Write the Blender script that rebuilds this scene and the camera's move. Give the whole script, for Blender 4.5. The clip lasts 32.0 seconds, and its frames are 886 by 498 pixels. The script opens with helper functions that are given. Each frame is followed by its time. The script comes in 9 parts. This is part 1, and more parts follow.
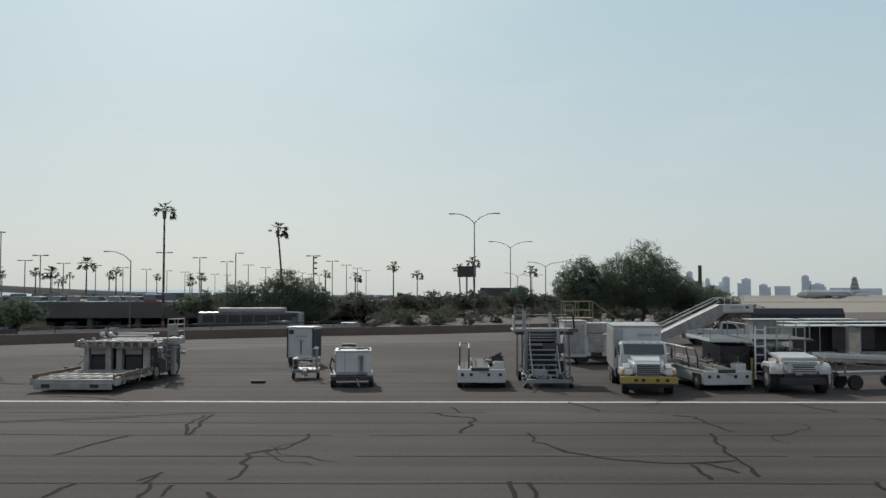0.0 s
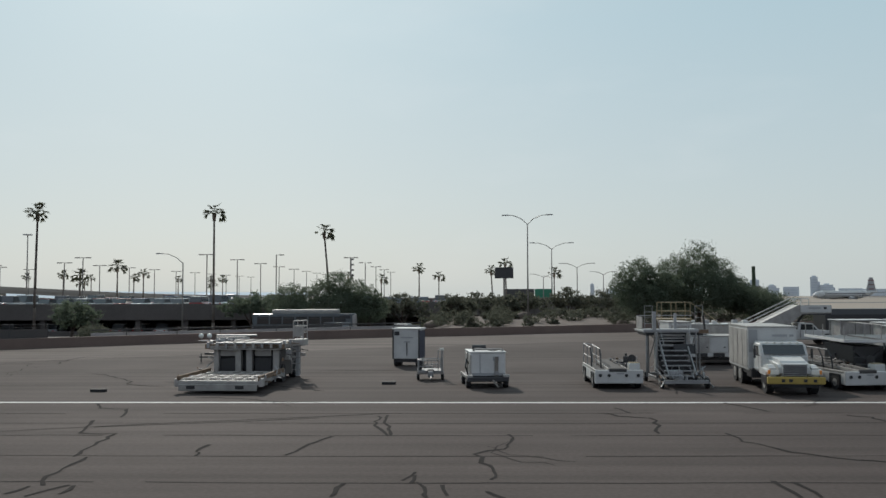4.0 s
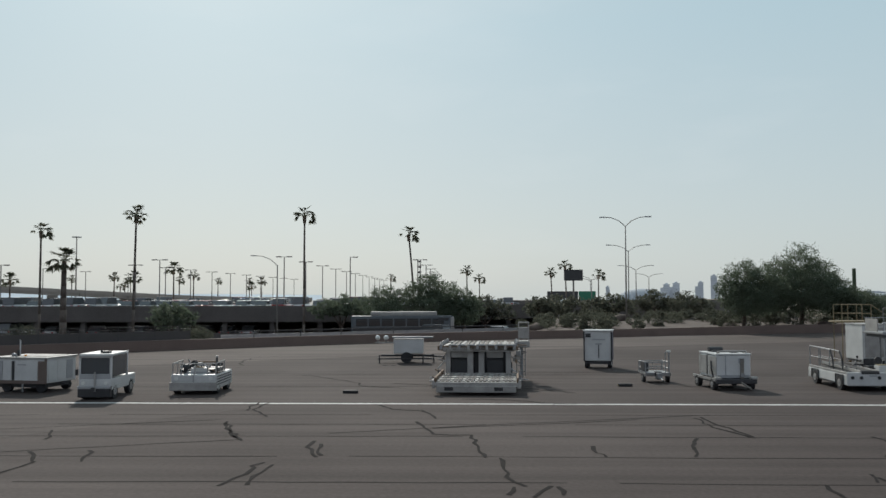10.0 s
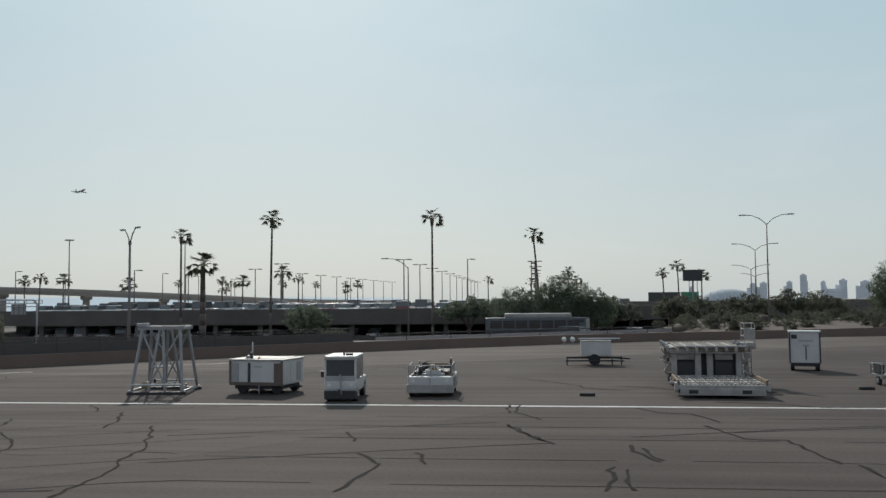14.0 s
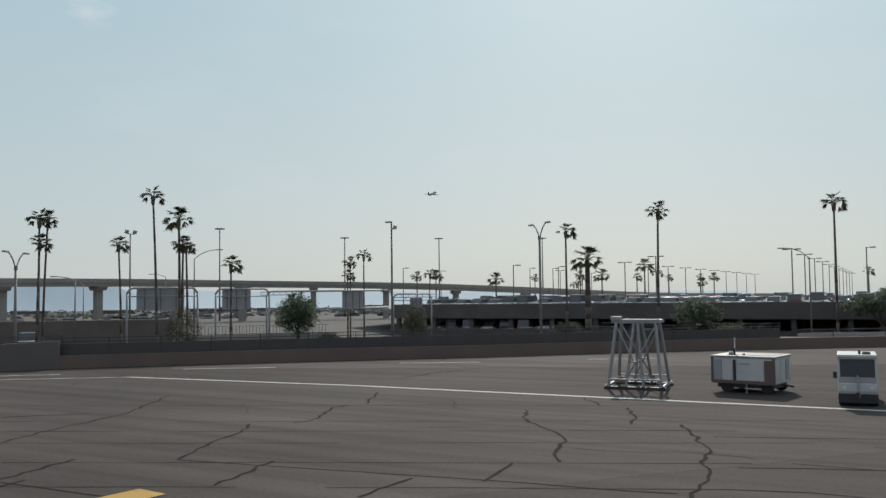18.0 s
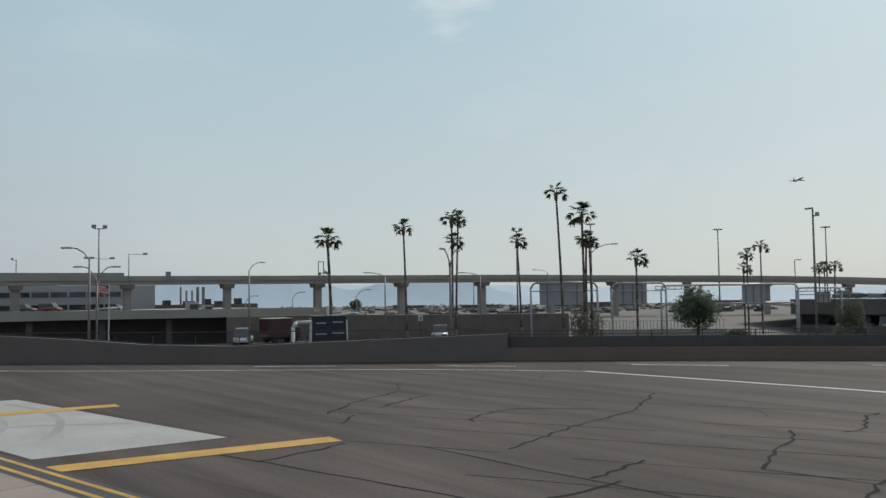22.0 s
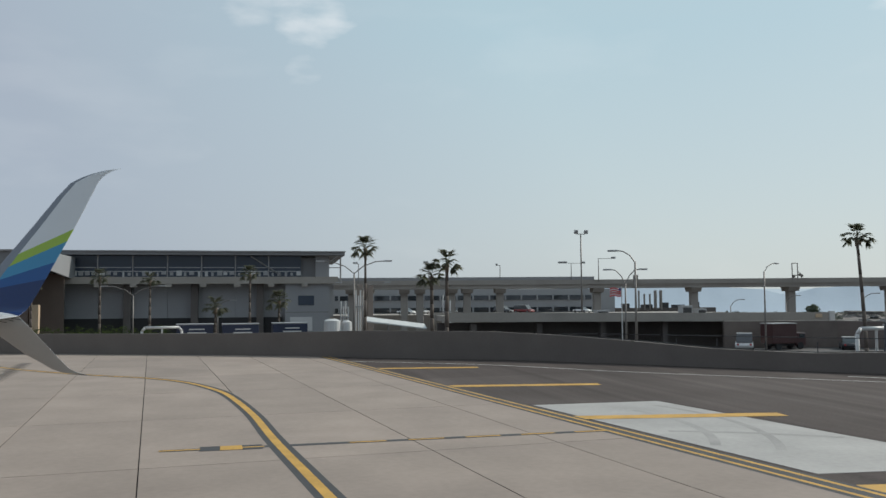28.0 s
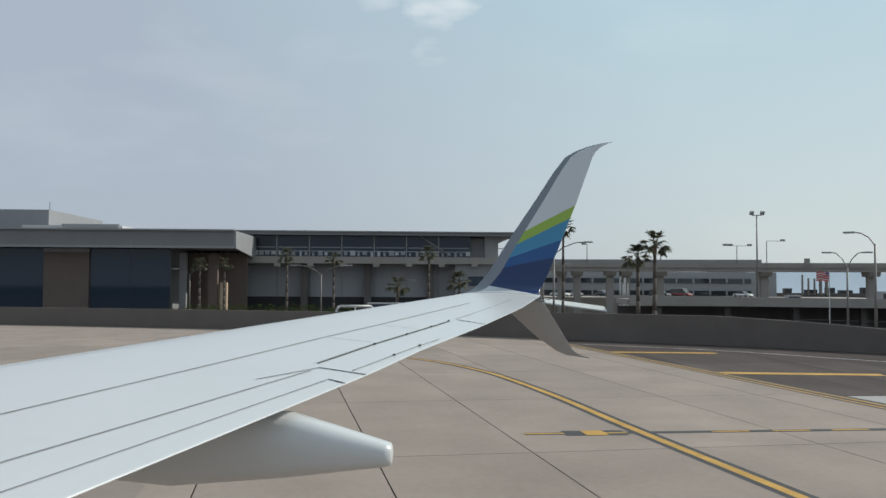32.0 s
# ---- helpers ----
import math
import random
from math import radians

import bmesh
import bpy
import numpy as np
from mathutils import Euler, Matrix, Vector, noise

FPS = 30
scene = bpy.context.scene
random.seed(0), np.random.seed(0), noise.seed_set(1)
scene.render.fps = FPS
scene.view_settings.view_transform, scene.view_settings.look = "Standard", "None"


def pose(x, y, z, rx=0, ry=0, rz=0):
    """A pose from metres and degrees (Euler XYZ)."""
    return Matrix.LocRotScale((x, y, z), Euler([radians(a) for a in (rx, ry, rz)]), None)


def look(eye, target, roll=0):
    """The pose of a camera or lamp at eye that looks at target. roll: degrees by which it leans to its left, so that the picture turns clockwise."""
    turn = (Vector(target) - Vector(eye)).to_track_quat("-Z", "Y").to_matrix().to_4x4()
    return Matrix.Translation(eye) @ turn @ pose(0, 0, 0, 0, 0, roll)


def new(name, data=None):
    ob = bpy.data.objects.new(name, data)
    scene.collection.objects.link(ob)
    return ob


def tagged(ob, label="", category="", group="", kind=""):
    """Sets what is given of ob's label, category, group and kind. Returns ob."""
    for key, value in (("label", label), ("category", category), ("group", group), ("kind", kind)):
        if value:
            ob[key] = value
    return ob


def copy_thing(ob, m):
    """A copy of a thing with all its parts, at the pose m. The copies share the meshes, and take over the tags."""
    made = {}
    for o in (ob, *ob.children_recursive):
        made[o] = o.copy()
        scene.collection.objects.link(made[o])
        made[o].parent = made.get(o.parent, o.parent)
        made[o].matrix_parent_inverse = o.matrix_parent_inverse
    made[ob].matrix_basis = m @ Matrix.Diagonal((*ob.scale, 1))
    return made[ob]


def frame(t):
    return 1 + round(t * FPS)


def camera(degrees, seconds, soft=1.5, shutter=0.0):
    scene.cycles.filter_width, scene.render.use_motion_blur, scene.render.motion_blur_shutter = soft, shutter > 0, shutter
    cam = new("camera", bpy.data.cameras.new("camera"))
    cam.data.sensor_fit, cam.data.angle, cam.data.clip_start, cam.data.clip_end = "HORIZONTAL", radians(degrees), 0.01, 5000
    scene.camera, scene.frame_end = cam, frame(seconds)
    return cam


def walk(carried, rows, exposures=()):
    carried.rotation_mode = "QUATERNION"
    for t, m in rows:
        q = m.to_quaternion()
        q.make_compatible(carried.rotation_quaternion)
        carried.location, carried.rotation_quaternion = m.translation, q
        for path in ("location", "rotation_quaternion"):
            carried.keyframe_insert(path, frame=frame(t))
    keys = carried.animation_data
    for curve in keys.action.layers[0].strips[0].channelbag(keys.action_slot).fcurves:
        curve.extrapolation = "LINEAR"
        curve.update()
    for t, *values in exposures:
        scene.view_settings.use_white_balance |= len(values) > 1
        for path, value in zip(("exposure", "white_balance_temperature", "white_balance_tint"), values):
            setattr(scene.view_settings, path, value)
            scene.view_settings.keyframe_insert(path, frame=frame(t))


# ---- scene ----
cam = camera(54.14, 32.0)
PATH = [
    (0, (0.518, 2.588, 3.995), (0.271, 22.562, 4.985), -0.05),
    (0.5, (-0.087, 2.574, 3.996), (-0.311, 22.548, 4.984), -0.04),
    (1, (-0.683, 2.538, 3.999), (-0.935, 22.511, 4.993), -0.13),
    (1.5, (-1.320, 2.476, 3.995), (-1.657, 22.448, 5.008), -0.27),
    (2, (-2.002, 2.417, 4.001), (-2.338, 22.388, 5.032), -0.33),
    (2.5, (-2.706, 2.375, 3.998), (-3.086, 22.344, 5.036), -0.32),
    (3, (-3.439, 2.360, 4.005), (-3.853, 22.329, 5.037), -0.23),
    (3.5, (-4.177, 2.361, 4.001), (-4.542, 22.332, 5.016), -0.16),
    (5.5, (-7.364, 2.227, 4.003), (-7.802, 22.194, 5.069), -0.28),
    (6, (-8.155, 2.227, 4.002), (-8.576, 22.195, 5.053), -0.22),
    (6.5, (-8.979, 2.202, 4.001), (-9.420, 22.170, 5.052), -0.14),
    (7, (-9.833, 2.172, 4.000), (-10.378, 22.136, 5.063), -0.13),
    (7.5, (-10.681, 2.167, 4.005), (-11.253, 22.131, 5.065), -0.11),
    (8, (-11.519, 2.162, 3.996), (-12.151, 22.123, 5.085), -0.23),
    (8.5, (-12.355, 2.155, 3.996), (-12.931, 22.118, 5.073), -0.26),
    (9, (-13.146, 2.141, 3.998), (-13.762, 22.102, 5.089), -0.27),
    (9.5, (-13.986, 2.139, 4.002), (-14.630, 22.100, 5.073), -0.22),
    (10, (-14.829, 2.125, 3.999), (-15.476, 22.085, 5.078), -0.14),
    (10.5, (-15.649, 2.094, 3.999), (-16.368, 22.049, 5.121), -0.39),
    (11, (-16.468, 2.114, 4.008), (-17.253, 22.066, 5.151), -0.73),
    (11.5, (-17.275, 2.143, 4.002), (-18.200, 22.089, 5.145), -0.75),
    (12, (-18.070, 2.164, 4.004), (-19.113, 22.105, 5.137), -0.70),
    (12.5, (-18.894, 2.183, 3.995), (-20.139, 22.112, 5.131), -0.72),
    (13, (-19.702, 2.180, 4.003), (-21.238, 22.088, 5.140), -0.76),
    (13.5, (-20.526, 2.181, 3.994), (-22.428, 22.058, 5.131), -0.64),
    (15.5, (-23.456, 1.954, 4.000), (-28.072, 21.383, 5.096), -0.44),
    (16, (-24.240, 1.963, 4.000), (-29.751, 21.160, 5.056), -0.44),
    (16.5, (-25.040, 1.987, 3.993), (-31.579, 20.860, 5.029), -0.33),
    (17, (-25.849, 2.019, 4.001), (-33.378, 20.518, 5.044), -0.49),
    (17.5, (-26.648, 2.042, 4.005), (-35.193, 20.094, 5.060), -0.65),
    (18, (-27.399, 2.041, 4.004), (-37.031, 19.536, 5.080), -0.68),
    (18.5, (-28.144, 1.997, 3.998), (-38.749, 18.920, 5.070), -0.64),
    (19, (-28.909, 1.901, 3.999), (-40.362, 18.261, 5.085), -0.76),
    (19.5, (-29.615, 1.731, 3.994), (-41.884, 17.487, 5.087), -0.84),
    (20, (-30.284, 1.491, 3.999), (-43.364, 16.578, 5.141), -1.03),
    (20.5, (-30.928, 1.213, 4.000), (-44.689, 15.680, 5.161), -1.16),
    (21, (-31.556, 0.912, 4.001), (-45.943, 14.761, 5.115), -1.03),
    (21.5, (-32.161, 0.576, 3.998), (-47.201, 13.717, 5.050), -0.90),
    (22, (-32.733, 0.200, 3.996), (-48.411, 12.571, 5.062), -0.81),
    (22.5, (-33.265, -0.204, 3.996), (-49.557, 11.345, 5.094), -0.68),
    (23, (-33.780, -0.640, 3.996), (-50.632, 10.076, 5.092), -0.50),
    (23.5, (-34.291, -1.108, 3.997), (-51.671, 8.731, 5.070), -0.42),
    (24, (-34.792, -1.648, 4.002), (-52.631, 7.323, 5.147), -0.47),
    (24.5, (-35.274, -2.203, 4.008), (-53.453, 6.034, 5.305), -0.52),
    (25, (-35.706, -2.773, 4.005), (-54.163, 4.810, 5.353), -0.55),
    (25.5, (-36.175, -3.386, 4.012), (-54.886, 3.560, 5.290), -0.33),
    (27.5, (-37.891, -5.865, 3.998), (-57.380, -1.530, 5.176), -0.55),
    (27.9, (-38.138, -6.424, 4.003), (-57.727, -2.588, 5.261), -0.43),
    (28, (-38.197, -6.564, 3.991), (-57.807, -2.840, 5.250), -0.40),
    (28.5, (-38.462, -7.264, 3.992), (-58.145, -3.960, 5.274), -0.33),
    (29, (-38.668, -7.966, 3.996), (-58.409, -5.049, 5.337), -0.26),
    (29.5, (-38.862, -8.709, 3.999), (-58.665, -6.226, 5.298), -0.13),
    (30, (-39.060, -9.492, 4.020), (-58.918, -7.466, 5.271), 0.13),
    (30.5, (-39.279, -10.318, 3.999), (-59.177, -8.660, 5.139), 0.48),
    (31, (-39.497, -11.153, 3.999), (-59.419, -9.654, 4.925), 0.57),
    (31.5, (-39.720, -12.067, 3.999), (-59.666, -10.865, 4.851), 0.28),
    (32, (-39.915, -12.983, 3.990), (-59.879, -12.105, 4.825), 0.32),
]
walk(cam, [(t, look(eye, target, roll)) for t, eye, target, roll in PATH], exposures=[(0.0, -0.03, 6500.0, 10.0), (7.0, -0.01, 6500.0, 10.0), (13.0, -0.02, 6500.0, 10.0), (17.0, -0.07, 6500.0, 10.0), (20.0, -0.05, 6500.0, 10.0), (21.5, -0.10, 6500.0, 10.0), (23.0, 0.08, 6500.0, 10.0), (28.0, 0.08, 6500.0, 10.0), (32.0, 0.13, 6500.0, 10.0)])

# ---- world, sun ----
SUN_AZ, SUN_EL = 17.0, 35.0        # degrees left of +y, degrees up
world = bpy.data.worlds.new("world")
scene.world = world
world.use_nodes = True
wn, wl = world.node_tree.nodes, world.node_tree.links
sky = wn.new("ShaderNodeTexSky")
sky.sky_type = "NISHITA"
sky.sun_disc = False
sky.sun_elevation = radians(SUN_EL)
sky.sun_rotation = radians(-SUN_AZ)
sky.altitude = 340
sky.air_density, sky.dust_density, sky.ozone_density = 1.0, 3.0, 2.0
bg = wn["Background"]
bg.inputs["Strength"].default_value = 0.10
# thin high haze and a few wisps of cloud
tc = wn.new("ShaderNodeTexCoord")
mp = wn.new("ShaderNodeMapping")
mp.inputs["Scale"].default_value = (3.0, 3.0, 9.0)
wl.new(tc.outputs["Generated"], mp.inputs["Vector"])
cn = wn.new("ShaderNodeTexNoise")
cn.inputs["Scale"].default_value, cn.inputs["Detail"].default_value = 1.6, 5
wl.new(mp.outputs["Vector"], cn.inputs["Vector"])
cr = wn.new("ShaderNodeMapRange")
for k, v in (("From Min", 0.56), ("From Max", 0.80), ("To Min", 0.0), ("To Max", 0.10)):
    cr.inputs[k].default_value = v
wl.new(cn.outputs["Fac"], cr.inputs["Value"])
# three small ragged clouds stand out of it
rag = wn.new("ShaderNodeTexNoise")
rag.inputs["Scale"].default_value, rag.inputs["Detail"].default_value = 22.0, 6
rmap = wn.new("ShaderNodeMapping")
rmap.inputs["Scale"].default_value = (1.0, 0.7, 2.0)
wl.new(tc.outputs["Generated"], rmap.inputs["Vector"])
wl.new(rmap.outputs["Vector"], rag.inputs["Vector"])
fac = cr.outputs["Result"]
for az, elv, rad, dens in ((-88.0, 19.0, 4.2, 0.50), (-88.4, 15.0, 2.0, 0.30), (-51.2, 19.4, 4.4, 0.42), (-92.0, 19.0, 3.0, 0.30)):
    q, e_ = radians(az), radians(elv)
    dt = wn.new("ShaderNodeVectorMath")
    dt.operation = "DOT_PRODUCT"
    dt.inputs[1].default_value = (math.sin(q) * math.cos(e_), math.cos(q) * math.cos(e_), math.sin(e_))
    wl.new(tc.outputs["Generated"], dt.inputs[0])
    near = wn.new("ShaderNodeMapRange")
    near.interpolation_type = "SMOOTHSTEP"
    for k, v in (("From Min", math.cos(radians(rad))), ("From Max", 1.0), ("To Min", -0.95), ("To Max", -0.36)):
        near.inputs[k].default_value = v
    wl.new(dt.outputs["Value"], near.inputs["Value"])
    add = wn.new("ShaderNodeMath")
    add.operation = "ADD"
    wl.new(rag.outputs["Fac"], add.inputs[0])
    wl.new(near.outputs["Result"], add.inputs[1])
    edge = wn.new("ShaderNodeMapRange")
    for k, v in (("From Min", -0.02), ("From Max", 0.34), ("To Min", 0.0), ("To Max", dens)):
        edge.inputs[k].default_value = v
    wl.new(add.outputs["Value"], edge.inputs["Value"])
    both = wn.new("ShaderNodeMath")
    both.operation = "MAXIMUM"
    wl.new(fac, both.inputs[0])
    wl.new(edge.outputs["Result"], both.inputs[1])
    fac = both.outputs["Value"]
haze = wn.new("ShaderNodeMix")
haze.data_type = "RGBA"
haze.inputs["Factor"].default_value = 0.88
# the haze is grey low down and clearer and bluer towards the zenith
sep = wn.new("ShaderNodeSeparateXYZ")
wl.new(tc.outputs["Generated"], sep.inputs["Vector"])
el = wn.new("ShaderNodeMapRange")
el.inputs["From Min"].default_value, el.inputs["From Max"].default_value = 0.02, 0.30
wl.new(sep.outputs["Z"], el.inputs["Value"])
hz = wn.new("ShaderNodeMix")
hz.data_type = "RGBA"
hz.inputs["A"].default_value, hz.inputs["B"].default_value = (5.6, 6.25, 6.3, 1), (4.48, 6.0, 6.58, 1)
wl.new(el.outputs["Result"], hz.inputs["Factor"])
# and it is brighter towards the sun than away from it
sd = wn.new("ShaderNodeVectorMath")
sd.operation = "DOT_PRODUCT"
_a, _e = radians(SUN_AZ), radians(SUN_EL)
sd.inputs[1].default_value = (-math.sin(_a) * math.cos(_e), math.cos(_a) * math.cos(_e), math.sin(_e))
wl.new(tc.outputs["Generated"], sd.inputs[0])
sm = wn.new("ShaderNodeMapRange")
sm.inputs["From Min"].default_value, sm.inputs["From Max"].default_value = 0.14, 0.58
wl.new(sd.outputs["Value"], sm.inputs["Value"])
hs_ = wn.new("ShaderNodeMix")
hs_.data_type = "RGBA"
hs_.inputs["A"].default_value = (3.95, 4.55, 5.3, 1)
wl.new(sm.outputs["Result"], hs_.inputs["Factor"])
wl.new(hz.outputs["Result"], hs_.inputs["B"])
wl.new(hs_.outputs["Result"], haze.inputs["B"])
wl.new(sky.outputs["Color"], haze.inputs["A"])
cm = wn.new("ShaderNodeMix")
cm.data_type = "RGBA"
cm.inputs["B"].default_value = (8.6, 8.8, 8.9, 1)
wl.new(fac, cm.inputs["Factor"])
wl.new(haze.outputs["Result"], cm.inputs["A"])
wl.new(cm.outputs["Result"], bg.inputs["Color"])
sun = new("sun", bpy.data.lights.new("sun", "SUN"))
sun.data.energy, sun.data.angle, sun.data.color = 2.9, radians(0.8), (1.0, 0.95, 0.87)
_a, _e = radians(SUN_AZ), radians(SUN_EL)
sun.matrix_world = look((-60 * math.sin(_a), 60 * math.cos(_a), 60 * math.tan(_e)), (0, 0, 0))


# ---- materials ----
def mat(name, col, rough=0.6, metal=0.0, var=0.12, scale=0.8, bump=0.0, bscale=25.0, rnd=0.0, spec=0.5, fine=True):
    """Paint, stone, metal: one colour with stains and grain at two scales."""
    m = bpy.data.materials.new(name)
    m.use_nodes = True
    n, l = m.node_tree.nodes, m.node_tree.links
    b = n["Principled BSDF"]
    b.inputs["Roughness"].default_value = rough
    b.inputs["Metallic"].default_value = metal
    b.inputs["Specular IOR Level"].default_value = spec
    geo = n.new("ShaderNodeNewGeometry")
    n1 = n.new("ShaderNodeTexNoise")
    n1.inputs["Scale"].default_value, n1.inputs["Detail"].default_value = scale, 3
    l.new(geo.outputs["Position"], n1.inputs["Vector"])
    n2 = n.new("ShaderNodeTexNoise")
    n2.inputs["Scale"].default_value, n2.inputs["Detail"].default_value = scale * 14, 2
    l.new(geo.outputs["Position"], n2.inputs["Vector"])
    add = n.new("ShaderNodeMath")
    add.operation = "MULTIPLY_ADD"
    add.inputs[1].default_value = 0.45
    l.new(n2.outputs["Fac"], add.inputs[0])
    l.new(n1.outputs["Fac"], add.inputs[2])
    val = n.new("ShaderNodeMapRange")
    for k, v in (("From Min", 0.35), ("From Max", 1.10), ("To Min", 1 - var), ("To Max", 1 + var)):
        val.inputs[k].default_value = v
    l.new(add.outputs[0], val.inputs["Value"])
    hs = n.new("ShaderNodeHueSaturation")
    hs.inputs["Color"].default_value = (*col, 1)
    if rnd:
        oi = n.new("ShaderNodeObjectInfo")
        r = n.new("ShaderNodeMath")
        r.operation = "MULTIPLY_ADD"
        r.inputs[1].default_value, r.inputs[2].default_value = 2 * rnd, 1 - rnd
        l.new(oi.outputs["Random"], r.inputs[0])
        mul = n.new("ShaderNodeMath")
        mul.operation = "MULTIPLY"
        l.new(r.outputs[0], mul.inputs[0])
        l.new(val.outputs["Result"], mul.inputs[1])
        l.new(mul.outputs[0], hs.inputs["Value"])
    else:
        l.new(val.outputs["Result"], hs.inputs["Value"])
    l.new(hs.outputs["Color"], b.inputs["Base Color"])
    if bump:
        bn = n.new("ShaderNodeTexNoise")
        bn.inputs["Scale"].default_value, bn.inputs["Detail"].default_value = bscale, 3
        l.new(geo.outputs["Position"], bn.inputs["Vector"])
        bu = n.new("ShaderNodeBump")
        bu.inputs["Strength"].default_value, bu.inputs["Distance"].default_value = bump, 0.02
        l.new(bn.outputs["Fac"], bu.inputs["Height"])
        l.new(bu.outputs["Normal"], b.inputs["Normal"])
    return m


def ramp_mat(name, stops, source="random", rough=0.35, metal=0.0, coat=0.0):
    """A paint that differs from thing to thing, or from leaf to leaf."""
    m = bpy.data.materials.new(name)
    m.use_nodes = True
    n, l = m.node_tree.nodes, m.node_tree.links
    b = n["Principled BSDF"]
    b.inputs["Roughness"].default_value, b.inputs["Metallic"].default_value = rough, metal
    b.inputs["Coat Weight"].default_value = coat
    b.inputs["Specular IOR Level"].default_value = 0.5 if source == "random" else 0.12
    rp = n.new("ShaderNodeValToRGB")
    rp.color_ramp.interpolation = "CONSTANT" if source == "random" else "LINEAR"
    while len(rp.color_ramp.elements) < len(stops):
        rp.color_ramp.elements.new(0.5)
    for e, (p, c) in zip(rp.color_ramp.elements, stops):
        e.position, e.color = p, (*c, 1)
    if source == "random":
        src = n.new("ShaderNodeObjectInfo").outputs["Random"]
    else:
        src = n.new("ShaderNodeNewGeometry").outputs["Random Per Island"]
    l.new(src, rp.inputs["Fac"])
    l.new(rp.outputs["Color"], b.inputs["Base Color"])
    if source != "random":                    # thin leaves let light through
        tr = n.new("ShaderNodeBsdfTranslucent")
        l.new(rp.outputs["Color"], tr.inputs["Color"])
        mx = n.new("ShaderNodeMixShader")
        mx.inputs["Fac"].default_value = 0.58
        l.new(b.outputs["BSDF"], mx.inputs[1])
        l.new(tr.outputs["BSDF"], mx.inputs[2])
        l.new(mx.outputs["Shader"], n["Material Output"].inputs["Surface"])
    return m


def asphalt_mat(name, base, tint, streak):
    """Worn asphalt: blotches, long drag marks along x, grit."""
    m = bpy.data.materials.new(name)
    m.use_nodes = True
    n, l = m.node_tree.nodes, m.node_tree.links
    b = n["Principled BSDF"]
    b.inputs["Roughness"].default_value = 0.9
    b.inputs["Specular IOR Level"].default_value = 0.12
    geo = n.new("ShaderNodeNewGeometry")
    big = n.new("ShaderNodeTexNoise")
    big.inputs["Scale"].default_value, big.inputs["Detail"].default_value = 0.09, 5
    l.new(geo.outputs["Position"], big.inputs["Vector"])
    mp = n.new("ShaderNodeMapping")
    mp.inputs["Scale"].default_value = (0.03, 1.1, 1)
    l.new(geo.outputs["Position"], mp.inputs["Vector"])
    st = n.new("ShaderNodeTexNoise")
    st.inputs["Scale"].default_value, st.inputs["Detail"].default_value = 1.0, 4
    l.new(mp.outputs["Vector"], st.inputs["Vector"])
    grit = n.new("ShaderNodeTexNoise")
    grit.inputs["Scale"].default_value, grit.inputs["Detail"].default_value = 9, 4
    l.new(geo.outputs["Position"], grit.inputs["Vector"])
    mix = n.new("ShaderNodeMix")
    mix.data_type = "RGBA"
    mix.inputs["A"].default_value, mix.inputs["B"].default_value = (*base, 1), (*tint, 1)
    r1 = n.new("ShaderNodeMapRange")
    r1.inputs["From Min"].default_value, r1.inputs["From Max"].default_value = 0.35, 0.68
    l.new(big.outputs["Fac"], r1.inputs["Value"])
    l.new(r1.outputs["Result"], mix.inputs["Factor"])
    r2 = n.new("ShaderNodeMapRange")
    for k, v in (("From Min", 0.3), ("From Max", 0.7), ("To Min", 1 - streak), ("To Max", 1 + streak)):
        r2.inputs[k].default_value = v
    l.new(st.outputs["Fac"], r2.inputs["Value"])
    r3 = n.new("ShaderNodeMapRange")
    for k, v in (("From Min", 0.3), ("From Max", 0.7), ("To Min", 0.88), ("To Max", 1.12)):
        r3.inputs[k].default_value = v
    l.new(grit.outputs["Fac"], r3.inputs["Value"])
    mul = n.new("ShaderNodeMath")
    mul.operation = "MULTIPLY"
    l.new(r2.outputs["Result"], mul.inputs[0])
    l.new(r3.outputs["Result"], mul.inputs[1])
    hs = n.new("ShaderNodeHueSaturation")
    l.new(mix.outputs["Result"], hs.inputs["Color"])
    l.new(mul.outputs[0], hs.inputs["Value"])
    l.new(hs.outputs["Color"], b.inputs["Base Color"])
    bu = n.new("ShaderNodeBump")
    bu.inputs["Strength"].default_value, bu.inputs["Distance"].default_value = 0.25, 0.02
    l.new(grit.outputs["Fac"], bu.inputs["Height"])
    l.new(bu.outputs["Normal"], b.inputs["Normal"])
    return m


M = {}
M["asphalt"] = asphalt_mat("asphalt", (0.060, 0.048, 0.044), (0.088, 0.072, 0.066), 0.20)
M["asphalt_mid"] = asphalt_mat("worn_asphalt", (0.070, 0.057, 0.052), (0.104, 0.086, 0.079), 0.22)
M["asphalt_pale"] = asphalt_mat("pale_asphalt", (0.086, 0.070, 0.063), (0.125, 0.104, 0.094), 0.26)
M["concrete"] = mat("apron_concrete", (0.268, 0.217, 0.182), 0.85, var=0.20, scale=0.35, bump=0.15, rnd=0.09)
M["earth"] = mat("desert_earth", (0.105, 0.092, 0.082), 0.95, var=0.25, scale=0.05, bump=0.3, bscale=3)
M["road"] = mat("road_asphalt", (0.075, 0.072, 0.07), 0.85, var=0.2, scale=0.2, bump=0.2)
M["tar"] = mat("tar_seal", (0.024, 0.021, 0.020), 0.95, var=0.3, scale=2, spec=0.08)
M["line_white"] = mat("worn_white_paint", (0.52, 0.51, 0.49), 0.8, var=0.25, scale=1.2)
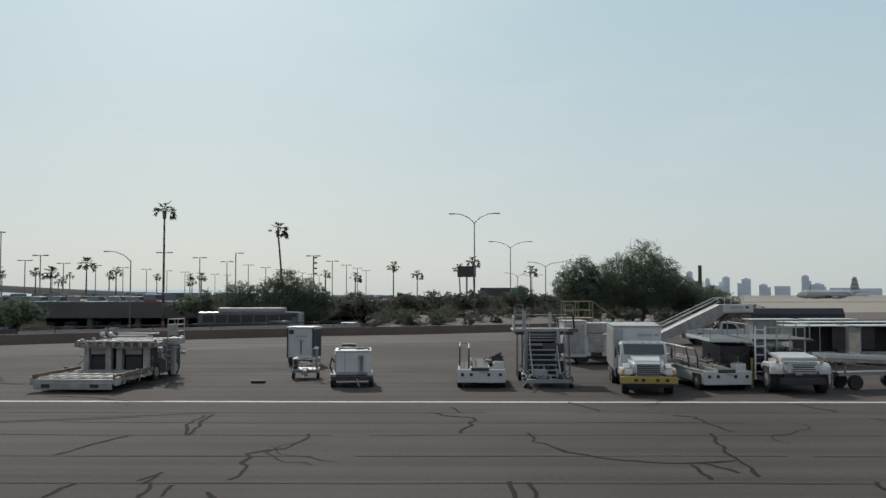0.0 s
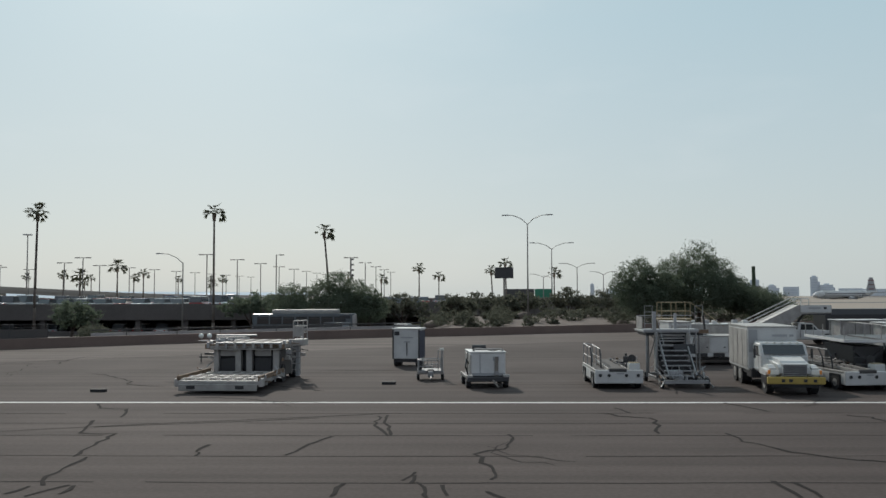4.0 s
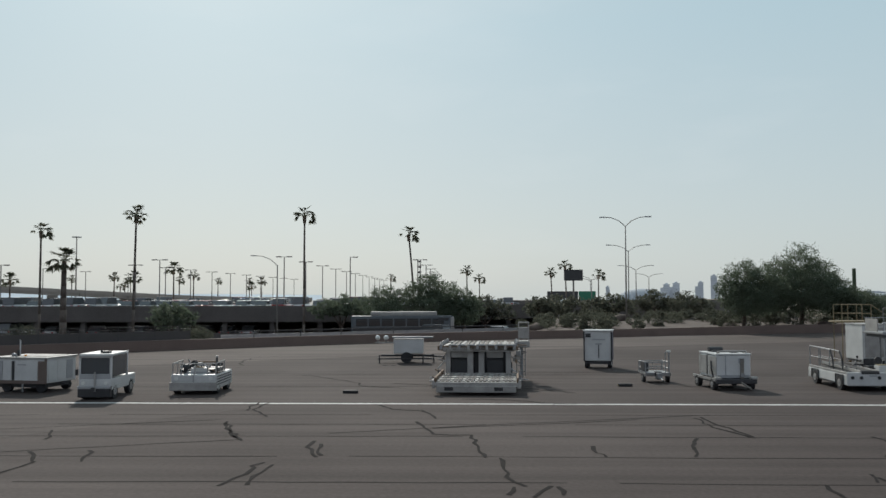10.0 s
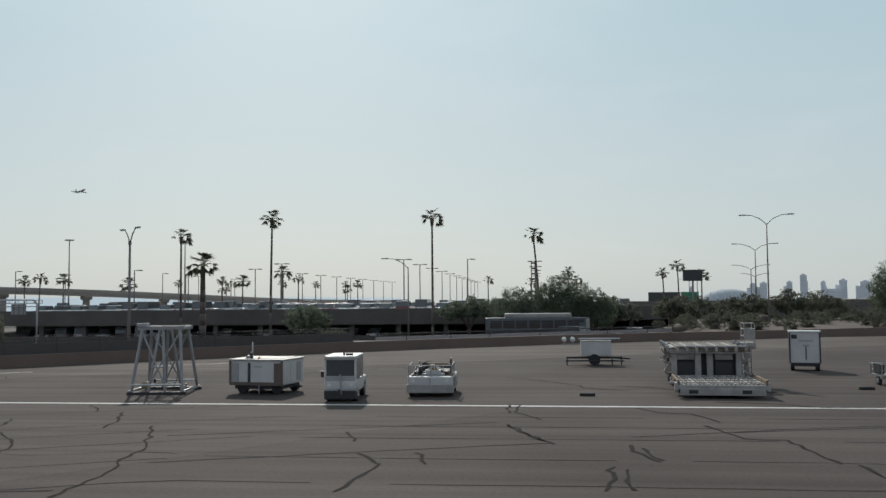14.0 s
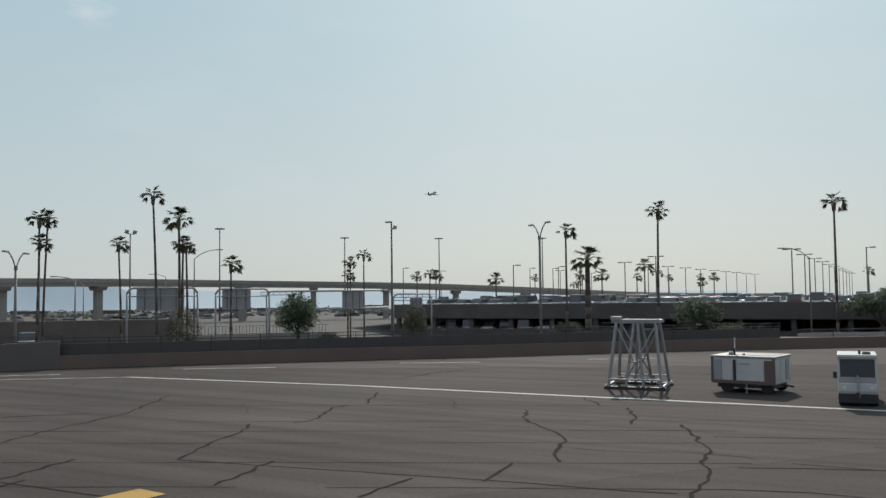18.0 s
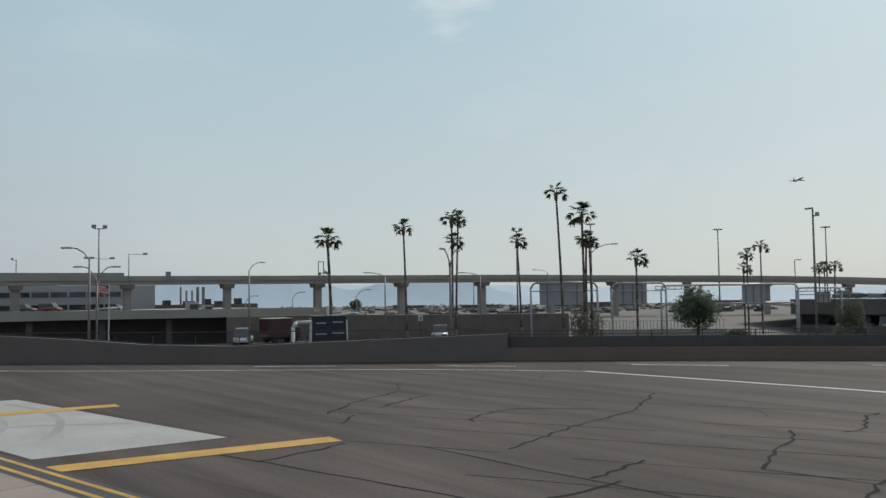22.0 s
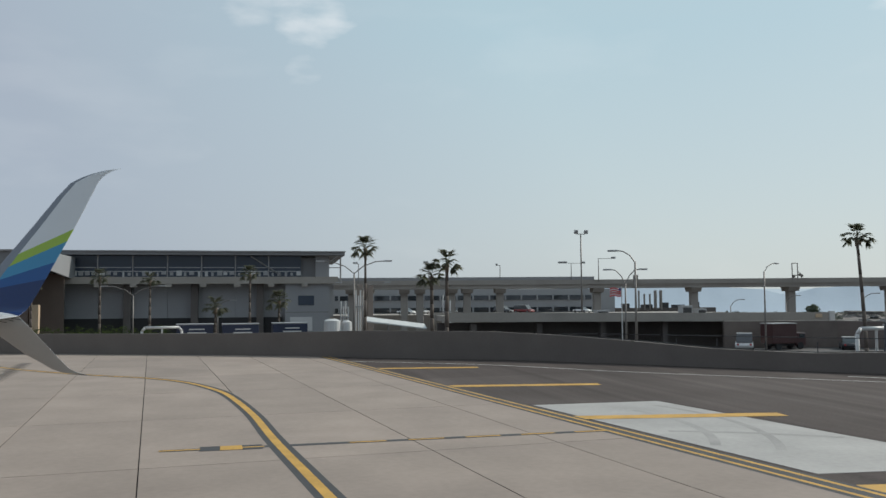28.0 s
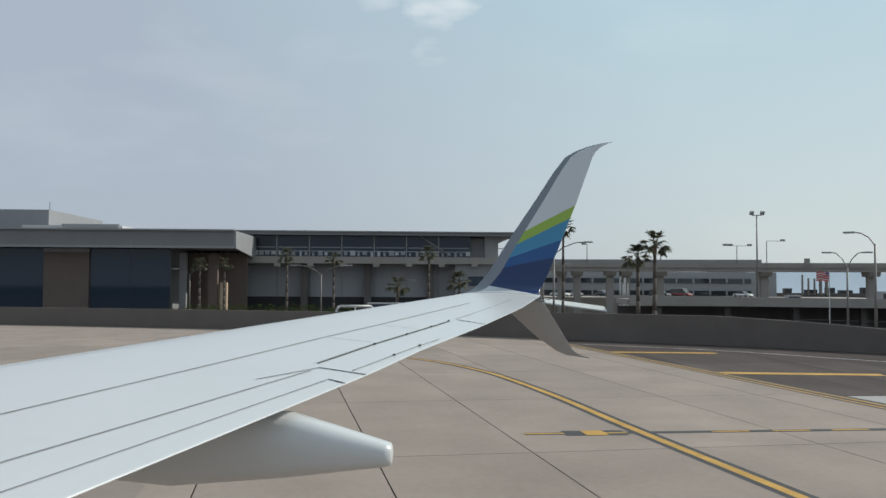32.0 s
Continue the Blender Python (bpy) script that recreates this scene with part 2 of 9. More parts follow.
M["rubber"] = mat("worn_rubber_film", (0.10, 0.088, 0.08), 0.85, var=0.3, scale=0.6)
M["rubber"].node_tree.nodes["Principled BSDF"].inputs["Alpha"].default_value = 0.16
M["patch_white"] = mat("patch_white_concrete", (0.335, 0.322, 0.305), 0.8, var=0.22, scale=0.4)
M["patch_mark"] = mat("tyre_marks_on_patch", (0.285, 0.275, 0.26), 0.8, var=0.25, scale=0.7)
M["line_yellow"] = mat("yellow_paint", (0.48, 0.275, 0.055), 0.8, var=0.32, scale=1.1)
M["line_black"] = mat("black_paint", (0.045, 0.045, 0.047), 0.8, var=0.25, scale=1.5)
M["skid"] = mat("rubber_stain", (0.235, 0.192, 0.163), 0.85, var=0.15, scale=0.4)
M["brownwall"] = mat("brown_concrete", (0.17, 0.125, 0.105), 0.9, var=0.15, scale=0.5, bump=0.3, bscale=8)
M["greywall"] = mat("grey_block_wall", (0.145, 0.127, 0.113), 0.9, var=0.12, scale=0.5, bump=0.3, bscale=8)
M["screen"] = mat("dark_mesh_screen", (0.085, 0.078, 0.074), 0.9, var=0.12, scale=0.8)
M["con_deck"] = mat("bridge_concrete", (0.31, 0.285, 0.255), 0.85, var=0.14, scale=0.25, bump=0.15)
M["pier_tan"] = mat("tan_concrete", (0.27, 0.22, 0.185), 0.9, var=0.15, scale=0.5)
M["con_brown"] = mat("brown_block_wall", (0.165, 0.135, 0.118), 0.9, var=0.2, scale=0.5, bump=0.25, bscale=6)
M["con_dark"] = mat("dark_concrete", (0.112, 0.100, 0.093), 0.9, var=0.25, scale=0.3)
M["steel"] = mat("galvanised_steel", (0.30, 0.30, 0.30), 0.5, 0.5, var=0.15, scale=3)
M["pole"] = mat("weathered_pole", (0.20, 0.185, 0.17), 0.55, 0.3, var=0.15, scale=1)
M["dark_steel"] = mat("dark_steel", (0.06, 0.06, 0.062), 0.5, 0.5, var=0.2, scale=3)
M["white"] = mat("white_paint", (0.54, 0.54, 0.525), 0.42, var=0.17, scale=1.1, spec=0.5)
M["dirty_white"] = mat("dirty_white_paint", (0.33, 0.315, 0.295), 0.55, var=0.38, scale=2.2)
# grey-blue bus body, darkened for the shade it stands in
M["bus_shade_body"] = mat("bus_shade_body", (0.085, 0.10, 0.11), 0.35, var=0.4, scale=0.7)
M["far_fin"] = mat("tail_stripe", (0.20, 0.10, 0.11), 0.6, var=0.1)
M["rust"] = mat("rusty_brown_paint", (0.17, 0.115, 0.075), 0.8, var=0.4, scale=3)
M["grey_paint"] = mat("grey_paint", (0.33, 0.335, 0.34), 0.5, var=0.12, scale=1.5)
M["yellow"] = mat("safety_yellow", (0.40, 0.29, 0.07), 0.6, var=0.15, scale=2)
M["old_yellow"] = mat("faded_yellow_paint", (0.25, 0.20, 0.12), 0.7, var=0.25, scale=2)
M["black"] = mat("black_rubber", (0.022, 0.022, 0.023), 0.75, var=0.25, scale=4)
M["blackpaint"] = mat("black_plastic", (0.03, 0.03, 0.032), 0.45, var=0.2, scale=3)
M["belt"] = mat("conveyor_belt", (0.05, 0.046, 0.044), 0.8, var=0.2, scale=2)
M["wood"] = mat("worn_deck_boards", (0.19, 0.17, 0.15), 0.85, var=0.35, scale=2)
M["tan"] = mat("tan_board", (0.50, 0.38, 0.26), 0.8, var=0.12, scale=1)
M["navy"] = mat("navy_paint", (0.009, 0.013, 0.028), 0.5, var=0.2, scale=1)
M["blue"] = mat("dark_blue_paint", (0.016, 0.024, 0.055), 0.45, var=0.15, scale=1)
M["green_sign"] = mat("green_sign", (0.02, 0.17, 0.10), 0.5, var=0.08)
M["orange_sign"] = mat("orange_sign", (0.75, 0.28, 0.04), 0.5, var=0.08)
M["brownpanel"] = mat("brown_wall_panel", (0.145, 0.11, 0.092), 0.75, var=0.12, scale=0.6)
# grey panel tinted slightly blue, to imitate haze before the terminal
M["terminal"] = mat("terminal_panel", (0.265, 0.272, 0.28), 0.6, 0.0, var=0.07, scale=0.3)
M["fascia"] = mat("roof_fascia", (0.205, 0.205, 0.21), 0.6, 0.1, var=0.06, scale=0.3)
M["soffit"] = mat("pale_soffit", (0.55, 0.55, 0.54), 0.6, var=0.05, scale=0.4)
M["lamp_glass"] = mat("lamp_lens", (0.7, 0.7, 0.66), 0.25, var=0.05)
M["truck_red"] = mat("dark_red_paint", (0.055, 0.02, 0.02), 0.45, var=0.1, scale=1)
M["red_lens"] = mat("red_lens", (0.35, 0.02, 0.02), 0.3, var=0.05)
M["wing"] = mat("wing_skin", (0.60, 0.615, 0.615), 0.3, 0.1, var=0.04, scale=0.8)
M["wing_grey"] = mat("wing_grey", (0.38, 0.385, 0.385), 0.35, 0.15, var=0.04, scale=0.8)
M["nose_metal"] = mat("winglet_nose", (0.20, 0.22, 0.25), 0.4, 0.3, var=0.05)
M["seal"] = mat("panel_gap", (0.22, 0.22, 0.225), 0.7, var=0.1)
M["bark"] = mat("palm_trunk", (0.115, 0.095, 0.08), 0.95, var=0.3, scale=2, bump=0.6, bscale=12)
M["branch"] = mat("tree_bark", (0.085, 0.062, 0.05), 0.95, var=0.3, scale=2)
M["frond"] = ramp_mat("palm_frond", [(0.0, (0.11, 0.12, 0.085)), (0.6, (0.15, 0.16, 0.11)), (1.0, (0.21, 0.19, 0.14))], "island", 0.9)
M["thatch"] = mat("dead_fronds", (0.19, 0.145, 0.105), 0.9, var=0.3, scale=3)
M["leaf"] = ramp_mat("tree_leaf", [(0.0, (0.10, 0.125, 0.085)), (0.7, (0.13, 0.156, 0.112)), (1.0, (0.165, 0.19, 0.14))], "island", 0.9)
M["hedge"] = ramp_mat("hedge_leaf", [(0.0, (0.035, 0.055, 0.016)), (1.0, (0.09, 0.12, 0.04))], "island", 0.9)
M["shrub"] = ramp_mat("shrub_leaf", [(0.0, (0.085, 0.092, 0.07)), (0.7, (0.115, 0.12, 0.092)), (1.0, (0.155, 0.152, 0.118))], "island", 0.9)
# leaf colour greyed to carry the haze over the far trees
M["far_leaf"] = ramp_mat("distant_foliage", [(0.0, (0.10, 0.11, 0.10)), (1.0, (0.16, 0.17, 0.15))], "island", 0.95)
M["rock"] = mat("desert_rock", (0.098, 0.074, 0.061), 0.95, var=0.45, scale=0.9, bump=0.5, bscale=3)
M["carpaint"] = ramp_mat("car_paint", [(0.0, (0.70, 0.70, 0.69)), (0.30, (0.40, 0.41, 0.42)), (0.48, (0.035, 0.036, 0.04)), (0.68, (0.16, 0.165, 0.17)), (0.88, (0.20, 0.025, 0.025)), (0.95, (0.04, 0.08, 0.18))], "random", 0.35, 0.1, 0.35)
M["carfar"] = ramp_mat("distant_cars", [(0.0, (0.5, 0.5, 0.5)), (0.5, (0.25, 0.25, 0.26)), (1.0, (0.06, 0.06, 0.065))], "island", 0.4)
# haze of distance is put into these pale, low-contrast base colours
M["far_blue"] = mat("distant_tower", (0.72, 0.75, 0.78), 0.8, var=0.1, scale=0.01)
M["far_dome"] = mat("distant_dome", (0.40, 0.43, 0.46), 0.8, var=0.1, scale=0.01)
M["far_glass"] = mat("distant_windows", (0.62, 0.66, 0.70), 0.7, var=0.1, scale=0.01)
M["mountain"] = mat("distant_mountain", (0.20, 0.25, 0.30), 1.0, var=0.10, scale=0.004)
_b = M["mountain"].node_tree.nodes["Principled BSDF"]        # glow and blue colour imitate the air between it and the eye
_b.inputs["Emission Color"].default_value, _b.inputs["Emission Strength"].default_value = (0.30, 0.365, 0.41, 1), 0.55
# the farther ridge glows more, to imitate thicker haze
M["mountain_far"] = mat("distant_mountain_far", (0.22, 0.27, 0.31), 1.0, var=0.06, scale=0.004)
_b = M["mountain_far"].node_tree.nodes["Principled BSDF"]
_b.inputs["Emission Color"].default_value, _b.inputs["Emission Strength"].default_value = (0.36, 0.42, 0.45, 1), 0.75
M["sand"] = mat("airfield_sand", (0.25, 0.21, 0.17), 0.95, var=0.12, scale=0.02)
M["flag_red"] = mat("flag_red", (0.55, 0.04, 0.05), 0.7, var=0.1)
M["flag_blue"] = mat("flag_blue", (0.03, 0.05, 0.18), 0.7, var=0.1)


def glass_mat(name, col, rough=0.06):
    m = bpy.data.materials.new(name)
    m.use_nodes = True
    b = m.node_tree.nodes["Principled BSDF"]
    b.inputs["Base Color"].default_value = (*col, 1)
    b.inputs["Roughness"].default_value = rough
    b.inputs["Specular IOR Level"].default_value = 0.8
    b.inputs["IOR"].default_value = 1.52
    return m


M["glass"] = glass_mat("tinted_glass", (0.020, 0.026, 0.032))
M["glass_blue"] = glass_mat("blue_curtain_glass", (0.030, 0.045, 0.068), 0.03)
M["glass_blue"].node_tree.nodes["Principled BSDF"].inputs["Specular IOR Level"].default_value = 0.35
# base lifted to grey, to imitate sky mirrored in the panes
M["car_glass"] = glass_mat("car_glass", (0.075, 0.082, 0.088), 0.05)


# ---- mesh tools ----
def bm_box(bm, c, s, rz=0.0, rx=0.0, ry=0.0, bevel=0.0):
    """A box with centre c and size s; bevelled edges if asked."""
    m = Matrix.Translation(c) @ Euler((radians(rx), radians(ry), radians(rz))).to_matrix().to_4x4() @ Matrix.Diagonal((*s, 1))
    r = bmesh.ops.create_cube(bm, size=1, matrix=m)
    if bevel:
        es = list({e for v in r["verts"] for e in v.link_edges})
        bmesh.ops.bevel(bm, geom=es, offset=bevel, segments=2, profile=0.6, affect="EDGES")
    return bm


def bm_tube(bm, p, q, r, r2=None, seg=8):
    """A round bar from p to q."""
    p, q = Vector(p), Vector(q)
    d = q - p
    m = Matrix.Translation((p + q) / 2) @ d.to_track_quat("Z", "Y").to_matrix().to_4x4()
    bmesh.ops.create_cone(bm, cap_ends=True, segments=seg, radius1=r, radius2=r if r2 is None else r2, depth=d.length, matrix=m)
    return bm


def bm_path(bm, pts, r, seg=6):
    for a, b in zip(pts, pts[1:]):
        bm_tube(bm, a, b, r, seg=seg)
    return bm


def bm_prism(bm, prof, x0, x1, axis="x"):
    """A closed outline [(u, z)] pushed from x0 to x1 along the axis."""
    put = (lambda a, u, z: (a, u, z)) if axis == "x" else (lambda a, u, z: (u, a, z)) if axis == "y" else (lambda a, u, z: (u, z, a))
    va = [bm.verts.new(put(x0, u, z)) for u, z in prof]
    vb = [bm.verts.new(put(x1, u, z)) for u, z in prof]
    k = len(prof)
    bm.faces.new(va)
    bm.faces.new(vb[::-1])
    for i in range(k):
        bm.faces.new((va[i], vb[i], vb[(i + 1) % k], va[(i + 1) % k]))
    bmesh.ops.recalc_face_normals(bm, faces=bm.faces[:])
    return bm


def bm_wheel(bm, c, r, w, axis="x", seg=16):
    c = Vector(c)
    d = Vector((w / 2, 0, 0)) if axis == "x" else Vector((0, w / 2, 0))
    return bm_tube(bm, c - d, c + d, r, seg=seg)


def finish(bm, name, material, smooth=False):
    me = bpy.data.meshes.new(name)
    bm.to_mesh(me)
    bm.free()
    for m in (material if isinstance(material, (list, tuple)) else [material]):
        me.materials.append(m)
    if smooth:
        me.shade_smooth()
    return me


def part(name, bm, material, parent, label="", smooth=False):
    ob = new(name, finish(bm, name, material, smooth))
    ob.parent = parent
    if label:
        ob["label"] = label
    return ob


def thing(name, label, category, at=(0, 0, 0), rz=0.0, group="", kind=""):
    ob = new(name)
    ob.empty_display_size = 0.3
    ob.matrix_basis = pose(*at, 0, 0, rz)
    return tagged(ob, label, category, group, kind)


def solid(name, bm, material, label="", category="", kind="structure", smooth=False, group=""):
    return tagged(new(name, finish(bm, name, material, smooth)), label, category, group, kind)


def B(c, s, **k):
    return bm_box(bmesh.new(), c, s, **k)


def T(p, q, r, r2=None, seg=8):
    return bm_tube(bmesh.new(), p, q, r, r2, seg)


def strip(bm, pts, w, z, thick=0.0):
    """A flat ribbon of width w along the points."""
    pts = [Vector((*p[:2], 0)) for p in pts]
    left, right = [], []
    for i, p in enumerate(pts):
        d = (pts[min(i + 1, len(pts) - 1)] - pts[max(i - 1, 0)]).normalized()
        nrm = Vector((-d.y, d.x, 0))
        ww = w[i] if isinstance(w, (list, tuple)) else w
        left.append(bm.verts.new((p.x + nrm.x * ww / 2, p.y + nrm.y * ww / 2, z)))
        right.append(bm.verts.new((p.x - nrm.x * ww / 2, p.y - nrm.y * ww / 2, z)))
    for i in range(len(pts) - 1):
        bm.faces.new((right[i], right[i + 1], left[i + 1], left[i]))
    return bm


def smooth_line(pts, n=8):
    """Catmull-Rom points through pts."""
    p = [Vector(q) for q in pts]
    p = [2 * p[0] - p[1]] + p + [2 * p[-1] - p[-2]]
    out = []
    for i in range(1, len(p) - 2):
        for k in range(n):
            t = k / n
            out.append(0.5 * ((2 * p[i]) + (p[i + 1] - p[i - 1]) * t + (2 * p[i - 1] - 5 * p[i] + 4 * p[i + 1] - p[i + 2]) * t * t + (3 * p[i] - p[i - 1] - 3 * p[i + 1] + p[i + 2]) * t ** 3))
    out.append(p[-2])
    return out


def wall_along(bm, pts, z0, z1, th):
    """An upright wall of that thickness along points; heights may be lists."""
    pts = [Vector((*p[:2], 0)) for p in pts]
    rows = []
    for i, p in enumerate(pts):
        d = (pts[min(i + 1, len(pts) - 1)] - pts[max(i - 1, 0)]).normalized()
        nr = Vector((-d.y, d.x, 0)) * th / 2
        a = z0[i] if isinstance(z0, (list, tuple)) else z0
        b = z1[i] if isinstance(z1, (list, tuple)) else z1
        rows.append([bm.verts.new((*(p + s * nr).xy, z)) for s, z in ((1, a), (1, b), (-1, b), (-1, a))])
    for r, q in zip(rows, rows[1:]):
        for k in range(4):
            bm.faces.new((r[k], q[k], q[(k + 1) % 4], r[(k + 1) % 4]))
    bm.faces.new(rows[0])
    bm.faces.new(rows[-1][::-1])
    bmesh.ops.recalc_face_normals(bm, faces=bm.faces[:])
    return bm


# ---- ground ----
WALL = [(120, 104), (60, 100), (40, 98), (20, 94.5), (5, 89.5), (-4, 85), (-12.5, 82), (-21, 77.5), (-29, 72.5), (-38, 66), (-46.4, 59.2), (-54, 51.9), (-61, 46.2), (-65.5, 42.2), (-71.8, 35.9)]
WALL2 = [(-71.8, 35.9), (-77, 29.6), (-83.0, 23.4), (-87.5, 19.6), (-91.5, 16.2), (-95.3, 12.2), (-98.5, 8.3), (-103.9, -0.6), (-109, -9.2), (-116, -25), (-122.6, -45), (-130, -75), (-138, -120)]
bm = bmesh.new()
# level round the airport, then falling gently to the far plain
rings = []
for rad, z in ((0, -2.0), (120, -2.0), (260, -2.0), (420, -3.0), (700, -6.2), (1200, -12.0), (2400, -25.0), (6500, -72.0)):
    rings.append([bm.verts.new((rad * math.cos(k * math.pi / 24), rad * math.sin(k * math.pi / 24), z)) for k in range(48)] if rad else [bm.verts.new((0, 0, z))])
for k in range(48):
    bm.faces.new((rings[0][0], rings[1][k], rings[1][(k + 1) % 48]))
    for r, q in zip(rings[1:], rings[2:]):
        bm.faces.new((r[k], q[k], q[(k + 1) % 48], r[(k + 1) % 48]))
solid("ground", bm, M["earth"], "dry brown desert ground reaching the horizon", "ground")
# the apron: a thick sheet of asphalt inside the perimeter wall
bm = bmesh.new()
edge = [(900, -500)] + [(900, 104)] + WALL + WALL2[1:] + [(-138, -500)]
bm_prism(bm, edge, -1.9, 0.0, "z")
solid("apron_ground", bm, M["asphalt"], "cracked brown-grey asphalt apron with tar-sealed joints", "ground")
bm = bmesh.new()
bm_prism(bm, [(45, 103.5), (900, 110), (1000, 500), (760, 900), (160, 900), (110, 600), (70, 250)], -14.0, 0.05, "z")
solid("airfield_ground", bm, M["sand"], "pale sandy airfield beyond the apron", "ground")
for i, (a, b, w) in enumerate((((90, 330), (800, 400), 26), ((125, 600), (800, 680), 34))):
    solid("runway_%d" % (i + 1), strip(bmesh.new(), [a, b], w, 0.075), M["road"], "distant grey runway strip across the sand", "runway")

# ---- concrete taxi lane: slabs, joints, paint ----
SL = 0.165                                    # slope of the lane's edge and joints in plan
UX = Vector((-1, -SL, 0)).normalized()        # along the lane
UY = Vector((UX.y, -UX.x, 0))                 # across it, towards the asphalt
LANE0 = Vector((-50.0, 6.45, 0))              # a point of the lane's edge


def lane(a, b, z=0.0):
    """The place a metres along the lane and b metres out from its edge."""
    return LANE0 + UX * a + UY * b + Vector((0, 0, z))


bm = bmesh.new()
q = [lane(-500, 0), lane(74, 0), lane(74, -400), lane(-500, -400)]
bm_prism(bm, [(v.x, v.y) for v in q], -0.3, 0.006, "z")
solid("concrete_bed", bm, M["tar"], "dark joint filler between concrete slabs", "ground")
slab_parent = thing("concrete_apron", "pale tan concrete slabs with dark open joints", "pavement", kind="structure")
SW, SLEN, JS = 3.77, 9.45, 0.138
JX = Vector((-1, -JS, 0)).normalized()
JY = Vector((JX.y, -JX.x, 0))
J0 = Vector((-56.4, 2.1, 0))
J1 = 5.83
bmS = bmesh.new()
bm_box(bmS, (0, 0, 0.006), (SLEN - 0.035, SW - 0.03, 0.03), bevel=0.006)
slab_mesh = finish(bmS, "slab", M["concrete"])
rot = math.degrees(math.atan2(JX.y, JX.x))
for i in range(-2, 5):
    for j in range(0, 11):
        c = J0 + JX * (J1 + (i + 0.5) * SLEN) - JY * ((j + 0.5) * SW)
        ob = new("slab", slab_mesh)
        ob.parent = slab_parent
        ob.matrix_basis = pose(c.x, c.y, 0, 0, 0, rot)
    # the row against the lane's edge, cut to it
    q = []
    for a, e in ((i, 0.017), (i + 1, -0.017)):
        p = J0 + JX * (J1 + a * SLEN + e) + JY * 0.015
        k = (p - LANE0).dot(UY) / JY.dot(UY)
        q.append((p, p - JY * (k + 0.05)))
    part("slab", bm_prism(bmesh.new(), [(v.x, v.y) for v in (q[0][0], q[1][0], q[1][1], q[0][1])], -0.01, 0.021, "z"), M["concrete"], slab_parent)
# the slabs further off, joined, and those out of sight
bm = bmesh.new()
for i in range(5, 8):
    for j in range(-2, 11):
        c = J0 + JX * (J1 + (i + 0.5) * SLEN) - JY * ((j + 0.5) * SW)
        if (c - LANE0).dot(UY) < -1.9:
            bm_box(bm, (c.x, c.y, 0.006), (SLEN - 0.035, SW - 0.03, 0.03), rz=rot)
c = J0 + JX * (J1 + 3 * SLEN) - JY * (11 * SW + 40)
bm_box(bm, (c.x, c.y, 0.006), (10 * SLEN, 80, 0.03), rz=rot)
tagged(part("slab_field", bm, M["concrete"], slab_parent), kind="stuff")
vs, fs = [], []
for i in range(-18, -2):
    for j in range(-14, 14):
        c = J0 + JX * (J1 + (i + 0.5) * SLEN) - JY * ((j + 0.5) * SW)
        if (c - LANE0).dot(UY) > -2.0:
            continue
        n = len(vs)
        for z in (0.0, 0.021):
            for su, sv in ((-1, -1), (1, -1), (1, 1), (-1, 1)):
                p = c + JX * (su * (SLEN / 2 - 0.0175)) + JY * (sv * (SW / 2 - 0.015))
                vs.append((p.x, p.y, z))
        fs += [(n + 7, n + 6, n + 5, n + 4), (n, n + 1, n + 5, n + 4), (n + 1, n + 2, n + 6, n + 5), (n + 2, n + 3, n + 7, n + 6), (n + 3, n, n + 4, n + 7)]
me = bpy.data.meshes.new("slab_field")
me.from_pydata(vs, [], fs)
me.materials.append(M["concrete"])
me.validate()
ob = new("slab_field", me)
ob.parent = slab_parent
tagged(ob, kind="stuff")
part("edge_strip", bm_prism(bmesh.new(), [(v.x, v.y) for v in (lane(-250, -0.02), lane(-3.0, -0.02), lane(-3.0, -4.6), lane(-250, -4.6))], -0.02, 0.014, "z"), M["concrete"], slab_parent)
ZP = 0.026

markings = thing("taxi_markings", "yellow and white painted taxiway markings on the pavement", "road marking", kind="structure")


def paint(name, pts, w, material, z=ZP, label=""):
    return part(name, strip(bmesh.new(), pts, w, z), M[material], markings, label)


for off in (0.16, 0.62):
    paint("edge_stripe", [lane(a, -off) for a in range(-40, 62, 6)], 0.14, "line_yellow")
paint("edge_backing", [lane(a, -0.40) for a in range(-40, 62, 6)], 0.95, "line_black", ZP - 0.003)
curve = smooth_line([(-40, -3.4, 0), (-48.5, -4.35, 0), (-56.5, -5.5, 0), (-64.4, -6.65, 0), (-71, -7.5, 0), (-78, -8.75, 0), (-82, -9.95, 0), (-85.5, -11.5, 0), (-88.5, -13.8, 0), (-92.2, -18.0, 0), (-98.6, -23.6, 0), (-108, -29.5, 0)], 6)
paint("lead_in_backing", curve, 0.62, "line_black", ZP - 0.003)
paint("lead_in_line", curve, 0.25, "line_yellow", ZP + 0.001)
d0, d1 = Vector((-63.17, -9.75, 0)), Vector((-64.02, 3.45, 0))
paint("hold_backing", [d0, d1], 0.34, "line_black", ZP)
for k in range(8):
    if k in (2,):
        continue
    a, b = k / 7.6, k / 7.6 + 0.082
    paint("hold_dash", [d0.lerp(d1, a), d0.lerp(d1, min(b, 1))], 0.15, "line_yellow", ZP + 0.004)
sq = d0.lerp(d1, 0.145)
paint("hold_square_backing", [sq + Vector((0.02, -0.85, 0)), sq + Vector((-0.06, 0.85, 0))], 0.75, "line_black", ZP + 0.003)
paint("hold_square", [sq + Vector((0.02, -0.30, 0)), sq + Vector((-0.02, 0.30, 0))], 0.72, "line_yellow", ZP + 0.008)
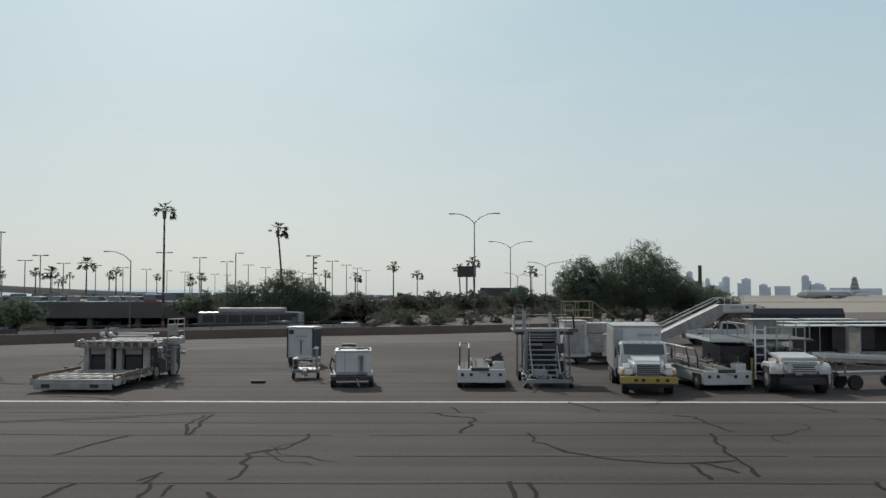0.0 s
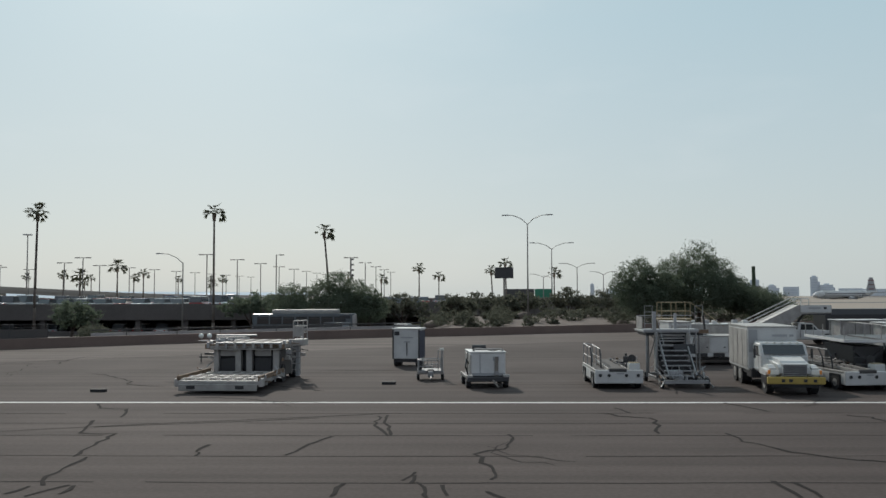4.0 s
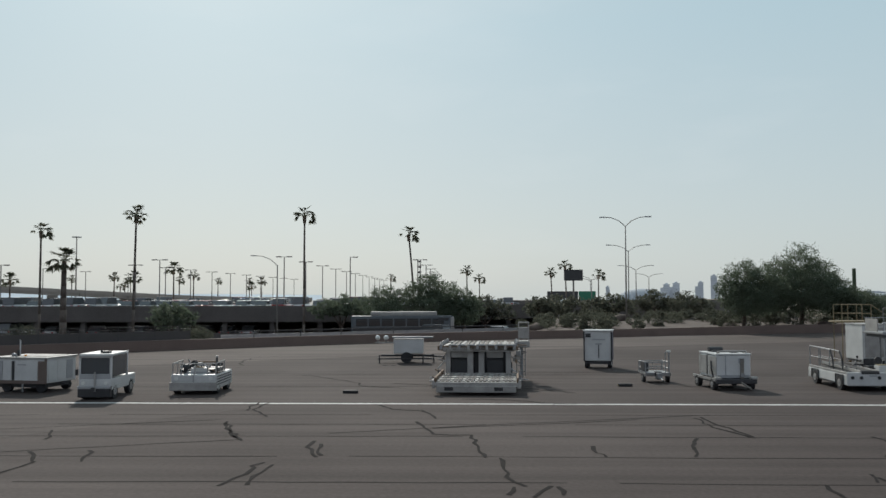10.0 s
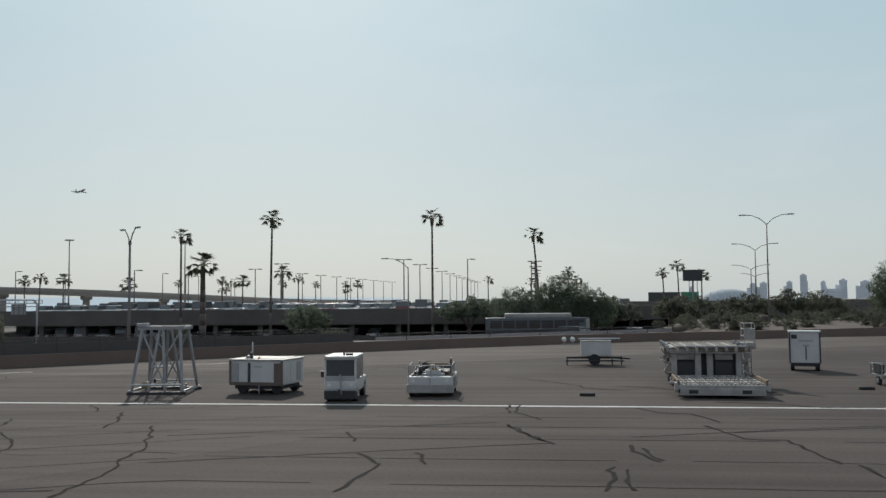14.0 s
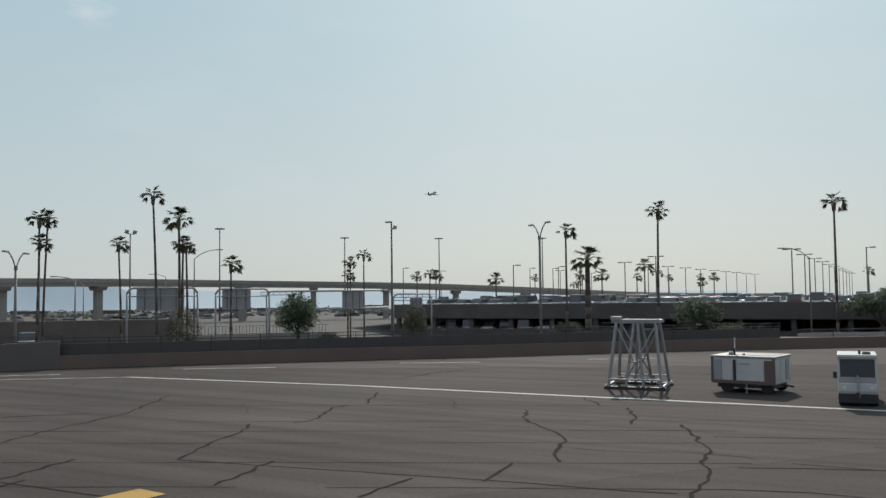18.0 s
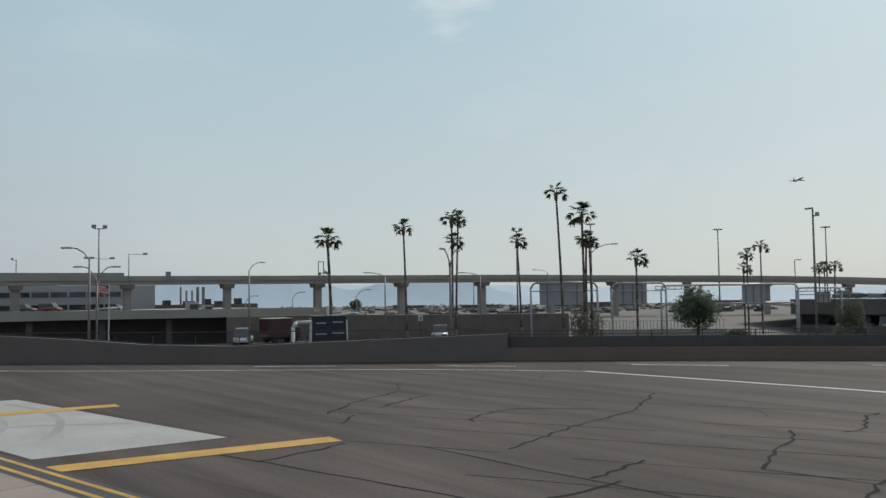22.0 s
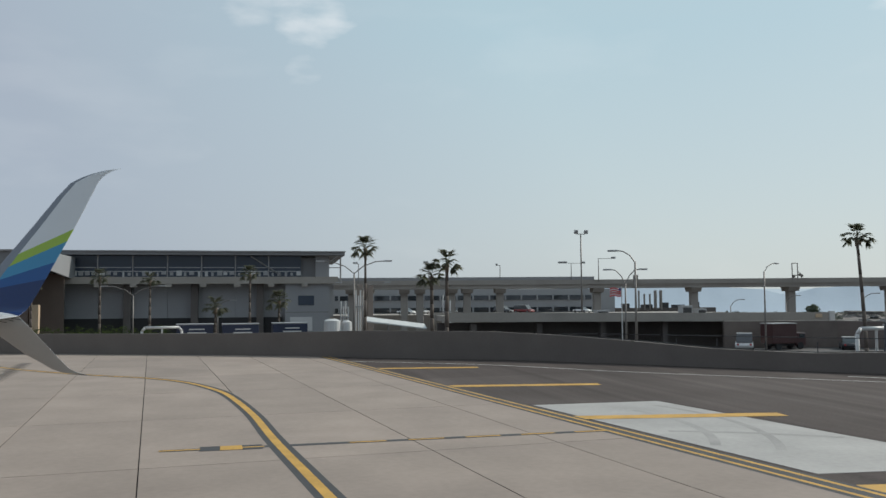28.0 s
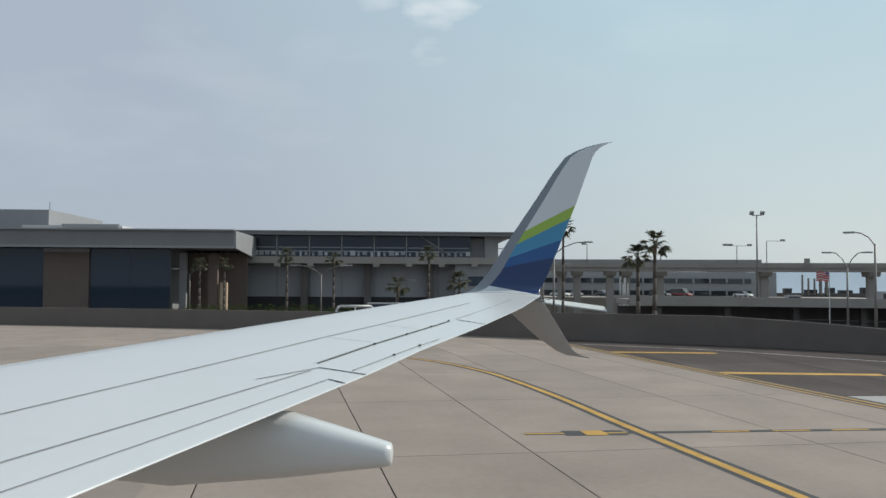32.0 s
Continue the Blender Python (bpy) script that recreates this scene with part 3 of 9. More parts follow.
for k in range(5):
    c = Vector((-42.4, 7.75, 0)) + Vector((-12.4, -2.08, 0)) * k
    paint("shoulder_bar", [c, c + Vector((0.85, 7.35, 0)) * (1.0 if k < 4 else 0.85)], 0.90, "line_yellow", 0.017)
bm = bmesh.new()
bm_prism(bm, [(-71.2, 3.25), (-56.55, 5.70), (-56.4, 10.85), (-71.35, 8.5)], -0.02, 0.008, "z")
part("white_patch", bm, M["patch_white"], markings, "bleached white concrete patch set in the asphalt")
for k, (c, r, a0, a1, w) in enumerate((((-66, -4.5), 11.2, 62, 104, 0.30), ((-66, -4.5), 12.9, 60, 108, 0.28), ((-52, 2), 12.0, 140, 172, 0.26))):
    pts = [Vector((c[0] + r * math.cos(radians(a0 + (a1 - a0) * v / 12)), c[1] + r * math.sin(radians(a0 + (a1 - a0) * v / 12)), 0)) for v in range(13)]
    pts = [p for p in pts if 3.6 + (p.x + 71.2) * 0.167 < p.y < 8.2 + (p.x + 71.2) * 0.157 and -70.8 < p.x < -57]
    if len(pts) > 2:
        paint("tyre_mark", pts, w, "patch_mark", 0.0115 + 0.0006 * k)
# rubber laid down by turning wheels on the concrete
for c0, c1, bow in (((-104, -24.0), (-58, -18.9), 0.3),):
    c0, c1 = Vector((*c0, 0)), Vector((*c1, 0))
    pts = [c0.lerp(c1, v / 14) + Vector((0, bow * math.sin(v / 14 * math.pi) * 2, 0)) for v in range(15)]
    for k, w in enumerate((1.5, 1.0, 0.5)):
        paint("rubber_streak", pts, [w * (0.5 + 0.5 * math.sin(0.25 + v * 0.19)) for v in range(15)], "rubber", 0.0235 + 0.0022 * k)
paint("white_edge_line", [(120, 34.2), (40, 34.25), (0, 34.3), (-30, 34.6), (-50, 34.6), (-63.4, 33.6)], 0.30, "line_white", 0.006)
paint("white_edge_line", smooth_line([(-63.4, 33.6, 0), (-71, 28.0, 0), (-79, 19.8, 0), (-86, 12.8, 0), (-94, 6.2, 0), (-101, -4, 0)]), 0.16, "line_white", 0.006)
for a, b in (((-64.4, 38.4), (-60.1, 41.3)), ((-54.9, 46.4), (-50.7, 48.9)), ((-71.9, 30.5), (-68.3, 33.3)), ((-45.5, 53.2), (-41.5, 55.6)), ((-79.5, 23.0), (-76.0, 26.4))):
    paint("lane_dash", [a, b], 0.18, "line_white", 0.006)
bm = bmesh.new()
strip(bm, smooth_line([(-95.4, -23.4, 0), (-85, -22.0, 0), (-71.5, -20.6, 0), (-61, -19.4, 0), (-50, -18.3, 0)]), [1.0 + 0.035 * k for k in range(33)], ZP + 0.002)
part("tyre_stain", bm, M["skid"], markings, "dark rubber tyre track on the concrete")

# sealed seams and wandering cracks in the asphalt
seams = thing("sealed_cracks", "black tar-sealed seams and wandering cracks in asphalt", "crack", kind="structure")
rng = random.Random(5)


def wander(x, y, ang, length, w, jit=0.5):
    pts, ws = [(x, y)], [w * 0.5]
    a = ang
    n = max(3, int(length / 0.45))
    for k in range(n):
        a += rng.uniform(-jit, jit) + 0.25 * (ang - a)
        x += 0.45 * math.cos(a)
        y += 0.45 * math.sin(a)
        pts.append((x + rng.uniform(-.07, .07), y + rng.uniform(-.07, .07)))
        ws.append(w * rng.uniform(0.5, 1.25) * (0.4 if k > n - 3 else 1))
    return pts, ws


for k, y0 in enumerate((17.6, 20.9, 23.9, 27.0, 29.3, 31.5, 40.6, 46.5, 57.0)):
    bm = bmesh.new()
    x = 55.0
    while x > -66:
        ln = rng.uniform(9, 22)
        n = int(ln / 1.5)
        pts = [(x - 1.5 * i, y0 + (0.46 * min(0, x - 1.5 * i + 30) if k < 6 else 0) + 0.05 * math.sin(0.3 * (x - 1.5 * i)) + rng.uniform(-0.04, 0.04)) for i in range(n + 1)]
        pts = [p for p in pts if p[0] > -44 or p[1] > 12.3]
        if len(pts) < 2:
            break
        strip(bm, pts, [rng.uniform(0.035, 0.085) for _ in pts], 0.004 + 0.0002 * k)
        x -= ln + (rng.uniform(0, 5) if k > 3 else rng.uniform(0, 1.2))
    part("seam", bm, M["tar"], seams)
for pts in ([(-30, 35.4), (-42, 30.4), (-54.3, 24.9), (-60, 22.4)], [(-36, 14.5), (-43, 14.3), (-51.5, 14.1)], [(-44, 11.6), (-48, 10.8), (-54.1, 9.5)], [(-31.8, 19.6), (-37.9, 18.8), (-43.8, 17.9)], [(-6.9, 31.6), (-15.6, 28.8), (-19, 27.6)], [(-23, 30.3), (-32.6, 26.9)], [(-9.5, 30.4), (-16, 28.5)], [(-21.3, 26.4), (-26.7, 24.5), (-31.2, 22.8)]):
    pts = [Vector(a).lerp(Vector(b), j / 6) for a, b in zip(pts, pts[1:]) for j in range(6)] + [Vector(pts[-1])]
    pts = [(p.x, p.y + rng.uniform(-.05, .05)) for p in pts]
    part("seam", strip(bmesh.new(), pts, [rng.uniform(0.05, 0.10) for _ in pts], 0.0056), M["tar"], seams)


def cross(*c):
    """A wide crack that runs across the paving strips from joint to joint."""
    pts = []
    for a, b in zip(c, c[1:]):
        n = max(2, int((Vector(b) - Vector(a)).length / 0.4))
        pts += [Vector(a).lerp(Vector(b), j / n) + Vector((rng.uniform(-.10, .10), rng.uniform(-.10, .10))) for j in range(n)]
    pts = [(p.x, p.y) for p in pts] + [c[-1]]
    part("crack", strip(bmesh.new(), pts, [rng.uniform(0.05, 0.13) for _ in pts], 0.0090), M["tar"], seams)


cross((-0.3, 31.6), (0.5, 30.6), (1.2, 30.3), (1, 28.8), (0.7, 27.3))
cross((2.5, 27.4), (2.7, 26), (3.4, 24.5), (4.4, 23.4), (5.2, 23.1), (6.3, 23.1), (7.2, 23.4))
cross((6, 23), (6, 22), (6, 21.3))
cross((7.7, 27.3), (7.4, 24.9), (7.2, 23.1), (7.1, 21.6))
cross((6.3, 23.1), (6.6, 22.7), (6.8, 22))
cross((1.7, 21.1), (1.7, 19.6))
cross((7.6, 31), (8.2, 30.6), (8.2, 29), (8.5, 27.6))
cross((0.4, 32.8), (0.7, 31.6))
cross((9.4, 21.2), (9.2, 20.3))
cross((4.6, 34.3), (5.4, 31.9))
cross((12.7, 33.9), (13.2, 31.7))
cross((-7.4, 31), (-7.3, 29.2), (-7, 28.6), (-6.9, 26.9))
cross((-3.5, 27.1), (-3.7, 25.5), (-3.8, 24.9), (-4.6, 24.2), (-4.4, 23.1), (-4.2, 22.4), (-4.1, 21.7), (-4.3, 21.2))
cross((-5.8, 20.9), (-5.6, 20.1), (-5.6, 19.5))
cross((2, 20.9), (2.1, 19.6))
cross((-6, 22), (-6.2, 21.1))
cross((-4.4, 20.1), (-4.1, 19.5))
cross((-13.2, 20.6), (-13.6, 19.6))
cross((-11.7, 25.5), (-11.7, 24.5), (-11.5, 23.9))
cross((-8.6, 26.8), (-9, 25.1), (-9.3, 24))
cross((-7.6, 30.9), (-7.5, 28.9), (-7, 27))
cross((-7.4, 20.8), (-7.5, 19.6))
cross((-5.9, 21.6), (-6, 20.8))
cross((-5.4, 20.7), (-5.2, 19.7))
cross((-22.7, 29.6), (-21.5, 26.7))
cross((-19.2, 26.3), (-19.1, 24.8), (-18.7, 23.8))
cross((-19.9, 23.1), (-20, 22.4), (-20, 21.2), (-20.2, 20.5))
cross((-18.4, 34.4), (-17.6, 32.8), (-16.6, 32.7), (-16, 30.6))
cross((-16.6, 29.8), (-15.9, 27.5), (-14.9, 27.2), (-14.6, 25.1), (-14.5, 23.8))
cross((-14.1, 23.8), (-14, 22.4), (-14.1, 21.5), (-13.7, 20.6))
cross((-14, 20.6), (-14.1, 19.8))
cross((-13, 20.6), (-13, 19.8))
cross((-22.9, 34.6), (-22.7, 32.5))
cross((-26.3, 24.4), (-25.7, 23.4), (-25.4, 23), (-25.6, 21.7), (-25.8, 20))
cross((-24.7, 24.7), (-24.3, 23.1))
cross((-22.6, 29.9), (-22.1, 28), (-21.2, 26.2))
cross((-19.6, 22.9), (-19.6, 20.6))
cross((-18.9, 25.8), (-18.6, 24))
cross((-27.4, 28.1), (-26.8, 26.3))
cross((-22.5, 34.7), (-22.5, 32.8), (-21.6, 30.9))
cross((-38.9, 34.1), (-37.7, 32.2))
cross((-36.5, 31.9), (-35.7, 29.9), (-35.3, 28.2))
cross((-34, 28.8), (-33, 26.6), (-32.2, 24.8), (-32.1, 23.2), (-31.6, 21.5), (-31.5, 19))
cross((-39.6, 30.2), (-39, 28.4), (-38.3, 27.4), (-36.6, 25.6), (-36, 24.5), (-35.8, 23.1), (-35.1, 21.7))
cross((-36, 21.1), (-35.8, 19))
cross((-37.3, 18.6), (-37.4, 16.6))
cross((-54.8, 28.1), (-53.4, 25.8), (-51.9, 23.3), (-51.2, 20.1), (-50.5, 18.1), (-49.5, 15.5))
cross((-46.2, 23.4), (-45.4, 22), (-44.5, 19.4), (-43.8, 18))
cross((-46.2, 16.8), (-45.7, 14.4))
cross((-45, 14.7), (-45, 12.4))
cross((-46.2, 28.7), (-46.2, 27.8), (-45, 25.2), (-45.1, 24.2))
cross((-47.3, 32.5), (-45.7, 29.2))
cross((-41.5, 18.9), (-40.8, 16.1))
cross((-58.6, 15.4), (-60.6, 17.7), (-62.7, 21.3), (-60.8, 21.4), (-58.8, 17.7))
cross((-57.7, 16), (-56.4, 14.7))
cross((-53.9, 17.9), (-54.9, 19.1), (-55.2, 21.2), (-53.2, 23))
cross((-53.1, 12.9), (-52.4, 9.8))
CR = [(9.5, 20.5, 2.3, 7), (12.3, 19.5, 1.9, 9), (3.5, 27, 5.9, 11), (0.8, 24.5, 2.2, 4), (-4.5, 22, 1.4, 5), (-9.5, 21, 1.1, 7), (-8.8, 28.5, 2.0, 4), (-15, 25.5, 1.2, 6), (-13.4, 19.8, 2.2, 6),
      (-20, 27.5, 2.6, 7), (-23.5, 23, 1.2, 4), (-26, 20.5, 1.8, 8), (-29, 28, 2.0, 6), (-18.2, 33, 2.5, 9), (-15.2, 36, 5.7, 6), (-32.5, 24.5, 1.3, 7), (-36.5, 30, 1.9, 6), (-34.5, 20, 2.0, 9),
      (-41, 26, 1.4, 8), (-45, 31, 2.1, 6), (-48, 23, 1.0, 9), (-44, 18.5, 2.4, 8), (-52.5, 28, 1.5, 7), (-56, 22.5, 0.9, 9), (-50, 38.5, 1.3, 6), (-58, 31, 2.2, 7), (-63, 25, 1.1, 8), (-60, 18, 2.5, 9),
      (-23.5, 46, 5.5, 9), (-18.5, 42, 5.9, 6), (-10.5, 38.2, 2.6, 6), (-6, 47, 2.9, 7), (-28, 52, 2.2, 6), (-66, 17, 1.9, 8), (-70, 22, 2.3, 7), (16, 24, 2.0, 8), (-1.5, 30.5, 1.2, 5), (6.5, 29.5, 2.8, 6), (-37, 45, 1.2, 6)]
for x, y, a, ln in CR:
    if x < 14 and y < 34.5:
        continue
    pts, ws = wander(x, y, a, ln, 0.12)
    bm = strip(bmesh.new(), pts, ws, 0.0085)
    if rng.random() < 0.35:
        j = len(pts) // 2
        p2, w2 = wander(*pts[j], a + rng.choice((-1.1, 1.1)), ln * 0.4, 0.075)
        strip(bm, p2, w2, 0.0095)
    part("crack", bm, M["tar"], seams)

# finer, unsealed cracks all over the asphalt
for k in range(40):
    x, y = rng.uniform(-74, 26), rng.uniform(17.5, 58)
    if x < -40 and y < 24 + (x + 40) * 0.35:
        continue
    pts, ws = wander(x, y, rng.choice((1.5, 1.9, 1.2, 2.4, 0.15, 3.0)) + rng.uniform(-.3, .3), rng.uniform(2, 9), rng.uniform(0.025, 0.06), 0.75)
    part("fine_crack", strip(bmesh.new(), pts, ws, 0.0078), M["tar"], seams)

# older, paler strips of surfacing towards the wall
bm = bmesh.new()
bm_prism(bm, [(70, 86), (40, 83), (20, 79), (5, 74), (-12, 66), (-26, 57), (-40, 49.5), (-54, 43), (-65, 38.2), (-66.5, 39.4), (-61.5, 44.0), (-54.6, 49.9), (-46.8, 57.4), (-38.2, 64.2), (-29, 70.6), (-21, 75.6), (-12, 81.7), (-4, 84.6), (5, 89.1), (20, 94.1), (40, 97.6), (70, 100.2)], -0.02, 0.0025, "z")
# a field slightly paler than the apron round it
bm2 = bmesh.new()
bm_prism(bm2, [(-22, 33.9), (-33, 21), (-42, 9.6), (-56.3, 7.2), (-56.2, 11.2), (-71.6, 8.8), (-71.5, 3.1), (-84, 1.0), (-86, 12), (-79, 19), (-71, 27.2), (-63.4, 32.9), (-50, 33.9)], -0.02, 0.0019, "z")
solid("asphalt_field", bm2, M["asphalt_mid"], "slightly paler field of worn asphalt", "ground")
solid("asphalt_strip", bm, M["asphalt_pale"], "older paler asphalt strips with worn edges", "ground")

# ---- perimeter wall ----
bm = wall_along(bmesh.new(), [(x, y) for x, y in WALL], -1.9, [0.9] * 4 + [0.75] * 11, 0.35)
solid("perimeter_wall_low", bm, M["brownwall"], "low brown concrete barrier wall along the apron edge", "wall")
W2Z = [1.62, 1.36, 1.04, 1.14, 1.48, 1.80]
bm = wall_along(bmesh.new(), [(x, y) for x, y in WALL2], -1.9, W2Z + [2.0, 2.0, 1.75, 1.7, 1.7, 1.7, 1.7], 0.35)
solid("perimeter_wall_tall", bm, M["greywall"], "taller dark grey concrete block perimeter wall", "wall")
fence = thing("screened_fence", "dark screened chain-link fence with rails on the barrier wall", "fence", kind="structure")
FL = [Vector((x + 1.6, y + 2.2, 0)) for x, y in WALL[9:]] + [Vector((-74.6, 34.6, 0))]
part("screen", wall_along(bmesh.new(), FL, -1.9, 1.40, 0.05), M["screen"], fence, "dark fabric windscreen")
posts = []
for a, b in zip(FL, FL[1:]):
    n = max(1, int((b - a).length / 2.6))
    posts += [a.lerp(b, k / n) for k in range(n)]
pm = finish(T((0, 0, -1.8), (0, 0, 1.78), 0.035, seg=6), "fence_post", M["dark_steel"])
for p in posts:
    ob = new("fence_post", pm)
    ob.parent = fence
    ob.matrix_basis = pose(p.x, p.y, 0)
for z in (1.54, 1.75):
    part("rail", wall_along(bmesh.new(), FL, z - 0.02, z + 0.02, 0.04), M["dark_steel"], fence)
pk = bmesh.new()
for a, b in zip(FL[1:4], FL[2:5]):
    n = int((b - a).length / 0.16)
    for k in range(n):
        p = a.lerp(b, k / n)
        bm_box(pk, (p.x, p.y, 1.58), (0.02, 0.02, 0.34))
tagged(part("pickets", pk, M["dark_steel"], fence), kind="stuff")
rail2 = thing("rail_fence", "thin dark rail fence behind the tall wall", "fence", kind="structure")
R2 = [Vector((x - 0.1, y + 0.3, 0)) for x, y in WALL2[:6]]
part("rail", wall_along(bmesh.new(), R2, 1.88, 1.92, 0.04), M["dark_steel"], rail2)
part("rail", wall_along(bmesh.new(), R2, [z + 0.01 for z in W2Z], [z + 0.06 for z in W2Z], 0.05), M["dark_steel"], rail2)
for a, b in zip(R2, R2[1:]):
    for k in range(2):
        p = a.lerp(b, k / 2)
        ob = new("fence_post", pm)
        ob.parent = rail2
        ob.matrix_basis = pose(p.x, p.y, -0.1)

# ---- sunken road behind the wall ----
RD = smooth_line([(110, 128, 0), (60, 122, 0), (30, 116, 0), (5, 109, 0), (-20, 98, 0), (-42, 84, 0), (-62, 66, 0), (-82, 48, 0), (-100, 30, 0), (-118, 5, 0), (-128, -30, 0), (-145, -90, 0)])
solid("road", strip(bmesh.new(), RD, 14, -1.95), M["road"], "dark sunken airport road behind the wall", "road")
solid("road_line", strip(bmesh.new(), RD, 0.2, -1.94), M["line_white"], "pale lane line on the sunken road", "road marking")
guard = thing("guard_rail", "pale steel guard rail beside the landscaped road", "railing", kind="structure")
GR = smooth_line([(-9, 92, 0), (-14, 89, 0), (-24, 82.5, 0), (-30, 79, 0), (-36, 75, 0)], 5)
part("rail", wall_along(bmesh.new(), GR, 0.45, 0.75, 0.06), M["steel"], guard)
part("rail", wall_along(bmesh.new(), GR, 0.95, 1.05, 0.05), M["dark_steel"], guard)
for p in GR[::3]:
    part("post", T((p.x, p.y, -2), (p.x, p.y, 1.1), 0.06, seg=6), M["dark_steel"], guard)


def wall_y(x):
    """The barrier wall's line at x."""
    for (x0, y0), (x1, y1) in zip(WALL, WALL[1:]):
        if x1 <= x <= x0:
            return y1 + (y0 - y1) * (x - x1) / (x0 - x1)
    return WALL[0][1]


def bed_z(x, y):
    """The landscaped bank: it climbs away from the wall to a low crest."""
    d = y - wall_y(x)
    end = min(1.0, max(0.0, (x + 16) / 10))
    up = 0.50 + 0.038 * min(d, 20) - 0.25 * max(0, d - 21)
    return max(-2.1, -2.0 + (up + 2.0) * end + 0.12 * noise.noise(Vector((x * 0.35, y * 0.35, 2))))


bm = bmesh.new()
cols = []
for i in range(64):
    x = -17 + i * 1.9
    cols.append([bm.verts.new((x, wall_y(x) + 0.4 + k * 1.5, bed_z(x, wall_y(x) + 0.4 + k * 1.5))) for k in range(21)])
for a, b in zip(cols, cols[1:]):
    for k in range(20):
        bm.faces.new((a[k], b[k], b[k + 1], a[k + 1]))
solid("planting_bed", bm, M["rock"], "landscaped gravel bank with desert shrubs", "planting bed", smooth=True)

# ---- parking garage ----
gar = thing("parking_garage", "low concrete parking garage with shade-darkened front and open lower level", "garage", kind="structure")
GX0, GX1, GY = -100.0, -6.0, 117.0


def gy(x):
    return GY + (0 if x < -25 else (x + 25) * 0.9)


F = [(x, gy(x)) for x in (GX0, -90, -60, -25, -6, 14, 40)]
# front and columns in darker concrete than the deck: their shade, painted in
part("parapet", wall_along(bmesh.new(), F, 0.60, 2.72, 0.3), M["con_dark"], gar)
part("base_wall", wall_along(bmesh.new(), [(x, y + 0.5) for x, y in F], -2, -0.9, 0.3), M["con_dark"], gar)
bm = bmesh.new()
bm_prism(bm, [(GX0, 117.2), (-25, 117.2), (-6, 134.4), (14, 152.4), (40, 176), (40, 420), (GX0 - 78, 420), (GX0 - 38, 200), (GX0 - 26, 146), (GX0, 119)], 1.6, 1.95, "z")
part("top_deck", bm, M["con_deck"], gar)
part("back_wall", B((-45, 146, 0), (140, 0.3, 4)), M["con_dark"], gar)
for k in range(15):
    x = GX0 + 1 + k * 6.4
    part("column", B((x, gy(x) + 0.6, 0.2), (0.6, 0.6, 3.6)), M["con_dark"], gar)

# ---- elevated roadway ----
# its line in plan; the third number is how far it has come down
DK = smooth_line([(-228, -40, 0), (-222, -10, 0), (-218, 8, 0), (-213, 40, 0), (-207, 73, 0), (-202, 95, 0), (-197, 116, 0), (-189, 143, 0), (-186, 165, -0.1), (-179, 185, -0.3), (-166.5, 197, -0.6), (-155, 207, -1.0), (-144, 216, -1.5), (-132.6, 225, -2.15), (-121, 232.8, -2.9), (-113, 240.5, -3.5), (-102, 253.5, -4.3), (-90, 267, -4.8), (-70, 292, -5.2)], 4)
ev = thing("elevated_roadway", "pale concrete elevated roadway on single column piers", "bridge", kind="structure")
DN = []
for k, p in enumerate(DK):
    d = DK[min(k + 1, len(DK) - 1)] - DK[max(k - 1, 0)]
    DN.append(Vector((d.y, -d.x, 0)).normalized())
for k in range(0, len(DK) - 1, 4):
    seg, nrm = DK[k:k + 5], DN[k:k + 5]
    part("girder", wall_along(bmesh.new(), seg, [7.0 + p.z for p in seg], [8.25 + p.z for p in seg], 5.0), M["con_deck"], ev)
    for s_ in (2.62, -2.62):
        part("parapet", wall_along(bmesh.new(), [p + n_ * s_ for p, n_ in zip(seg, nrm)], [7.75 + p.z for p in seg], [8.72 + p.z for p in seg], 0.3), M["con_deck"], ev)
px, last = [], None
for a, b in zip(DK, DK[1:]):
    for k in range(6):
        p = a.lerp(b, k / 6)
        if last is None or (p - last).length > 19.5:
            last = p
            px.append((p, math.degrees(math.atan2((b - a).y, (b - a).x))))
bmA = B((0, 0, -0.9), (1.5, 1.9, 14.2), bevel=0.12)
bmC = bmesh.new()
bm_prism(bmC, [(-1.9, 6.1), (1.9, 6.1), (2.6, 6.95), (2.6, 7.02), (-2.6, 7.02), (-2.6, 6.95)], -1.1, 1.1, "x")
pmesh, cmesh = finish(bmA, "pier", M["con_deck"]), finish(bmC, "pier_cap", M["con_deck"])
for p, a in list(px):                         # towards the terminal the piers come in close pairs
    if p.y < 24:
        r_ = Vector((math.cos(radians(a)), math.sin(radians(a)), 0))
        px += [(p + r_ * 3.2, a), (p + r_ * 9.8, a), (p + r_ * 13.0, a)]
for p, a in px:
    for nm, me in (("pier", pmesh), ("pier_cap", cmesh)):
        ob = new(nm, me)
        ob.parent = ev
        ob.matrix_basis = pose(p.x, p.y, p.z, 0, 0, a)
# mesh fence on its southern part
part("deck_fence", wall_along(bmesh.new(), [p + Vector((2.6, 0, 0)) for p in DK[4:15]], 8.72, 9.35, 0.03), M["steel"], ev, "thin pale mesh fence on the parapet")
part("end_block", B((DK[15].x + 2.6, DK[15].y, 9.0), (0.8, 0.8, 1.2)), M["con_deck"], ev)

solid("upper_lot", B((-236, 30, -0.25), (26, 130, 3.7)), M["con_deck"], "raised concrete lot behind the lower ramp", "parking lot")
lo = thing("lower_ramp", "lower concrete ramp roadway with dark shaded underside", "bridge", kind="structure")
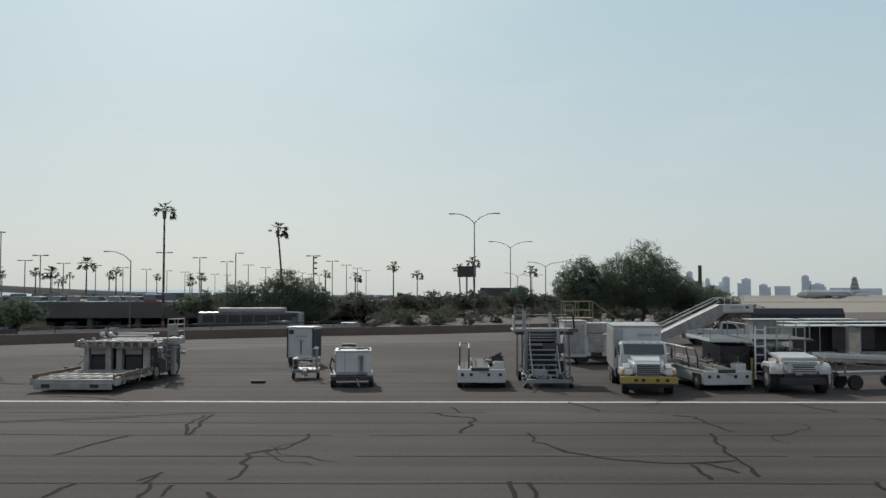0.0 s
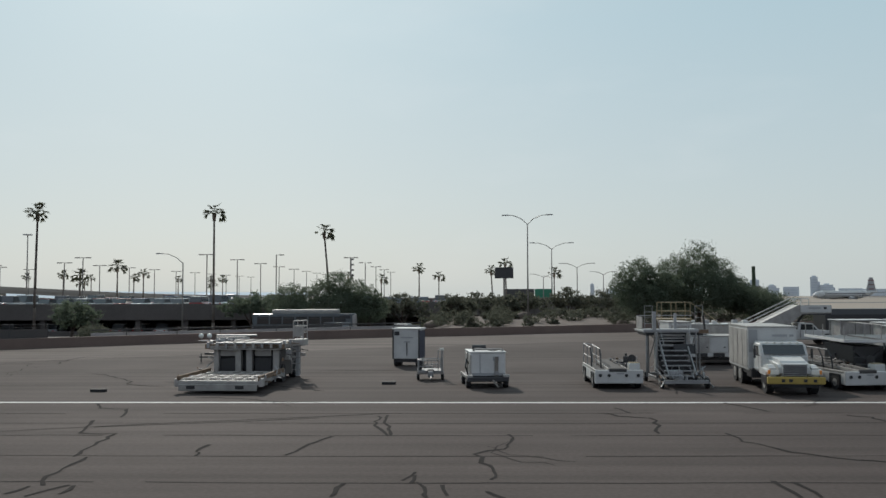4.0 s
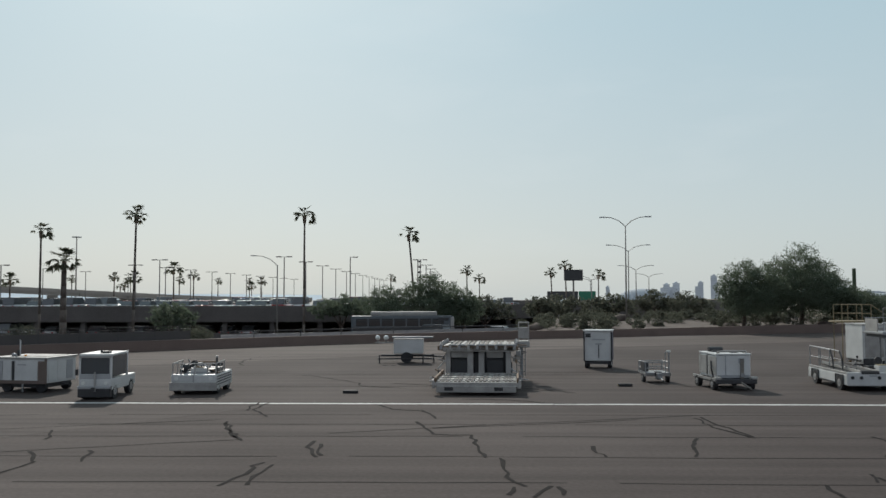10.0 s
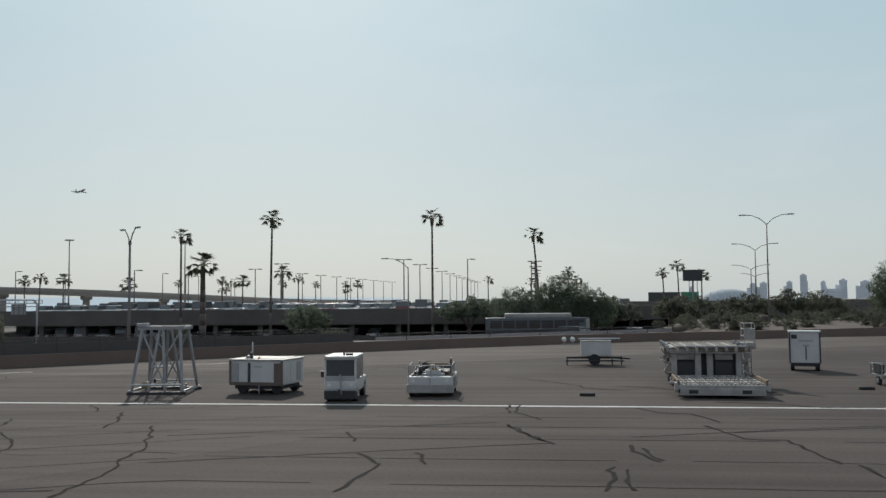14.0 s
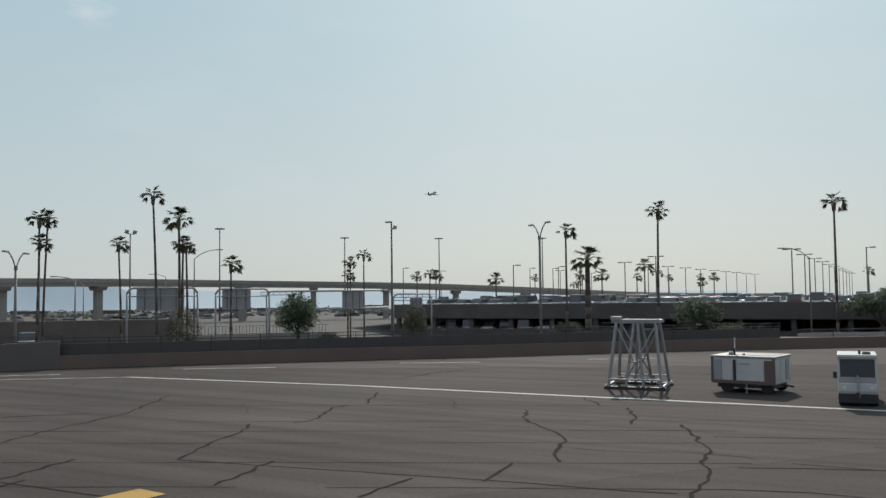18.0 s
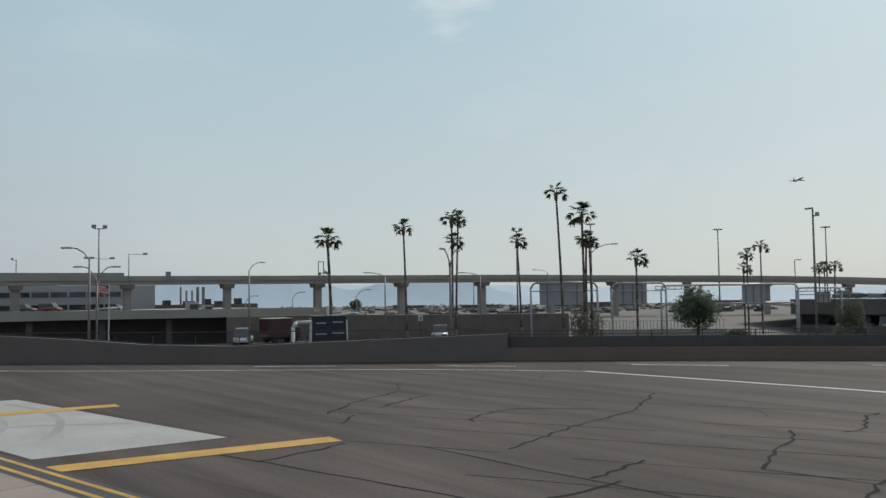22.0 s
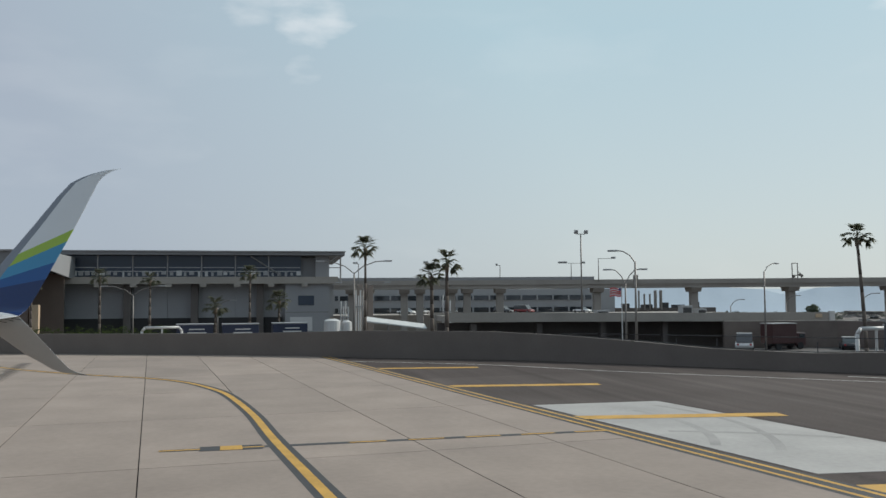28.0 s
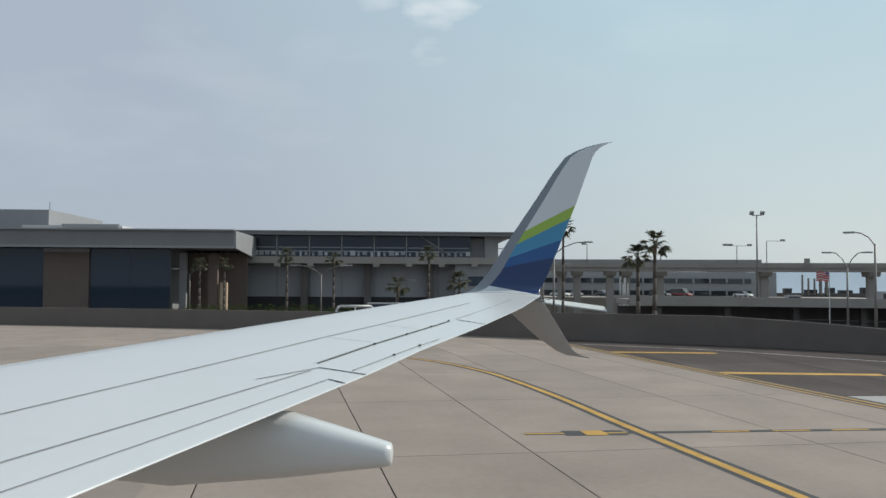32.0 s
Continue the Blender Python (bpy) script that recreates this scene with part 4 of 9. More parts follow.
LR = [Vector(p) for p in ((-137.4, 12.5, 0.28), (-137.0, 20, 0.24), (-136.6, 30, 0.14), (-136.4, 46.5, 0.0), (-136.1, 61.0, -0.05))]
part("girder", wall_along(bmesh.new(), [p + Vector((-3.8, 0, 0)) for p in LR], [1.65 + p.z for p in LR], [2.25 + p.z for p in LR], 7.4), M["con_deck"], lo)
part("parapet", wall_along(bmesh.new(), LR, [1.60 + p.z for p in LR], [2.65 + p.z for p in LR], 0.28), M["con_deck"], lo)
part("parapet", wall_along(bmesh.new(), [p + Vector((-7.4, 0, 0)) for p in LR], [1.60 + p.z for p in LR], [2.60 + p.z for p in LR], 0.28), M["con_deck"], lo)
# dark wall and dark columns stand in for the shade under the deck
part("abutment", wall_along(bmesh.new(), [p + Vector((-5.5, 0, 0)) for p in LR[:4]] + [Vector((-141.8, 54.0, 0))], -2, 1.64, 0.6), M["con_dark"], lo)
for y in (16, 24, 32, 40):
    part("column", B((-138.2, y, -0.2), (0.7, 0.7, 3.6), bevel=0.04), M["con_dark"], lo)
part("end_post", B((-136.0, 61.4, 2.15), (0.5, 0.7, 1.2), bevel=0.03), M["soffit"], lo, "pale painted end post")
part("end_sign", B((-135.9, 59.6, 2.2), (0.05, 0.9, 0.45)), M["tan"], lo, "small tan sign plate")
W3 = [(-135.6, 46.5), (-133, 60), (-128, 65), (-114, 78), (-110, 81.5)]
solid("low_wall", wall_along(bmesh.new(), W3, -2.0, [1.58, 1.55, 1.45, 1.4, 1.4], 0.5), M["con_brown"], "long low brown concrete wall beside the roads", "wall")
solid("low_wall_cap", wall_along(bmesh.new(), W3, [1.585, 1.555, 1.455, 1.405, 1.405], [1.68, 1.65, 1.55, 1.5, 1.5], 0.62), M["con_deck"], "pale coping on the low brown wall", "wall")
bm = bmesh.new()
bm_prism(bm, [(-112, 16), (-135.3, 16), (-135.3, 46.5), (-132.7, 60), (-127.7, 64.6), (-113.7, 77.6), (-104, 88), (-97, 70), (-100, 45), (-106, 32)], -2.1, -1.6, "z")
solid("road_upper", bm, M["road"], "raised dark asphalt service road before the ramp", "road")
# pale picket fence where the brown wall ends
pf = thing("picket_fence", "pale steel picket fence on a low concrete kerb", "fence", kind="structure")
PF = [Vector(p) for p in ((-110, 82, 0), (-104, 89.5, 0), (-97, 96.5, 0))]
part("kerb", wall_along(bmesh.new(), PF, -2.0, -0.75, 0.4), M["con_deck"], pf)
for z in (-0.62, 0.38):
    part("rail", wall_along(bmesh.new(), PF, z - 0.03, z + 0.03, 0.05), M["soffit"], pf)
for a, b in zip(PF, PF[1:]):
    n = int((b - a).length / 0.42)
    for k in range(n):
        p = a.lerp(b, k / n)
        part("picket", B((p.x, p.y, -0.13), (0.05, 0.05, 1.24)), M["steel"], pf)
ws = thing("notice_board", "small white notice board on a short post", "sign", (-103.0, 52.6, -1.6))
part("post", T((0, 0, 0), (0, 0, 3.2), 0.04, seg=6), M["dark_steel"], ws)
part("plate", B((0.05, 0, 3.35), (0.04, 0.45, 0.6), rz=-30, bevel=0.01), M["white"], ws)
part("symbol", B((0.085, -0.02, 3.3), (0.02, 0.14, 0.32), rz=-30), M["dark_steel"], ws)
for x, y, w, h in ((-140.5, 44.0, 1.4, 1.3), (-140.3, 45.9, 1.2, 0.9), (-141.0, 33.0, 1.6, 0.8)):
    u = thing("roof_unit", "grey ventilation unit standing on the ramp deck", "air conditioner", (x, y, 2.25), group="ramp units")
    part("body", B((0, 0, h / 2), (1.2, w, h), bevel=0.03), M["grey_paint"], u)
    part("grille", B((0.61, 0, h * 0.55), (0.03, w * 0.8, h * 0.5)), M["dark_steel"], u)

# light steel frame standing on the elevated roadway
gf = thing("antenna_frame", "dark steel goal-post frame with a small dish mount", "antenna", (-197.6, 96.5, 8.25), 20)
for y in (-1.1, 0.6):
    part("post", T((0, y, 0), (0, y, 3.5), 0.10, seg=6), M["pole"], gf)
part("top_bar", T((0, -1.15, 3.45), (0, 0.65, 3.45), 0.09, seg=6), M["pole"], gf)
part("mid_bar", T((0, -1.1, 1.0), (0, 1.9, 1.0), 0.07, seg=6), M["pole"], gf)
for y, z in ((1.3, 1.15), (1.9, 0.95), (-0.6, 0.8)):
    part("receiver", B((0, y, z), (0.4, 0.5, 0.5), rx=25, bevel=0.05), M["pole"], gf)
bm = bmesh.new()
bm_path(bm, [(0, 0.6, 2.0), (0, 1.5, 1.0), (0, 1.7, 0.5)], 0.06, 6)
part("stay", bm, M["pole"], gf)

# ---- plants ----
rng = random.Random(11)


def leaf_cloud(blobs, n, size, seed, clump=28):
    """Many small leaf blades in uneven clumps: blobs are (x, y, z, rx, rz)."""
    r = np.random.RandomState(seed)
    w = np.array([b[3] ** 2 * b[4] for b in blobs])
    w = w / w.sum()
    out = []
    for (x, y, z, rx, rz), k in zip(blobs, (w * n).astype(int)):
        k = max(k, 8)
        m = max(6, k // clump)
        c = r.normal(size=(m, 3))
        c /= np.linalg.norm(c, axis=1)[:, None]
        c *= r.uniform(0.15, 1.12, (m, 1)) ** 0.5
        q = c[r.randint(m, size=k)] + r.normal(scale=0.085, size=(k, 3)) * r.uniform(0.5, 1.6, (k, 1))
        p = np.array([x, y, z]) + q * np.array([rx, rx, rz])
        a, b = r.normal(size=(k, 3)), r.normal(size=(k, 3))
        a /= np.linalg.norm(a, axis=1)[:, None]
        b -= a * (a * b).sum(1)[:, None]
        b /= np.linalg.norm(b, axis=1)[:, None]
        s = size * r.uniform(0.6, 1.4, (k, 1))
        out.append(np.stack([p - a * s, p + b * s * 0.42, p + a * s, p - b * s * 0.42], 1).reshape(-1, 3))
    v = np.concatenate(out)
    f = np.arange(len(v)).reshape(-1, 4)
    me = bpy.data.meshes.new("crown")
    me.from_pydata(v.tolist(), [], f.tolist())
    return me


def tree(x, y, z0, blobs, n, size, seed, label, limbs=5):
    t = thing("tree", label, "tree", (x, y, z0))
    me = leaf_cloud(blobs, n, size, seed)
    me.materials.append(M["shrub" if "roadside desert" in label or "beyond the planting" in label else "leaf"])
    ob = new("crown", me)
    ob.parent = t
    r = random.Random(seed)
    bm = T((0, 0, -0.1), (0.1, 0.05, blobs[0][2] * 0.45), 0.26, 0.18, 9)
    for b in blobs[:limbs]:
        s = Vector((0.1, 0.05, blobs[0][2] * 0.40))
        e = Vector((b[0] * 0.8, b[1] * 0.8, b[2]))
        mid = s.lerp(e, 0.5) + Vector((r.uniform(-.3, .3), r.uniform(-.3, .3), 0.3))
        bm_tube(bm, s, mid, 0.13, 0.09, 7)
        bm_tube(bm, mid, e, 0.09, 0.03, 6)
    part("trunk", bm, M["branch"], t, smooth=True)
    return t


GT = "round dark green desert tree behind the barrier wall"
tree(14.0, 95.2, 0, [(0, 0, 5.7, 2.0, 1.9), (-1.5, 0, 4.6, 1.5, 1.6), (1.9, 0, 5.2, 1.9, 1.8), (0.4, -0.6, 3.5, 2.8, 1.8), (3.2, 0, 4.2, 1.8, 1.8)], 40000, 0.085, 3, GT)
tree(21.5, 99.0, 0, [(0, 0, 7.4, 2.1, 2.2), (-2.3, 0, 6.1, 2.1, 2.2), (2.0, 0, 5.9, 2.2, 2.0), (3.7, 0, 4.2, 2.3, 1.6), (0, -1.0, 4.4, 3.9, 2.4), (-3.2, 0, 3.8, 2.7, 2.0), (4.9, 0.3, 3.1, 1.8, 1.4)], 70000, 0.085, 4, "large dark green desert tree with a broad uneven crown")
tree(27.6, 99.5, 0, [(0, 0, 3.0, 2.8, 1.7), (2.8, 0.4, 2.6, 2.2, 1.3), (-2.4, 0, 3.0, 2.2, 1.5)], 26000, 0.09, 6, "lower spreading desert tree beside the tall cactus")
tree(-25.2, 106.4, -1.9, [(0, 0, 5.6, 1.9, 1.5), (-1.6, 0.5, 5.0, 1.5, 1.3), (1.8, 0, 5.3, 1.6, 1.4), (0.3, -0.8, 4.0, 2.8, 1.5)], 22000, 0.085, 7, "open green tree with gaps in its crown by the road")
tree(-19.9, 108.0, -1.9, [(0, 0, 7.0, 1.9, 1.6), (-1.8, 0, 6.0, 1.7, 1.6), (2.1, 0.4, 6.2, 1.7, 1.5), (0.2, -0.8, 4.6, 3.0, 1.8)], 28000, 0.085, 8, "open green tree with gaps in its crown by the road")
tree(-15.8, 106.0, -1.9, [(0, 0, 5.4, 1.6, 1.4), (1.0, 0, 4.8, 1.4, 1.2), (-1.2, 0.5, 5.0, 1.6, 1.3), (0, 0, 3.8, 2.4, 1.3)], 18000, 0.085, 9, "smaller green tree at the end of the roadside row")
tree(-93.6, 85.6, -1.9, [(0, 0, 4.3, 2.3, 1.8), (-1.6, 0, 3.6, 1.7, 1.4), (1.3, 0, 3.7, 1.7, 1.4), (0, 0, 5.5, 1.5, 1.1), (0.2, -0.4, 2.6, 1.9, 1.2)], 20000, 0.09, 12, "small round green tree between the sign gantries")
tree(23.0, 118.0, 0, [(0, 0, 3.6, 2.6, 1.6), (1.6, 0, 3.0, 2.2, 1.3), (-2.0, 0, 2.9, 2.2, 1.2)], 6120, 0.18, 13, "low roadside desert tree with thin foliage")
tree(33.5, 122.0, 0, [(0, 0, 3.8, 2.8, 1.7), (2.0, 0, 3.0, 2.2, 1.3), (-2.2, 0, 3.1, 2.2, 1.3)], 6120, 0.18, 14, "low roadside desert tree with thin foliage")
tree(3.0, 113.0, 0, [(0, 0, 2.8, 2.4, 1.4), (-2.2, 0, 2.3, 2.0, 1.1)], 4420, 0.17, 15, "low roadside desert tree with thin foliage")
tree(-6.0, 116.0, 0, [(0, 0, 2.6, 2.0, 1.2), (1.8, 0, 2.2, 1.8, 1.0)], 5000, 0.14, 25, "low roadside desert tree with thin foliage")
tree(9.5, 119.0, 0, [(0, 0, 3.2, 2.2, 1.5), (2.0, 0, 2.6, 1.8, 1.2), (-2.0, 0, 2.4, 1.9, 1.1)], 6000, 0.14, 26, "low roadside desert tree with thin foliage")
tree(-2.0, 128.0, -1.9, [(0, 0, 4.6, 2.6, 1.5), (2.4, 0, 4.0, 2.2, 1.3), (-2.6, 0, 4.0, 2.4, 1.3)], 6000, 0.16, 27, "dark roadside tree beyond the planting bed")
tree(17.0, 131.0, -1.9, [(0, 0, 4.8, 2.6, 1.6), (2.4, 0, 4.2, 2.4, 1.4), (-2.6, 0, 4.0, 2.4, 1.3)], 6000, 0.16, 28, "dark roadside tree beyond the planting bed")
tree(-13.0, 123.0, -1.9, [(0, 0, 4.4, 2.6, 1.5), (2.4, 0, 3.8, 2.2, 1.3), (-2.6, 0, 3.6, 2.2, 1.3)], 6000, 0.16, 29, "dark roadside tree beyond the planting bed")
tree(-50.5, 103.5, -1.9, [(0, 0, 3.6, 2.2, 1.6), (1.8, 0, 3.4, 1.6, 1.2)], 4420, 0.15, 16, "small dark tree in front of the garage")
tree(-31.5, 112.5, -1.9, [(0, 0, 4.6, 2.4, 1.4), (2.2, 0, 4.4, 2.0, 1.2), (-2.2, 0, 4.3, 2.0, 1.2)], 5100, 0.16, 18, "dark shrubby tree growing against the garage parapet")


def bush(x, y, z0, r, h, seed, label="low dry desert shrub in gravel", material="leaf", n=800):
    me = leaf_cloud([(0, 0, h * 0.5, r, h * 0.5)], n, 0.085, seed, 14)
    me.materials.append(M[material])
    ob = tagged(new("shrub", me), label, "shrub", "roadside shrubs")
    ob.matrix_basis = pose(x, y, z0)
    return ob


for k in range(120):
    x = rng.uniform(-11, 40)
    d = rng.uniform(2.0, 20)
    y = wall_y(x) + d
    bush(x, y, bed_z(x, y) - 0.1, rng.uniform(0.45, 1.25), rng.uniform(0.6, 1.5), 400 + k, "round grey-green desert shrub on the gravel bank", "shrub")
for k in range(16):
    x = rng.uniform(-9, 36)
    y = wall_y(x) + rng.uniform(2, 17)
    bd = bmesh.new()
    r = rng.uniform(0.35, 0.9)
    bmesh.ops.create_icosphere(bd, subdivisions=3, radius=r, matrix=Matrix.Translation((0, 0, r * 0.35)) @ Matrix.Diagonal((1.3, 1.0, 0.75, 1)))
    for v in bd.verts:
        v.co += v.co.normalized() * r * 0.22 * noise.noise(v.co * 1.7 + Vector((k, 0, 0)))
    me = finish(bd, "boulder", M["rock"], True)
    ob = tagged(new("boulder", me), "weathered brown boulder on the gravel bank", "boulder", "boulders")
    ob.matrix_basis = pose(x, y, bed_z(x, y) - 0.1, 0, 0, 40 * k)
for k, (x, y, r, h) in enumerate(((-67.5, 69.4, 1.15, 5.2), (-95.2, 68.6, 1.7, 4.7), (-84, 79, 1.4, 2.0), (-60, 88, 1.6, 3.0), (-45, 97, 1.8, 2.6))):
    bush(x, y, -1.9, r, h, 80 + k, "tall dark green bush beside the sunken road", "shrub", 6500)
for k in range(7):
    bush(-141 + 0.5 * math.sin(k), -38 + k * 3.0, -0.2, 1.9, 1.9, 95 + k, "clipped green hedge bush before the terminal", "hedge", 900)
# saguaro
cac = thing("cactus", "tall dark saguaro cactus behind the barrier wall", "cactus", (28.7, 102.2, 0.0))
part("stem", T((0, 0, 0), (0, 0, 7.0), 0.26, 0.2, 12), M["leaf"], cac, smooth=True)
bm = bmesh.new()
bm_path(bm, [(0.1, 0, 2.6), (0.55, 0, 2.7), (0.6, 0, 3.6)], 0.12, 10)
part("arm", bm, M["leaf"], cac)


def frond_mesh(seed, n=30, ln=1.5):
    """A fan-palm head: bent stalks that carry split, drooping fans."""
    r = random.Random(seed)
    vs, fs = [], []
    for i in range(n):
        az = r.uniform(0, 6.283)
        up = r.uniform(-0.38, 1.35)
        L = ln * r.uniform(0.7, 1.05)
        d = Vector((math.cos(az), math.sin(az), 0))
        side = Vector((-d.y, d.x, 0))
        stem = Vector((0, 0, 0)) + (d * math.cos(up) + Vector((0, 0, 1)) * math.sin(up)) * L * 0.56
        for b in range(17):
            f = (b - 8) / 8
            a = up - 0.38 - 0.35 * abs(f)
            dirv = d * math.cos(f * 1.25) + side * math.sin(f * 1.25)
            tip = stem + (dirv * math.cos(a) + Vector((0, 0, 1)) * math.sin(a)) * L * r.uniform(0.34, 0.52)
            tip.z -= 0.07 * L
            mid = stem.lerp(tip, 0.5) + Vector((0, 0, 0.05 * L))
            w = dirv.cross(Vector((0, 0, 1))).normalized() * 0.036 * L
            j = len(vs)
            vs += [tuple(stem), tuple(mid - w), tuple(tip), tuple(mid + w)]
            fs.append((j, j + 1, j + 2, j + 3))
        j = len(vs)
        vs += [tuple(side * 0.025), tuple(-side * 0.025), tuple(stem - side * 0.012), tuple(stem + side * 0.012)]
        fs.append((j, j + 1, j + 2, j + 3))
    me = bpy.data.meshes.new("fronds")
    me.from_pydata(vs, [], fs)
    me.materials.append(M["frond"])
    return me


HEADS = [frond_mesh(s, 30, 1.38) for s in (1, 2, 3)] + [frond_mesh(s, 36, 1.75) for s in (4, 5)]
bmT = bmesh.new()
bm_tube(bmT, (0, 0, -0.6), (0, 0, 0.05), 0.15, 0.21, 9)
SKIRT = finish(bmT, "skirt", M["thatch"], True)


def palm(x, y, ztop, z0=-1.9, lean=(0, 0), r=0.17, head=0, size=1.0, label="tall slender fan palm with a shaggy crown"):
    t = thing("palm_tree", label, "palm tree", (x, y, z0), group="fan palms")
    h = ztop - z0 - 0.5 * size
    bm = bmesh.new()
    pts = [Vector((lean[0] * (k / 7) ** 1.6, lean[1] * (k / 7) ** 1.6, h * k / 7)) for k in range(8)]
    for k in range(7):
        bm_tube(bm, pts[k], pts[k + 1] + (pts[k + 1] - pts[k]) * 0.01, r * (1.05 - 0.06 * k), r * (0.99 - 0.06 * k), 9)
    part("trunk", bm, M["bark"], t, smooth=True)
    hd = new("fronds", HEADS[head % 5])
    hd.parent = t
    hd.matrix_basis = Matrix.Translation(pts[-1]) @ pose(0, 0, 0, 0, 0, 67 * head) @ Matrix.Diagonal((size, size, size, 1))
    sk = new("skirt", SKIRT)
    sk.parent = t
    sk.matrix_basis = Matrix.Translation(pts[-1]) @ Matrix.Diagonal((size, size, size * 1.1, 1))
    return t


PALMS = [(-65.4, 102.3, 12.2, 0, 0, 0.16, 0, 1.15), (-54.0, 101.6, 14.0, 0.2, 0, 0.17, 1, 1.3), (-35.9, 111.0, 14.7, 0, 0, 0.17, 2, 1.3), (-22.4, 119.5, 12.9, -0.9, 0, 0.17, 0, 1.25),
         (-112.5, 57.8, 12.2, -0.5, 0, 0.15, 1, 1.15), (-108.8, 61.5, 13.0, 0, 0, 0.15, 2, 1.2), (-108.2, 60.9, 10.5, 0.3, 0, 0.15, 0, 1.15), (-109.6, 62.6, 13.1, 0.4, 0.2, 0.14, 1, 1.1),
         (-94.8, 64.7, 14.9, -0.9, 0.2, 0.15, 2, 1.1), (-93.0, 66.0, 12.5, -0.2, 0, 0.17, 3, 1.1), (-93.6, 66.8, 9.9, 0.2, 0, 0.15, 1, 1.1), (-92.8, 66.9, 9.7, -0.3, 0, 0.14, 2, 0.95),
         (-87.4, 67.3, 7.8, 0, 0, 0.13, 0, 1.05), (-98.0, 103.0, 9.2, 0, 0, 0.13, 1, 1.05), (-98.8, 107.6, 10.4, 0, 0, 0.13, 2, 1.05), (-99.5, 104.5, 7.5, 0, 0, 0.13, 0, 1.0),
         (-98.7, 122.7, 7.5, 0, 0, 0.12, 1, 1.0), (-97.0, 123.5, 7.8, 0.3, 0, 0.12, 2, 1.0), (-107.8, 45.2, 10.2, -0.8, 0, 0.19, 4, 1.05), (-111.9, 75.0, 11.15, -0.6, 0, 0.15, 0, 1.2),
         (-117.2, 1.2, 9.5, 0.2, 0, 0.15, 3, 0.95), (-109.5, 7.25, 7.75, 0.25, 0, 0.2, 4, 1.0), (-110.3, 6.15, 6.75, -0.1, 0, 0.2, 3, 0.95),
         (2.0, 182.0, 9.2, -0.4, 0, 0.18, 1, 1.3), (4.8, 181.5, 10.6, -0.3, 0, 0.18, 2, 1.4), (24.1, 269.0, 11.2, 0, 0, 0.25, 0, 2.0), (-16.0, 240.0, 11.5, 0, 0, 0.22, 1, 1.8), (-12.0, 300.0, 10.5, 0, 0, 0.22, 2, 2.0), (-26.0, 236.0, 8.6, 0, 0, 0.2, 0, 1.6)]
for x, y, zt, lx, ly, r, hd, sz in PALMS:
    palm(x, y, zt, lean=(lx, ly), r=r, head=hd, size=sz)
palm(-63.0, 103.2, 8.8, r=0.42, head=3, size=1.35, label="short stout palm with a thick trunk and drooping crown")
for k, (x, y, zt, sz) in enumerate(((-147, -38.0, 6.6, 0.75), (-147, -35.0, 6.7, 0.75), (-147, -27.4, 7.8, 0.85), (-147, -21.7, 7.4, 0.85), (-147, -10.0, 8.2, 0.9), (-143, -13.8, 4.2, 1.1), (-143, -6.5, 4.9, 1.1))):
    palm(x, y, zt, z0=-0.3, r=0.17, head=3 + k % 2, size=sz, label="feathery palm standing before the terminal wall")
for k in range(16):
    x, y = rng.uniform(-150, -40), rng.uniform(190, 330)
    palm(x, y, rng.uniform(7.5, 11), z0=2.2, r=0.2, head=k, size=1.5, label="distant fan palm rising from the car park")


# ---- lamps and poles ----
def lamp_head(bm, c, d, L=0.75):
    d = Vector(d).normalized()
    c = Vector(c)
    a = math.degrees(math.atan2(d.y, d.x))
    bm_box(bm, c + d * L / 2, (L, 0.26, 0.13), rz=a, bevel=0.03)


def street_lamp(x, y, zt, z0=-1.9, arms=((1, 0),), reach=1.8, rise=0.7, r=0.09, label="tall steel street lamp with a curved arm"):
    t = thing("street_lamp", label, "street lamp", (x, y, z0), group="street lamps")
    h = zt - z0
    part("pole", T((0, 0, 0), (0, 0, h - rise), r * 1.25, r * 0.7, 10), M["pole"], t, smooth=True)
    for ax, ay in arms:
        d = Vector((ax, ay, 0)).normalized()
        bm = bmesh.new()
        bm_path(bm, [Vector((0, 0, h - rise - 0.1)), d * reach * 0.3 + Vector((0, 0, h - rise * 0.45)), d * reach * 0.7 + Vector((0, 0, h - 0.06)), d * reach + Vector((0, 0, h))], r * 0.5, 7)
        part("arm", bm, M["pole"], t)
        bm = bmesh.new()
        lamp_head(bm, d * reach * 0.97 + Vector((0, 0, h)), d)
        part("lamp_head", bm, M["grey_paint"], t)
    return t


def y_lamp(x, y, zf, z0=-1.9, d0=(0.5, -0.87)):
    """A post that forks into two straight arms with flat heads."""
    t = thing("street_lamp", "Y-headed steel street lamp at the sunken road", "street lamp", (x, y, z0), group="street lamps")
    h = zf - z0
    part("pole", T((0, 0, 0), (0, 0, h), 0.13, 0.09, 10), M["pole"], t, smooth=True)
    part("collar", T((0, 0, h - 0.22), (0, 0, h + 0.05), 0.13, seg=10), M["pole"], t)
    for sx in (-1, 1):
        d = Vector((d0[0] * sx, d0[1] * sx, 0))
        bm = bmesh.new()
        bm_path(bm, [Vector((0, 0, h - 0.1)), d * 0.55 + Vector((0, 0, h + 0.62)), d * 1.05 + Vector((0, 0, h + 1.0)), d * 1.35 + Vector((0, 0, h + 1.08))], 0.05, 7)
        part("arm", bm, M["pole"], t)
        bm = bmesh.new()
        lamp_head(bm, d * 1.25 + Vector((0, 0, h + 1.08)), d, 0.7)
        part("lamp_head", bm, M["grey_paint"], t)
    return t


